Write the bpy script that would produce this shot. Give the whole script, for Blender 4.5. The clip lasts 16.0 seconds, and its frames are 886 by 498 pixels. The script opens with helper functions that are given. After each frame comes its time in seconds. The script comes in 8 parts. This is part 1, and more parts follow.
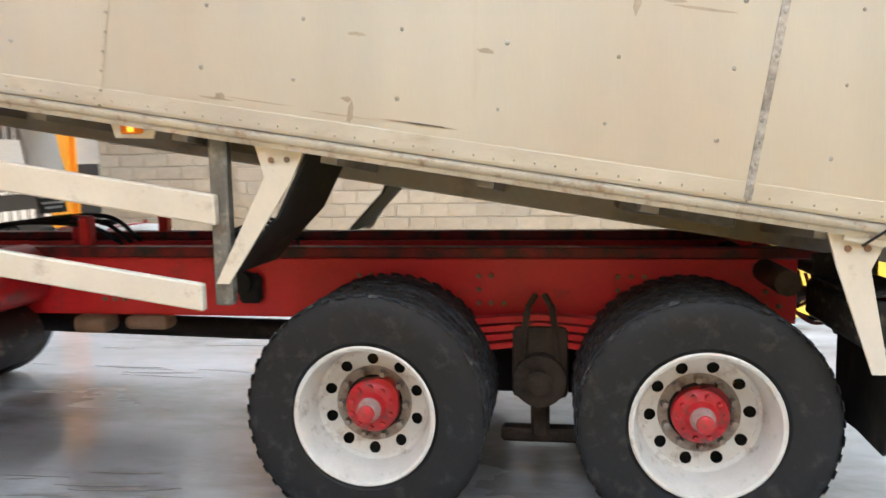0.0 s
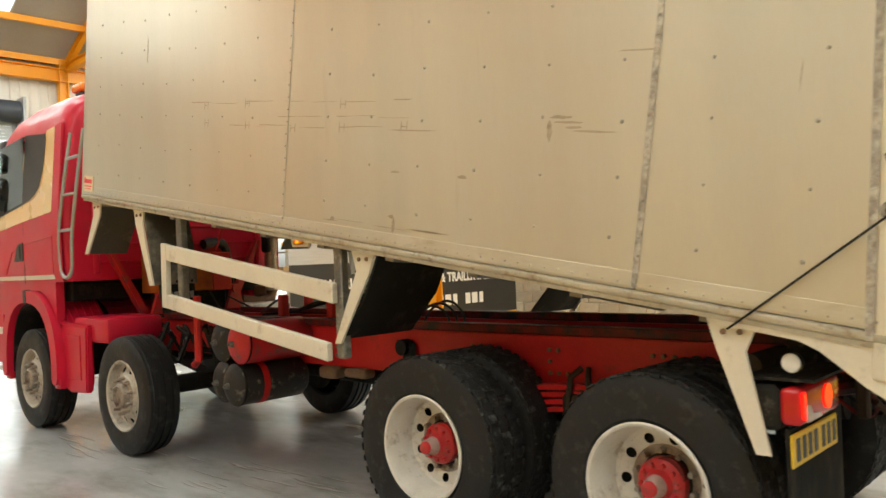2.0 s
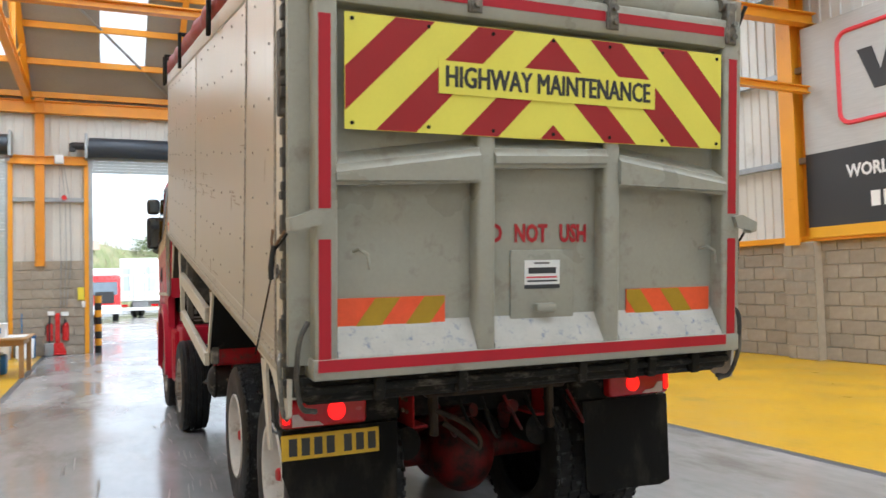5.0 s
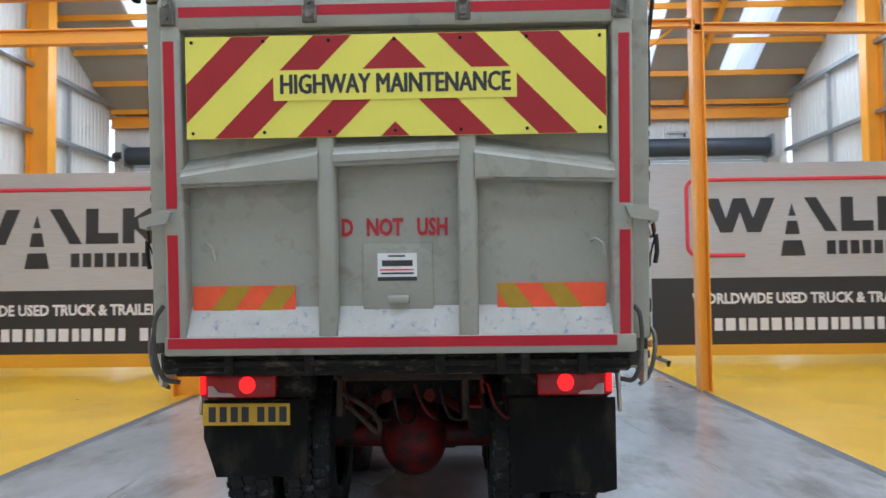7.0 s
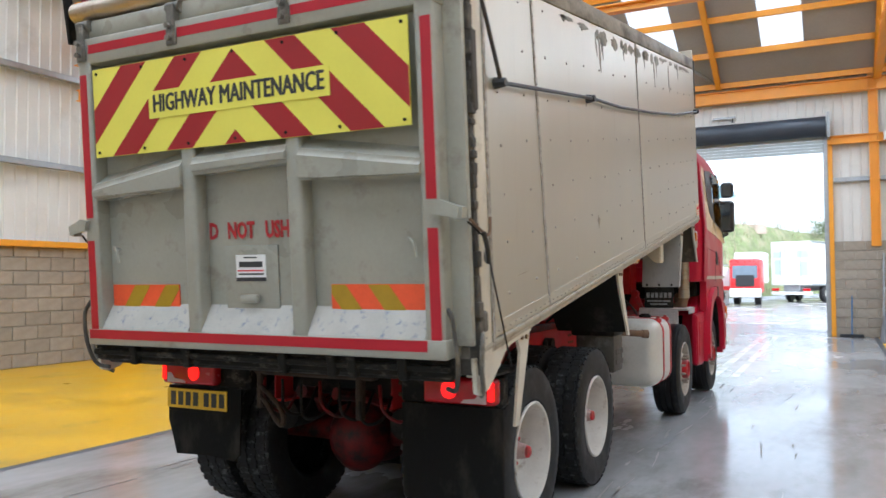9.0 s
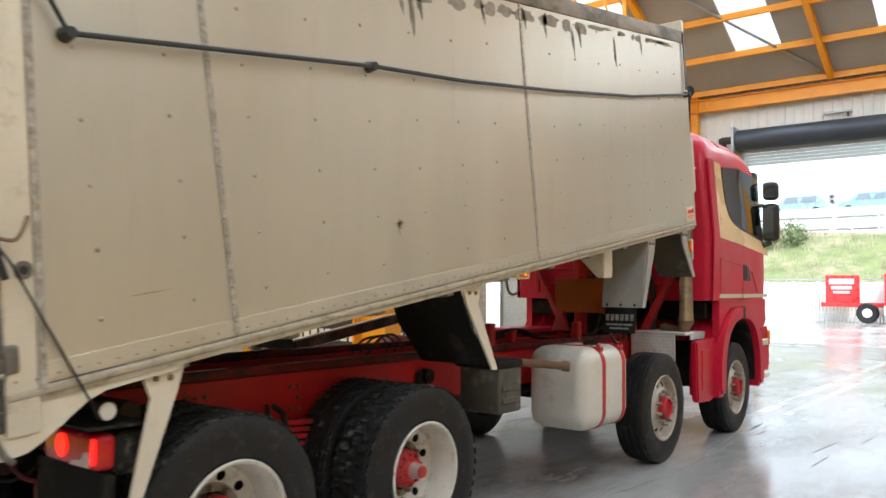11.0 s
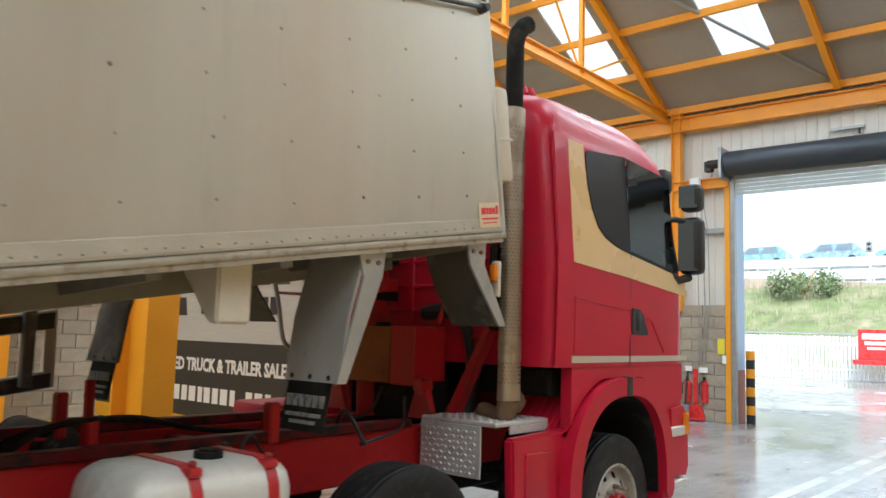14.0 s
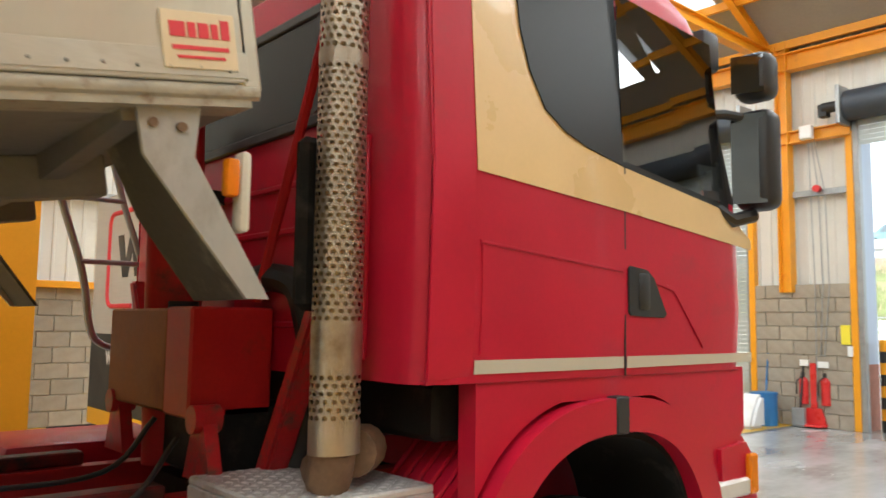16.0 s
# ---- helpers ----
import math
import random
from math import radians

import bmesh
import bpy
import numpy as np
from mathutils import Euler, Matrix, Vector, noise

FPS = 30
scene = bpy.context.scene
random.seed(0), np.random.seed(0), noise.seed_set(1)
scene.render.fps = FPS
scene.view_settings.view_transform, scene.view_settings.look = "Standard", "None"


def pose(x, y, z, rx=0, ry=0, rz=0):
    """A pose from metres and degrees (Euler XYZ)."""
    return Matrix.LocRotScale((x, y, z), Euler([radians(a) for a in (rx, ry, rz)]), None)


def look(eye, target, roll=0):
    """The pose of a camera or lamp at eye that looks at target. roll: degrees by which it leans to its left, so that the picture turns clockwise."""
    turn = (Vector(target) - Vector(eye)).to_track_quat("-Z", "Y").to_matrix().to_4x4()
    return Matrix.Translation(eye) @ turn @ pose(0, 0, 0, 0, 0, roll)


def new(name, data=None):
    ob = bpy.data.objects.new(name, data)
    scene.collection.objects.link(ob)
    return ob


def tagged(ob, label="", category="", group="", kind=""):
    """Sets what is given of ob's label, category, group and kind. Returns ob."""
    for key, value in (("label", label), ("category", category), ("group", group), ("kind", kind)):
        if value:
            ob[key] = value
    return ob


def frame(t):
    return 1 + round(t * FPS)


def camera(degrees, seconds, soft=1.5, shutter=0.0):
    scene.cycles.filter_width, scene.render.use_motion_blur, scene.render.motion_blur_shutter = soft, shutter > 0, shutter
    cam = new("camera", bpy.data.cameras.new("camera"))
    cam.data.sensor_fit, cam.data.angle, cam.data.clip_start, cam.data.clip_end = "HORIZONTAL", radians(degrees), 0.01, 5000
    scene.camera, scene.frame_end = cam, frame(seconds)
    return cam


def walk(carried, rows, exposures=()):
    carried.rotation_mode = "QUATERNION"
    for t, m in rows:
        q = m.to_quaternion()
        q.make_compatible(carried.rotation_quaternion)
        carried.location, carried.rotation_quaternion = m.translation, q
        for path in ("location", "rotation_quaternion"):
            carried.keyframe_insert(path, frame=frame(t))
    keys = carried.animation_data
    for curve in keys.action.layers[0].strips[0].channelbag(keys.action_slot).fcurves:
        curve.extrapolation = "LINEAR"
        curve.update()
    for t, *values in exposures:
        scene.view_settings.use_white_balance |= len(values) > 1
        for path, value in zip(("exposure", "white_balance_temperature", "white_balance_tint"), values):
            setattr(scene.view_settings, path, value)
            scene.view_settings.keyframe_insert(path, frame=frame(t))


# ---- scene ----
cam = camera(58.9, 16.0, 1.5, 0.35)
PATH = [
    (0, (0.693, -3.797, 1.429), (0.404, -1.831, 1.198), -0.9),
    (0.5, (1.264, -3.931, 1.462), (0.529, -2.077, 1.315), -0.8),
    (1, (1.77, -3.894, 1.42), (0.695, -2.208, 1.376), -0.9),
    (1.5, (2.317, -3.898, 1.44), (1.065, -2.339, 1.435), -1.9),
    (2, (2.803, -3.785, 1.413), (1.432, -2.33, 1.439), -2.5),
    (2.5, (3.303, -3.613, 1.419), (1.854, -2.235, 1.472), -2.9),
    (3, (3.796, -3.388, 1.397), (2.27, -2.099, 1.481), -2.6),
    (3.5, (4.238, -3.066, 1.416), (2.642, -1.865, 1.507), -2.6),
    (4, (4.694, -2.7, 1.408), (3.017, -1.614, 1.502), -2.1),
    (4.5, (5.023, -2.255, 1.4), (3.269, -1.299, 1.495), -1.8),
    (5, (5.373, -1.803, 1.429), (3.54, -1.008, 1.519), -1.6),
    (5.2, (5.483, -1.608, 1.4), (3.621, -0.884, 1.489), -1.6),
    (7.3, (5.932, 0.627, 1.385), (3.944, 0.432, 1.473), -0.5),
    (7.5, (5.88, 0.854, 1.406), (3.904, 0.562, 1.495), -0.4),
    (8, (5.801, 1.437, 1.412), (3.872, 0.919, 1.5), -0.3),
    (8.2, (5.721, 1.654, 1.39), (3.818, 1.048, 1.477), -0.3),
    (10.3, (4.142, 3.49, 1.432), (2.527, 2.312, 1.513), -0.1),
    (10.5, (3.908, 3.558, 1.431), (2.31, 2.357, 1.519), 0.0),
    (11, (3.301, 3.707, 1.454), (1.728, 2.477, 1.555), 0.5),
    (11.5, (2.712, 3.796, 1.453), (1.152, 2.55, 1.574), 0.8),
    (12, (2.082, 3.848, 1.479), (0.531, 2.594, 1.621), 1.3),
    (12.5, (1.471, 3.854, 1.497), (-0.068, 2.588, 1.664), 1.7),
    (13, (0.857, 3.791, 1.531), (-0.666, 2.512, 1.743), 1.8),
    (13.5, (0.224, 3.683, 1.53), (-1.286, 2.392, 1.754), 1.7),
    (14, (-0.403, 3.554, 1.533), (-1.907, 2.254, 1.748), 1.7),
    (14.5, (-1.053, 3.417, 1.525), (-2.551, 2.106, 1.721), 1.6),
    (15, (-1.689, 3.208, 1.513), (-3.168, 1.874, 1.693), 1.4),
    (15.5, (-2.287, 3.019, 1.514), (-3.703, 1.619, 1.702), 1.0),
    (16, (-2.845, 2.766, 1.528), (-4.151, 1.263, 1.719), 0.8),
]

EXPOSURES = [(0.0, 1.8, 5350, 7), (1.0, 1.67, 5200, 8), (1.25, 1.51, 5800, 3), (1.5, 1.36, 6550, -1), (2.5, 1.18, 6850, 4), (3.5, 0.95, 6200, 5), (4.0, 0.88, 6450, 8), (4.5, 0.83, 6500, 10), (5.0, 0.75, 5850, 8), (8.0, 0.69, 5150, 8), (10.5, 0.88, 6100, 10), (11.5, 0.9, 5750, 3), (12.5, 0.77, 6050, 3), (13.5, 0.67, 5600, 3), (14.5, 0.72, 6100, 4), (15.0, 0.85, 6500, 6), (16.0, 1.0, 6350, 5)]
walk(cam, [(t, look(eye, target, roll)) for t, eye, target, roll in PATH], EXPOSURES)

# ---------------------------------------------------------------- light
world = bpy.data.worlds.new("sky")
scene.world = world
world.use_nodes = True
wn = world.node_tree.nodes
sky = wn.new("ShaderNodeTexSky")
sky.sky_type, sky.sun_disc = "NISHITA", False
sky.sun_elevation, sky.sun_rotation = radians(47), radians(53)
sky.air_density, sky.dust_density = 1.0, 3.0
wn["Background"].inputs[1].default_value = 0.15
haze = wn.new("ShaderNodeHueSaturation")     # thin bright cloud takes the blue out of the sky
haze.inputs["Saturation"].default_value, haze.inputs["Value"].default_value = 0.2, 1.85
world.node_tree.links.new(sky.outputs[0], haze.inputs["Color"])
world.node_tree.links.new(haze.outputs[0], wn["Background"].inputs[0])

sun_data = bpy.data.lights.new("sun", "SUN")
sun_data.energy, sun_data.angle, sun_data.color = 2.2, radians(8), (1.0, 0.95, 0.88)
sun = new("sun", sun_data)
sun.matrix_world = look((30, 34, 60), (-16, 0, 0))

# ---------------------------------------------------------------- materials
def material(name, colour, rough=0.5, metal=0.0, vary=0.12, scale=6.0, fine=60.0, bump=0.1, dirt=None, dirt_amount=0.0, dirt_scale=2.0,
             coat=0.0, stretch=(1, 1, 1), rand=0.0, rough_vary=0.12, spec=0.5):
    """A surface with mottling at two scales, fine relief and, if wanted, stains of a second colour."""
    m = bpy.data.materials.new(name)
    m.use_nodes = True
    nt = m.node_tree
    n, l = nt.nodes, nt.links
    b = n["Principled BSDF"]
    tc = n.new("ShaderNodeTexCoord")
    mp = n.new("ShaderNodeMapping")
    mp.inputs["Scale"].default_value = stretch
    l.new(tc.outputs["Object"], mp.inputs[0])
    big, small = n.new("ShaderNodeTexNoise"), n.new("ShaderNodeTexNoise")
    big.inputs["Scale"].default_value, small.inputs["Scale"].default_value = scale, fine
    big.inputs["Detail"].default_value, small.inputs["Detail"].default_value = 5, 3
    for t in (big, small):
        l.new(mp.outputs[0], t.inputs["Vector"])
    mix = n.new("ShaderNodeMath")
    mix.operation = "MULTIPLY_ADD"
    mix.inputs[1].default_value = 0.35
    l.new(small.outputs["Fac"], mix.inputs[0])
    l.new(big.outputs["Fac"], mix.inputs[2])
    ramp = n.new("ShaderNodeMapRange")
    ramp.inputs["From Min"].default_value, ramp.inputs["From Max"].default_value = 0.42, 0.92
    ramp.inputs["To Min"].default_value, ramp.inputs["To Max"].default_value = 1 - vary, 1 + vary
    l.new(mix.outputs[0], ramp.inputs[0])
    value = ramp.outputs[0]
    if rand:
        info = n.new("ShaderNodeObjectInfo")
        rr = n.new("ShaderNodeMapRange")
        rr.inputs["To Min"].default_value, rr.inputs["To Max"].default_value = 1 - rand, 1 + rand
        l.new(info.outputs["Random"], rr.inputs[0])
        mul = n.new("ShaderNodeMath")
        mul.operation = "MULTIPLY"
        l.new(value, mul.inputs[0])
        l.new(rr.outputs[0], mul.inputs[1])
        value = mul.outputs[0]
    col = n.new("ShaderNodeVectorMath")
    col.operation = "SCALE"
    col.inputs[0].default_value = colour[:3]
    l.new(value, col.inputs["Scale"])
    out = col.outputs[0]
    if dirt:
        dn = n.new("ShaderNodeTexNoise")
        dn.inputs["Scale"].default_value, dn.inputs["Detail"].default_value, dn.inputs["Roughness"].default_value = dirt_scale, 8, 0.65
        l.new(mp.outputs[0], dn.inputs["Vector"])
        dr = n.new("ShaderNodeMapRange")
        dr.inputs["From Min"].default_value = 0.72 - 0.45 * dirt_amount
        dr.inputs["From Max"].default_value = 0.88 - 0.35 * dirt_amount
        l.new(dn.outputs["Fac"], dr.inputs[0])
        mx = n.new("ShaderNodeMix")
        mx.data_type = "RGBA"
        l.new(dr.outputs[0], mx.inputs["Factor"])
        l.new(out, mx.inputs[6])
        mx.inputs[7].default_value = (*dirt, 1)
        out = mx.outputs[2]
    l.new(out, b.inputs["Base Color"])
    rv = n.new("ShaderNodeMapRange")
    rv.inputs["From Min"].default_value, rv.inputs["From Max"].default_value = 0.22, 0.78
    rv.inputs["To Min"].default_value, rv.inputs["To Max"].default_value = max(0.02, rough - rough_vary), min(1, rough + rough_vary)
    l.new(big.outputs["Fac"], rv.inputs[0])
    l.new(rv.outputs[0], b.inputs["Roughness"])
    b.inputs["Metallic"].default_value = metal
    b.inputs["Coat Weight"].default_value = coat
    b.inputs["Specular IOR Level"].default_value = spec
    if bump:
        bp = n.new("ShaderNodeBump")
        bp.inputs["Strength"].default_value, bp.inputs["Distance"].default_value = bump, 0.01
        l.new(mix.outputs[0], bp.inputs["Height"])
        l.new(bp.outputs[0], b.inputs["Normal"])
    return m


def glowing(name, colour, strength):
    m = bpy.data.materials.new(name)
    m.use_nodes = True
    b = m.node_tree.nodes["Principled BSDF"]
    b.inputs["Base Color"].default_value = (*colour, 1)
    b.inputs["Emission Color"].default_value = (*colour, 1)
    b.inputs["Emission Strength"].default_value = strength
    b.inputs["Roughness"].default_value = 0.2
    return m


def clear(name, tint, rough=0.0):
    m = bpy.data.materials.new(name)
    m.use_nodes = True
    n, l = m.node_tree.nodes, m.node_tree.links
    n.remove(n["Principled BSDF"])
    g, t, mx, fr = n.new("ShaderNodeBsdfGlossy"), n.new("ShaderNodeBsdfTransparent"), n.new("ShaderNodeMixShader"), n.new("ShaderNodeFresnel")
    fr.inputs[0].default_value = 2.6
    g.inputs["Roughness"].default_value = rough
    t.inputs[0].default_value = (*tint, 1)
    l.new(fr.outputs[0], mx.inputs[0])
    l.new(t.outputs[0], mx.inputs[1])
    l.new(g.outputs[0], mx.inputs[2])
    l.new(mx.outputs[0], n["Material Output"].inputs[0])
    return m


M = {}
M["concrete"] = material("polished_concrete", (0.34, 0.335, 0.33), 0.2, 0, 0.2, 0.9, 11, 0.05, (0.13, 0.115, 0.10), 0.52, 1.1, stretch=(0.45, 1, 1), rough_vary=0.15)
M["yellow_floor"] = material("yellow_floor_paint", (0.66, 0.375, 0.008), 0.36, 0, 0.10, 1.2, 14, 0.05, (0.36, 0.24, 0.04), 0.35, 0.8)
M["line"] = material("dark_floor_line", (0.10, 0.10, 0.105), 0.5, 0, 0.2, 3, 30, 0.05)
M["block"] = material("concrete_block", (0.33, 0.285, 0.225), 0.9, 0, 0.14, 9, 120, 0.35, rand=0.10, rough_vary=0.05)
M["mortar"] = material("mortar", (0.50, 0.45, 0.37), 0.95, 0, 0.1, 9, 90, 0.2)
M["cladding"] = material("white_wall_sheet", (0.66, 0.65, 0.60), 0.42, 0.0, 0.06, 1.5, 30, 0.03, (0.5, 0.48, 0.42), 0.25, 1.2)
M["roof"] = material("fibre_cement_roof", (0.32, 0.305, 0.28), 0.85, 0, 0.10, 1.0, 20, 0.08, (0.3, 0.28, 0.25), 0.3, 0.9)
M["orange"] = material("orange_steel_paint", (0.80, 0.335, 0.012), 0.42, 0, 0.07, 2, 40, 0.04, (0.5, 0.17, 0.02), 0.2, 3)
M["galv"] = material("galvanised_steel", (0.36, 0.38, 0.39), 0.45, 0.7, 0.15, 8, 40, 0.03)
M["shutter"] = material("shutter_slat", (0.42, 0.47, 0.47), 0.4, 0.3, 0.08, 3, 30, 0.02)
M["housing"] = material("shutter_housing", (0.045, 0.055, 0.07), 0.45, 0.2, 0.15, 2, 20, 0.03)
M["banner_grey"] = material("brushed_grey_banner", (0.50, 0.50, 0.49), 0.5, 0, 0.08, 3, 80, 0.03, stretch=(1, 1, 14))
M["banner_black"] = material("charcoal_banner", (0.035, 0.036, 0.038), 0.5, 0, 0.1, 2, 30, 0.02)
M["banner_yellow"] = material("yellow_banner", (0.78, 0.40, 0.015), 0.5, 0, 0.06, 2, 30, 0.02)
M["print_white"] = material("white_print", (0.82, 0.82, 0.82), 0.5, 0, 0.03, 3, 30, 0.0)
M["print_red"] = material("red_print", (0.72, 0.05, 0.07), 0.5, 0, 0.05, 3, 30, 0.0)
M["black"] = material("black_plastic", (0.02, 0.02, 0.021), 0.45, 0, 0.2, 5, 60, 0.08)
M["white"] = material("white_paint", (0.72, 0.72, 0.70), 0.4, 0, 0.08, 4, 50, 0.04, (0.4, 0.37, 0.32), 0.25, 3)
M["wood"] = material("pine_wood", (0.42, 0.25, 0.11), 0.6, 0, 0.2, 4, 40, 0.1, stretch=(1, 6, 6))
M["skylight"] = bpy.data.materials.new("translucent_sheet")
M["skylight"].use_nodes = True
nt = M["skylight"].node_tree
lit, wave, tone = nt.nodes.new("ShaderNodeBsdfTranslucent"), nt.nodes.new("ShaderNodeTexNoise"), nt.nodes.new("ShaderNodeMapRange")
coord, squash = nt.nodes.new("ShaderNodeTexCoord"), nt.nodes.new("ShaderNodeMapping")
squash.inputs["Scale"].default_value = (0.4, 9, 0.4)
wave.inputs["Scale"].default_value = 1.5
tone.inputs["To Min"].default_value, tone.inputs["To Max"].default_value = 0.55, 0.95
nt.links.new(coord.outputs["Object"], squash.inputs[0])
nt.links.new(squash.outputs[0], wave.inputs["Vector"])
nt.links.new(wave.outputs["Fac"], tone.inputs[0])
nt.links.new(tone.outputs[0], lit.inputs["Color"])
nt.links.new(lit.outputs[0], nt.nodes["Material Output"].inputs[0])

# ---------------------------------------------------------------- mesh helpers
ROOT = {}


def add_box(bm, lo, hi, bev=0.0, seg=1):
    lo, hi = Vector(lo), Vector(hi)
    v = [bm.verts.new((x, y, z)) for x in (lo.x, hi.x) for y in (lo.y, hi.y) for z in (lo.z, hi.z)]
    f = [bm.faces.new([v[i] for i in q]) for q in ((0, 1, 3, 2), (4, 6, 7, 5), (0, 4, 5, 1), (2, 3, 7, 6), (0, 2, 6, 4), (1, 5, 7, 3))]
    if bev:
        es = list({e for q in f for e in q.edges})
        bmesh.ops.bevel(bm, geom=es, offset=bev, segments=seg, affect="EDGES", profile=0.5)


def frame_of(d):
    d = Vector(d).normalized()
    a = d.cross(Vector((0, 0, 1)) if abs(d.z) < 0.9 else Vector((1, 0, 0))).normalized()
    return a, d.cross(a).normalized()


def add_cyl(bm, p, q, r, r2=None, seg=16, caps=True):
    p, q = Vector(p), Vector(q)
    r2 = r if r2 is None else r2
    a, b = frame_of(q - p)
    rings = []
    for c, rad in ((p, r), (q, r2)):
        rings.append([bm.verts.new(c + rad * (math.cos(2 * math.pi * k / seg) * a + math.sin(2 * math.pi * k / seg) * b)) for k in range(seg)])
    for k in range(seg):
        bm.faces.new((rings[0][k], rings[0][(k + 1) % seg], rings[1][(k + 1) % seg], rings[1][k]))
    if caps:
        bm.faces.new(rings[0][::-1])
        bm.faces.new(rings[1])


def add_tube(bm, pts, r, seg=8, closed=False):
    pts = [Vector(p) for p in pts]
    rings, n = [], len(pts)
    up = None
    for i, p in enumerate(pts):
        d = (pts[(i + 1) % n] - pts[i - 1]) if closed or 0 < i < n - 1 else (pts[1] - pts[0] if i == 0 else pts[-1] - pts[-2])
        a, b = frame_of(d)
        if up is not None:
            a = (up - d.normalized() * up.dot(d.normalized())).normalized()
            b = d.normalized().cross(a)
        up = a
        rings.append([bm.verts.new(p + r * (math.cos(2 * math.pi * k / seg) * a + math.sin(2 * math.pi * k / seg) * b)) for k in range(seg)])
    for i in range(n if closed else n - 1):
        s, t = rings[i], rings[(i + 1) % n]
        for k in range(seg):
            bm.faces.new((s[k], s[(k + 1) % seg], t[(k + 1) % seg], t[k]))
    if not closed:
        bm.faces.new(rings[0][::-1])
        bm.faces.new(rings[-1])


def slack(pts, m=6):
    """A smooth line through the points, as a hose or cable hangs."""
    p = [Vector(q) for q in pts]
    p = [2 * p[0] - p[1]] + p + [2 * p[-1] - p[-2]]
    out = []
    for a, b, c, d in zip(p, p[1:], p[2:], p[3:]):
        for k in range(m):
            t = k / m
            out.append(0.5 * (2 * b + (c - a) * t + (2 * a - 5 * b + 4 * c - d) * t * t + (3 * b - a - 3 * c + d) * t ** 3))
    return out + [p[-2]]


def add_prism(bm, poly, axis, a, b):
    """A flat outline, drawn in the two other axes in their order, drawn out along one axis from a to b."""
    def at(u, v, w):
        return {"x": (w, u, v), "y": (u, w, v), "z": (u, v, w)}[axis]
    s = [bm.verts.new(at(u, v, a)) for u, v in poly]
    t = [bm.verts.new(at(u, v, b)) for u, v in poly]
    n = len(poly)
    bm.faces.new(s)
    bm.faces.new(t[::-1])
    for k in range(n):
        bm.faces.new((s[k], t[k], t[(k + 1) % n], s[(k + 1) % n]))


def add_lathe(bm, profile, seg=32, closed=False):
    """A profile of (radius, y) turned about the y axis at the origin."""
    rings = [[bm.verts.new((r * math.cos(2 * math.pi * k / seg), y, r * math.sin(2 * math.pi * k / seg))) for k in range(seg)] for r, y in profile]
    pairs = list(zip(rings, rings[1:])) + ([(rings[-1], rings[0])] if closed else [])
    for s, t in pairs:
        for k in range(seg):
            bm.faces.new((s[k], s[(k + 1) % seg], t[(k + 1) % seg], t[k]))


def finish(name, bm, mat, smooth=35):
    bmesh.ops.recalc_face_normals(bm, faces=bm.faces)
    me = bpy.data.meshes.new(name)
    bm.to_mesh(me)
    bm.free()
    me.materials.append(mat)
    me.shade_smooth()
    me.set_sharp_from_angle(angle=radians(smooth))
    return me


def thing(name, base, label, category, group="", kind=""):
    ob = new(name)
    ob.location = base
    ob.empty_display_size = 0.2
    ROOT[ob.name] = Vector(base)
    return tagged(ob, label, category, group, kind)


def part(name, bm, mat, parent, label="", xf=None, kind=""):
    """Links a bmesh, drawn in the place's coordinates, as one mesh under a thing or a part."""
    if xf is not None:
        bm.transform(xf)
    ob = new(name, finish(name, bm, mat))
    ob.parent = parent
    if parent.name in ROOT:
        ob.location = -ROOT[parent.name]
    return tagged(ob, label, kind=kind)


def solo(name, bm, mat, label, category, group="", kind="", smooth=35):
    return tagged(new(name, finish(name, bm, mat, smooth)), label, category, group, kind)


def lettering(name, text, height, mat, parent, m, label="", width=None, bold=0.0, depth=0.002):
    """Words in the built-in font as a mesh, in the xy plane of the pose m, centred."""
    cu = bpy.data.curves.new(name, "FONT")
    cu.body, cu.size, cu.align_x, cu.align_y, cu.extrude, cu.offset = text, height / 0.72, "CENTER", "CENTER", depth, bold
    cu.resolution_u = 2
    tmp = new(name, cu)
    me = bpy.data.meshes.new_from_object(tmp.evaluated_get(bpy.context.evaluated_depsgraph_get()))
    bpy.data.objects.remove(tmp)
    bpy.data.curves.remove(cu)
    if width:
        xs = [v.co.x for v in me.vertices]
        me.transform(Matrix.Diagonal((width / (max(xs) - min(xs)), 1, 1, 1)))
    me.transform(m)
    me.materials.clear()
    me.materials.append(mat)
    ob = new(name, me)
    ob.parent = parent
    if parent.name in ROOT:
        ob.location = -ROOT[parent.name]
    return tagged(ob, label)


def B():
    return bmesh.new()
# ---------------------------------------------------------------- the building
X0, X1, Y0, Y1 = -15.5, 14.0, -9.4, 9.2      # inner faces of the walls
EAVE, SLOPE, VALLEY = 6.24, 0.5, -4.1
WALL_TOP, BLOCK_TOP = 6.2, 2.17
COLS_END = (-3.17, 3.3)                         # columns of the door wall


def slab(name, lo, hi, mat, label, category):
    bm = B()
    add_box(bm, lo, hi)
    return solo(name, bm, mat, label, category, kind="structure")


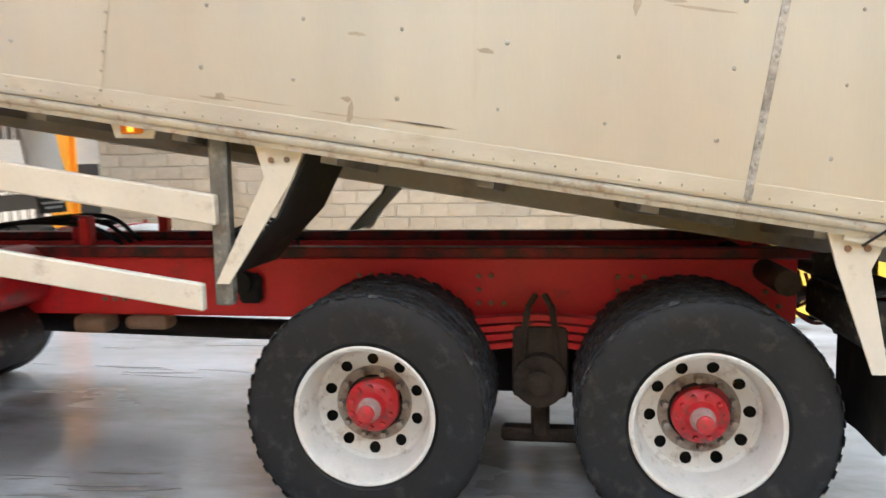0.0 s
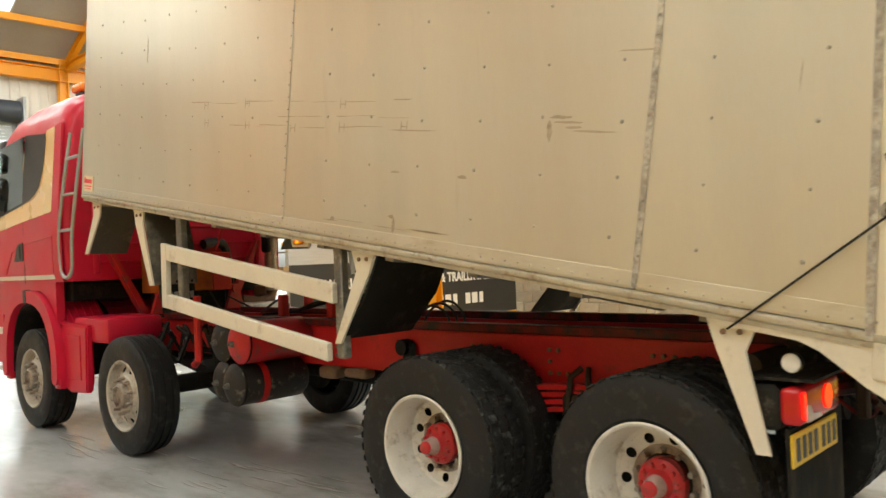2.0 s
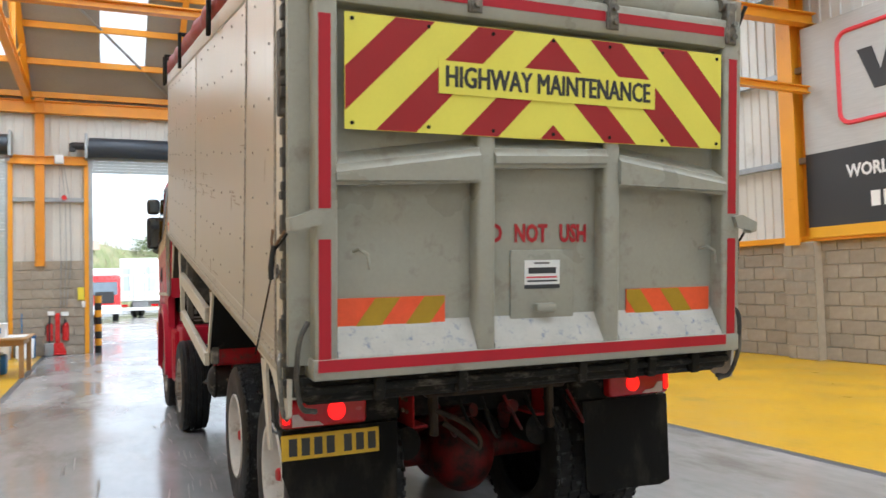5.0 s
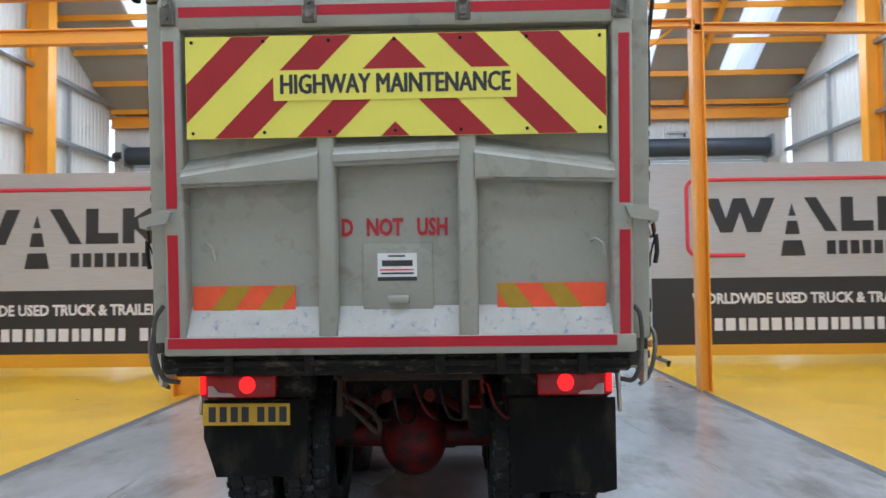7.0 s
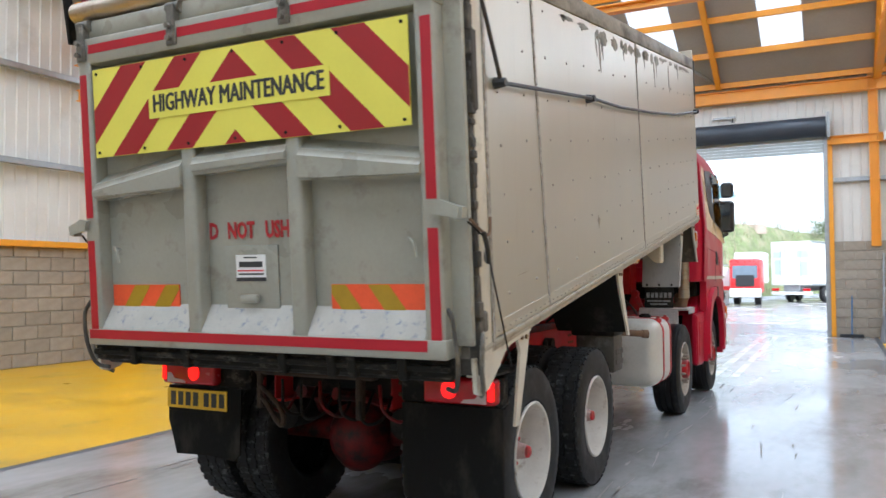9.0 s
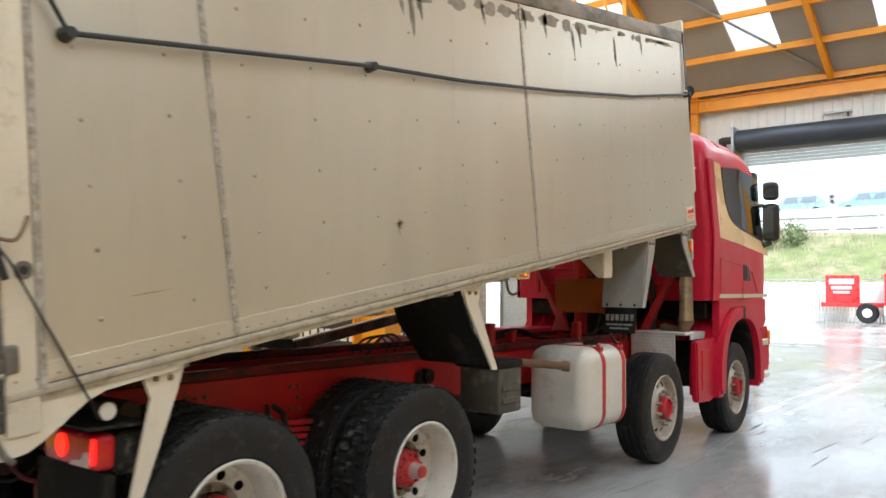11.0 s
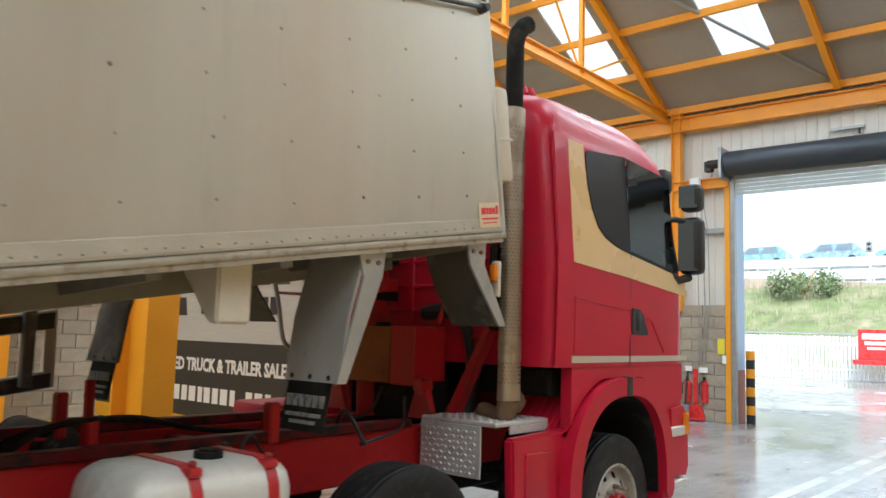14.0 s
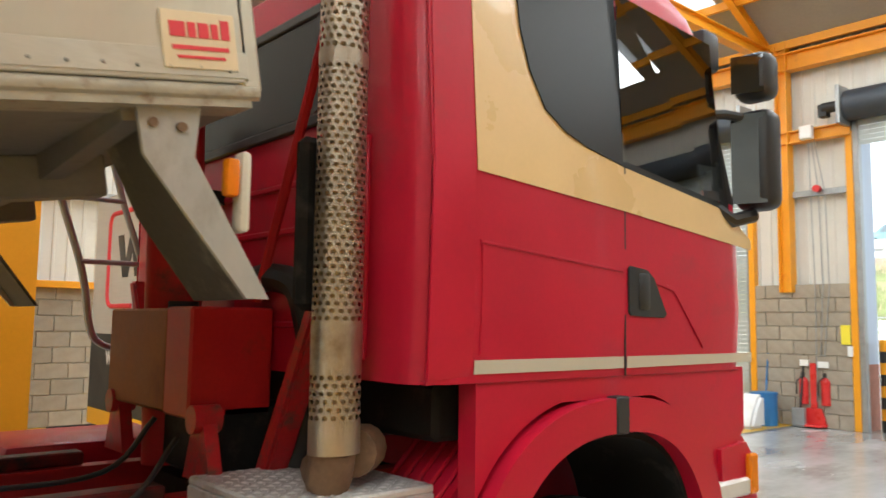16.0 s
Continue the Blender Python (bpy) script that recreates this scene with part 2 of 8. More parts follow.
slab("floor", (X0 - 0.2, -3.05, -0.2), (X1, 3.2, 0.0), M["concrete"], "grey polished concrete floor lane, scuffed and damp", "floor")
bm = B()
add_box(bm, (X0, Y0, -0.2), (X1, -3.15, 0.0))
solo("floor_yellow_south", bm, M["yellow_floor"], "yellow painted workshop floor with tyre scuffs", "floor", kind="structure")
bm = B()
add_box(bm, (X0, 3.3, -0.2), (X1, Y1, 0.0))
solo("floor_yellow_north", bm, M["yellow_floor"], "yellow painted workshop floor with tyre scuffs", "floor", kind="structure")
for nm, a, b in (("floor_line_south", -3.15, -3.05), ("floor_line_north", 3.2, 3.3)):
    slab(nm, (X0, a, -0.2), (X1, b, 0.001), M["line"], "dark grey painted line along the floor's edge", "floor line")


# worn smooth strips; their pale colour stands in for reflected sky
M["worn_sheen_line"] = material("worn_white_line", (0.55, 0.55, 0.54), 0.16, 0, 0.2, 2.5, 14, 0.05, (0.36, 0.355, 0.35), 0.5, 2.0, rough_vary=0.1)
for ya, yb in ((0.80, 0.93), (1.10, 1.20)):
    slab("floor_marking", (X0 + 0.2, ya, -0.1), (-6.6, yb, 0.0008), M["worn_sheen_line"], "worn pale line on the damp floor, reflected sky in its colour", "floor line")


def ribbed(name, horizontal, fixed, a, b, z0, z1, into, label, step=0.2, rise=0.02):
    """A sheet of trapezoid ribs that run upwards, in the plane x = fixed or y = fixed; into: which way the ribs stand."""
    n = max(1, int((b - a) / step))
    prof = []
    for i in range(n + 1):
        s = a + (b - a) * i / n
        w = (b - a) / n
        prof += [(s, 0), (s + 0.16 * w, 0)] if i < n else [(s, 0)]
        if i < n:
            prof += [(s + 0.22 * w, rise), (s + 0.38 * w, rise), (s + 0.44 * w, 0)]
    bm = B()
    ring = prof + [(s, d - 0.006) for s, d in reversed(prof)]
    lo, hi = [], []
    for s, d in ring:
        q = (fixed + into * d, s) if horizontal == "y" else (s, fixed + into * d)
        lo.append(bm.verts.new((*q, z0)))
        hi.append(bm.verts.new((*q, z1)))
    for k in range(len(ring)):
        bm.faces.new((lo[k], lo[(k + 1) % len(ring)], hi[(k + 1) % len(ring)], hi[k]))
    return solo(name, bm, M["cladding"], label, "wall", kind="structure")


DOORS = ((-8.9, -3.8), (-2.13, 2.33), (3.98, 8.6))
DOOR_TOP = 4.75
LAB = "off-white ribbed metal wall sheeting"
ribbed("wall_west_upper", "y", X0 - 0.12, Y0, Y1, DOOR_TOP, WALL_TOP + 0.4, 1, LAB)
for i, (a, b) in enumerate(((Y0, -8.9), (-3.8, -2.13), (2.33, 3.98), (8.6, Y1))):
    ribbed("wall_west_%d" % (i + 1), "y", X0 - 0.12, a, b, BLOCK_TOP, DOOR_TOP, 1, LAB)
ribbed("wall_north", "x", Y1 + 0.08, X0, X1, BLOCK_TOP - 0.1, WALL_TOP + 4, -1, LAB)
ribbed("wall_south", "x", Y0 - 0.08, X0, X1, BLOCK_TOP - 0.1, WALL_TOP + 4, 1, LAB)
slab("wall_east", (X1, Y0, 0), (X1 + 0.2, Y1, 11), M["cladding"], "plain off-white end wall", "wall")

# backing of the block walls: the mortar bed that the blocks stand proud of
backs = {}
for nm, lo, hi in (("wall_block_north", (X0, Y1, 0), (X1, Y1 + 0.1, BLOCK_TOP - 0.12)), ("wall_block_south", (X0, Y0 - 0.1, 0), (X1, Y0, BLOCK_TOP - 0.12)),
                   ("wall_block_west_1", (X0 - 0.15, -3.8, 0), (X0 - 0.01, -2.19, BLOCK_TOP)), ("wall_block_west_2", (X0 - 0.15, 2.4, 0), (X0 - 0.01, 3.98, BLOCK_TOP))):
    backs[nm] = slab(nm, lo, hi, M["mortar"], "grey-buff concrete blockwork with pale mortar joints", "block wall")

# roof: spans that rise from the door wall to a ridge and fall to the valley over the pillars
RIDGE = (X0 + VALLEY) / 2
HIGH = EAVE + SLOPE * (RIDGE - X0)
SKY_Y = [(-7.6, -6.7), (-4.65, -3.72), (-1.83, -0.86), (1.0, 1.9), (4.3, 5.2), (7.0, 7.9)]
SKY_X = (X0 + 0.98, RIDGE - 0.6)


def roof_span(name, xa, za, xb, zb, holes, x_in, x_out):
    bm = B()
    up = Vector((0, 0, 0.05))
    ys = [Y0 - 0.3]
    for a, b in holes:
        ys += [a, b]
    ys.append(Y1 + 0.3)
    f = lambda x: za + (zb - za) * (x - xa) / (xb - xa)
    xs = sorted((xa, x_in, x_out, xb))
    for i in range(len(ys) - 1):
        for j in range(3):
            if i % 2 == 1 and j == 1:
                continue
            q = [(xs[j], ys[i]), (xs[j + 1], ys[i]), (xs[j + 1], ys[i + 1]), (xs[j], ys[i + 1])]
            s = [bm.verts.new((x, y, f(x))) for x, y in q]
            t = [bm.verts.new((x, y, f(x) + 0.05)) for x, y in q]
            bm.faces.new(s)
            bm.faces.new(t[::-1])
            for k in range(4):
                bm.faces.new((s[k], s[(k + 1) % 4], t[(k + 1) % 4], t[k]))
    ob = solo(name, bm, M["roof"], "grey-beige corrugated roof lining under the rafters", "ceiling", kind="structure")
    for k, (a, b) in enumerate(holes):
        bm = B()
        q = [(xs[1] - 0.06, a - 0.06), (xs[2] + 0.06, a - 0.06), (xs[2] + 0.06, b + 0.06), (xs[1] - 0.06, b + 0.06)]
        s = [bm.verts.new((x, y, f(x) + 0.054)) for x, y in q]
        t = [bm.verts.new((x, y, f(x) + 0.06)) for x, y in q]
        bm.faces.new(s)
        bm.faces.new(t[::-1])
        for e in range(4):
            bm.faces.new((s[e], s[(e + 1) % 4], t[(e + 1) % 4], t[e]))
        solo("skylight_%s_%d" % (name[-4:], k + 1), bm, M["skylight"], "pale translucent rooflight sheet glowing with daylight", "skylight", kind="structure")
    return ob


roof_span("ceiling_west", X0 - 0.3, EAVE - 0.15, RIDGE, HIGH, SKY_Y, *SKY_X)
roof_span("ceiling_midw", RIDGE, HIGH, VALLEY, EAVE, SKY_Y, RIDGE + 0.8, VALLEY - 1.4)
R2 = (VALLEY + 7.45) / 2
roof_span("ceiling_mide", VALLEY, EAVE, R2, HIGH, SKY_Y, VALLEY + 1.4, R2 - 0.8)
roof_span("ceiling_east", R2, HIGH, 7.45, EAVE, SKY_Y, R2 + 0.8, 6.0)
roof_span("ceiling_end", 7.45, EAVE, X1 + 0.3, EAVE + 3, SKY_Y, 8.6, 12.0)


# daylight that comes in through each rooflight
def skylights(xa, za, xb, zb, x_in, x_out, watts):
    f = lambda x: za + (zb - za) * (x - xa) / (xb - xa)
    xm = (x_in + x_out) / 2
    length = math.hypot(x_out - x_in, f(x_out) - f(x_in))
    n = Vector((f(xb) - f(xa), 0, -(xb - xa))).normalized()
    n = n if n.z < 0 else -n
    for a, b in SKY_Y:
        c = Vector((xm, (a + b) / 2, f(xm) - 0.24))
        d = bpy.data.lights.new("rooflight_daylight", "AREA")
        d.shape, d.size, d.size_y, d.energy, d.color = "RECTANGLE", length, b - a, watts, (0.93, 0.98, 1.0)
        ob = new("rooflight_daylight", d)
        z = -n
        x = Vector((xb - xa, 0, zb - za)).normalized()
        y = z.cross(x)
        ob.matrix_world = Matrix(((x.x, y.x, z.x, c.x), (x.y, y.y, z.y, c.y), (x.z, y.z, z.z, c.z), (0, 0, 0, 1)))


SKY_W = 62
skylights(X0 - 0.3, EAVE - 0.15, RIDGE, HIGH, *SKY_X, SKY_W)
skylights(RIDGE, HIGH, VALLEY, EAVE, RIDGE + 0.8, VALLEY - 1.4, SKY_W)
skylights(VALLEY, EAVE, R2, HIGH, VALLEY + 1.4, R2 - 0.8, SKY_W)
skylights(R2, HIGH, 7.45, EAVE, R2 + 0.8, 6.0, SKY_W)
skylights(7.45, EAVE, X1 + 0.3, EAVE + 3, 8.6, 12.0, SKY_W)


def i_beam(bm, p, q, w, h, t=0.018, up=(0, 0, 1)):
    """A rolled H section from p to q: flanges of width w, depth h."""
    p, q, up = Vector(p), Vector(q), Vector(up)
    d = (q - p).normalized()
    s = d.cross(up).normalized()
    u = s.cross(d).normalized()
    o = [(-w / 2, -h / 2), (w / 2, -h / 2), (w / 2, -h / 2 + t), (t / 2, -h / 2 + t), (t / 2, h / 2 - t), (w / 2, h / 2 - t), (w / 2, h / 2), (-w / 2, h / 2),
         (-w / 2, h / 2 - t), (-t / 2, h / 2 - t), (-t / 2, -h / 2 + t), (-w / 2, -h / 2 + t)]
    a = [bm.verts.new(p + s * x + u * y) for x, y in o]
    b = [bm.verts.new(q + s * x + u * y) for x, y in o]
    bm.faces.new(a[::-1])
    bm.faces.new(b)
    for k in range(12):
        bm.faces.new((a[k], a[(k + 1) % 12], b[(k + 1) % 12], b[k]))


def steel(name, p, q, w, h, label, up=(0, 0, 1), t=0.018, group=""):
    bm = B()
    i_beam(bm, p, q, w, h, t, up)
    return solo(name, bm, M["orange"], label, "steel beam" if "beam" in name or "purlin" in name else "steel column", group, kind="structure")


CO, BE = "orange painted steel column standing on the floor", "orange painted steel roof beam"
for y in COLS_END:
    steel("column_west", (X0 + 0.06, y, BLOCK_TOP - 0.05), (X0 + 0.06, y, EAVE), 0.2, 0.2, CO, (0, 1, 0))
steel("eaves_beam_west", (X0 + 0.067, Y0, 5.92), (X0 + 0.067, Y1, 5.92), 0.2, 0.3, BE)
for a, b in ((-3.8, -2.13), (2.33, 3.98)):
    steel("door_head_beam", (X0 + 0.05, a, 4.65), (X0 + 0.05, b, 4.65), 0.16, 0.2, BE)
    bm = B()
    add_box(bm, (X0 - 0.06, a + 0.05, 3.66), (X0 + 0.02, b - 0.05, 3.76), 0.006)
    solo("wall_rail", bm, M["galv"], "grey galvanised sheeting rail across the wall", "wall rail", kind="structure")
for y in (-3.8, -2.17, 2.38, 3.98):
    bm = B()
    add_box(bm, (X0 - 0.1, y - 0.05, 0), (X0 + 0.04, y + 0.05, 4.62), 0.006)
    solo("door_post", bm, M["orange"], "orange painted steel post beside a roller door", "door post", kind="structure")
# frame over the pillars
PX = -4.1
steel("pillar_north", (PX, 3.32, 0), (PX, 3.32, EAVE), 0.2, 0.15, CO, (0, 1, 0))
steel("pillar_south", (PX + 0.05, -3.1, 0), (PX + 0.05, -3.1, EAVE), 0.3, 0.56, CO, (0, 1, 0), 0.03)
for y, dy in ((Y1 - 0.2, 0.34), (Y0 + 0.28, 0.5)):
    for x in (PX - 0.3, -10.8, 2.6, 9.2):
        if y > 0:
            steel("column_north", (x, y + 0.02, BLOCK_TOP - 0.25), (x, y + 0.02, 9), 0.3, dy, CO, (0, 1, 0))
        else:
            steel("column_south", (x - 0.5, y, 0), (x - 0.5, y, 9), 0.36, dy, CO, (0, 1, 0))
steel("valley_beam", (PX, Y0, 5.4), (PX, -3.1, 5.4), 0.215, 0.45, BE)
steel("valley_beam", (PX + 0.006, 3.25, 5.7), (PX + 0.006, Y1, 5.7), 0.2, 0.2, BE)
steel("tie_beam", (PX, Y0, 4.66), (PX, -3.1, 4.66), 0.12, 0.2, BE)
steel("tie_beam", (PX, -3.1, 4.68), (PX, 3.3, 4.68), 0.12, 0.1, BE)
steel("tie_beam", (PX, 3.3, 4.62), (PX, Y1, 4.5), 0.12, 0.12, BE)


def truss(y, xa, xb, full=True):
    """Rafters from both feet to the ridge, a level tie, posts and struts between them."""
    t = thing("roof_truss", (xa, y, EAVE), "orange painted steel roof truss with rafters, tie and struts", "roof truss", "roof trusses", "structure")
    xm = (xa + xb) / 2
    zr = EAVE + SLOPE * (xm - xa) - 0.12
    zt = EAVE - 0.13
    for nm, p, q, w, h in (("rafter", (xa, y, zt + 0.08), (xm, y, zr), 0.12, 0.16), ("rafter", (xb, y, zt + 0.08), (xm, y, zr), 0.12, 0.16)):
        bm = B()
        i_beam(bm, p, q, w, h, 0.014)
        part(nm, bm, M["orange"], t)
    if full:
        bm = B()
        i_beam(bm, (xa, y, zt), (xb, y, zt + 0.05), 0.16, 0.2, 0.016)
        part("tie", bm, M["orange"], t)
        for f in (0.3, 0.5, 0.7):
            x = xa + (xb - xa) * f
            zz = EAVE + SLOPE * (min(x - xa, xb - x)) - 0.18
            bm = B()
            i_beam(bm, (x, y, zt), (x, y, zz), 0.08, 0.08, 0.01, (1, 0, 0))
            part("post", bm, M["orange"], t)
        for f, g in ((0.15, 0.3), (0.5, 0.3), (0.5, 0.7), (0.85, 0.7)):
            x, x2 = xa + (xb - xa) * f, xa + (xb - xa) * g
            zz = EAVE + SLOPE * (min(x - xa, xb - x)) - 0.18
            bm = B()
            add_tube(bm, [(x, y, zz if f != 0.5 else zr), (x2, y, zt)], 0.025, 6)
            part("strut", bm, M["orange"], t)
    return t


for y in (-3.4, 3.4):
    truss(y, X0 + 0.1, VALLEY)
    truss(y, VALLEY, 7.45)
for y in (-6.6, -0.1, 6.4):
    truss(y, X0 + 0.1, VALLEY, False)
    truss(y, VALLEY, 7.45, False)
bm = B()
add_tube(bm, [(X0 + 0.15, -0.15, 6.25), (X0 + 3.2, -2.6, 7.75)], 0.03, 6)
solo("wind_brace", bm, M["galv"], "thin brown steel diagonal roof brace", "brace", kind="structure")
bm = B()
add_tube(bm, [(X0 + 0.15, 3.5, 6.25), (X0 + 3.2, 5.9, 7.75)], 0.03, 6)
solo("wind_brace", bm, M["orange"], "thin orange steel diagonal roof brace", "brace", kind="structure")
# purlins under the roof sheets
for xa, zsign in ((X0, 1), (VALLEY, -1), (VALLEY, 1), (7.45, -1)):
    for k in range(6):
        d = 0.1 + 1.045 * k
        x, z = xa + zsign * d, EAVE + SLOPE * d - 0.07
        bm = B()
        add_box(bm, (x - 0.03, Y0, z - 0.07), (x + 0.03, Y1, z + 0.07), 0.005)
        solo("purlin", bm, M["orange"], "orange painted purlin under the roof sheets", "purlin", "purlins", "structure")
# sheeting rails of the side walls and the orange rail on the block walls
for y, s in ((Y1, -1), (Y0, 1)):
    for z in (3.35, 4.9, 6.4):
        bm = B()
        add_box(bm, (X0, min(y, y + s * 0.12), z - 0.05), (X1, max(y, y + s * 0.12), z + 0.05), 0.006)
        solo("wall_rail", bm, M["galv"], "grey galvanised sheeting rail along the wall", "wall rail", kind="structure")
    bm = B()
    add_box(bm, (X0, min(y, y + s * 0.14), BLOCK_TOP - 0.2), (X1, max(y, y + s * 0.14), BLOCK_TOP - 0.1), 0.006)
    solo("wall_rail", bm, M["orange"], "orange steel rail on top of the block wall", "wall rail", kind="structure")
    for x in (-13, -7.6, -1.2, 5):
        bm = B()
        add_box(bm, (x - 0.03, min(y, y + s * 0.1), BLOCK_TOP), (x + 0.03, max(y, y + s * 0.1), 6.4), 0.004)
        solo("wall_post", bm, M["galv"], "slim grey steel post between sheeting rails", "wall post", kind="structure")


def roller_door(n, a, b, bottom, label):
    t = thing("door_%d" % n, (X0, (a + b) / 2, bottom), label, "roller door", "roller doors", "structure")
    bm = B()
    add_cyl(bm, (X0 + 0.17, a + 0.02, 4.98), (X0 + 0.17, b - 0.02, 4.98), 0.24, seg=14)
    part("housing", bm, M["housing"], t, "dark steel roller barrel")
    z = bottom
    while z < 4.8:
        h = 0.075
        bm = B()
        add_prism(bm, [(X0 - 0.03, z + 0.003), (X0 - 0.055, z + 0.02), (X0 - 0.055, z + h - 0.02), (X0 - 0.03, z + h - 0.003), (X0 - 0.015, z + h - 0.003), (X0 - 0.015, z + 0.003)], "y", a, b)
        part("slat", bm, M["shutter"], t)
        z += h
    for y, e in ((a, 1), (b, -1)):
        bm = B()
        add_box(bm, (X0 - 0.09, min(y, y + e * 0.1), 0), (X0 + 0.01, max(y, y + e * 0.1), 4.8), 0.006)
        part("guide", bm, M["galv"], t, "galvanised steel guide channel")
        bm = B()
        add_box(bm, (X0 - 0.02, min(y - e * 0.06, y), 4.68), (X0 + 0.42, max(y - e * 0.06, y), 5.28), 0.004)
        part("end_plate", bm, M["galv"], t)
    bm = B()
    add_cyl(bm, (X0 + 0.2, a - 0.34, 5.0), (X0 + 0.2, a - 0.07, 5.0), 0.09, seg=12)
    add_box(bm, (X0 + 0.1, a - 0.4, 4.86), (X0 + 0.26, a - 0.26, 5.06), 0.01)
    part("motor", bm, M["black"], t, "black door motor beside the barrel")
    return t


roller_door(1, *DOORS[0], 0.0, "closed grey steel roller shutter door")
roller_door(2, *DOORS[1], 4.38, "rolled-up steel shutter over the open doorway")
roller_door(3, *DOORS[2], 0.0, "closed pale green-grey steel roller shutter door")
for y in (0.0, 6.2, -6.4):
    t = thing("ceiling_light", (X0 - 0.05, y, 5.42), "small grey bracket fixture on the wall sheeting", "wall fixture")
    bm = B()
    add_box(bm, (X0 - 0.06, y - 0.28, 5.4), (X0, y + 0.28, 5.45), 0.004)
    part("bar", bm, M["galv"], t)
    bm = B()
    add_box(bm, (X0 - 0.06, y + 0.18, 5.3), (X0 - 0.02, y + 0.22, 5.4), 0.004)
    part("hook", bm, M["black"], t)

# brown tyre marks and scuffs on the concrete
M["floor_mark"] = material("dusty_tyre_mark", (0.20, 0.18, 0.155), 0.45, 0, 0.25, 6, 60, 0.05, (0.30, 0.285, 0.26), 0.5, 9)
bm = B()
random.seed(61)
for lane, spread, x0, x1, count in ((-1.15, 0.22, -4.6, 0.3, 34), (-0.75, 0.18, -3.6, -0.2, 16), (1.15, 0.2, -6.0, 0.4, 26), (-2.0, 0.35, -3.5, 2.0, 10), (2.0, 0.4, -5.5, 1.0, 10)):
    for k in range(count):
        cx, cy = random.uniform(x0, x1), lane + random.gauss(0, spread * 0.5)
        w, h, turn = random.uniform(0.15, 0.7), random.uniform(0.006, 0.03), random.uniform(-0.12, 0.12)
        pts = []
        for j in range(12):
            a = 2 * math.pi * j / 12
            px, py = 0.5 * w * random.uniform(0.6, 1.15) * math.cos(a), 0.5 * h * random.uniform(0.5, 1.4) * math.sin(a)
            pts.append((cx + px * math.cos(turn) - py * math.sin(turn), cy + px * math.sin(turn) + py * math.cos(turn)))
        add_prism(bm, pts, "z", 0.0015, 0.0025)
solo("tyre_marks", bm, M["floor_mark"], "brown dusty tyre marks on the concrete floor", "floor marks", kind="stuff")
# ---------------------------------------------------------------- banners
def logo(t, m, s):
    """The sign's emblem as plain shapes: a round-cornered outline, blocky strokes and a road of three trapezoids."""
    def shape(nm, polys, mat):
        bm = B()
        for p in polys:
            add_prism(bm, [(x * s, y * s) for x, y in p], "z", 0, 0.004)
        part(nm, bm, mat, t, xf=m)
    bm = B()
    w, h, r = 2.15, 0.62, 0.16
    pts = []
    for cx, cy, a0 in ((-w + r, -h + r, 180), (-w + r, h - r, 90)):
        sweep = range(0, 91, 15)
        if cy < 0:
            pts += [(-0.85 * s * 1.45, -h * s)]
            pts += [((cx + r * math.cos(radians(270 - a))) * s, (cy + r * math.sin(radians(270 - a))) * s) for a in sweep]
        else:
            pts += [((cx + r * math.cos(radians(180 - a))) * s, (cy + r * math.sin(radians(180 - a))) * s) for a in sweep]
    for a in range(0, 91, 15):
        pts.append(((w - r + r * math.cos(radians(90 - a))) * s, (h - r + r * math.sin(radians(90 - a))) * s))
    pts += [(w * s, -0.1 * s)]
    add_tube(bm, [(x, y, 0.0) for x, y in pts], 0.026 * s / 0.8, 6)
    part("outline", bm, M["print_red"], t, "red rounded outline", m)
    y0, y1 = -0.25, 0.31
    shape("letter_shape", [[(-1.85, y1), (-1.62, y0), (-1.42, y0), (-1.29, 0.08), (-1.18, y0), (-0.96, y0), (-0.72, y1), (-0.95, y1), (-1.08, -0.02), (-1.20, y1), (-1.40, y1), (-1.52, -0.02), (-1.63, y1)]], M["banner_black"])
    shape("road_shape", [[(-0.65, -0.64), (-0.25, -0.64), (-0.30, -0.39), (-0.60, -0.39)], [(-0.57, -0.29), (-0.33, -0.29), (-0.37, -0.07), (-0.53, -0.07)], [(-0.51, 0.01), (-0.39, 0.01), (-0.45, 0.22)]], M["banner_black"])
    shape("letter_shape", [[(-0.25, y1), (-0.05, y1), (0.28, y0), (0.08, y0)]], M["banner_black"])
    shape("letter_shape", [[(0.34, y1), (0.54, y1), (0.54, y0 + 0.17), (0.86, y0 + 0.17), (0.86, y0), (0.34, y0)]], M["banner_black"])
    shape("letter_shape", [[(0.93, y1), (1.12, y1), (1.12, 0.16), (1.36, y1), (1.58, y1), (1.30, 0.06), (1.60, y0), (1.36, y0), (1.12, -0.02), (1.12, y0), (0.93, y0)]], M["banner_black"])
    shape("letter_shape", [[(1.66, y1), (1.98, y1), (1.98, y1 - 0.15), (1.84, y1 - 0.15), (1.84, 0.13), (1.98, 0.13), (1.98, -0.01), (1.84, -0.01), (1.84, y0 + 0.15), (1.98, y0 + 0.15), (1.98, y0), (1.66, y0)]], M["banner_black"])
    shape("letter_shape", [[(0.1 + 0.19 * k, -0.62), (0.24 + 0.19 * k, -0.62), (0.24 + 0.19 * k, -0.4), (0.1 + 0.19 * k, -0.4)] for k in range(9)], M["banner_black"])


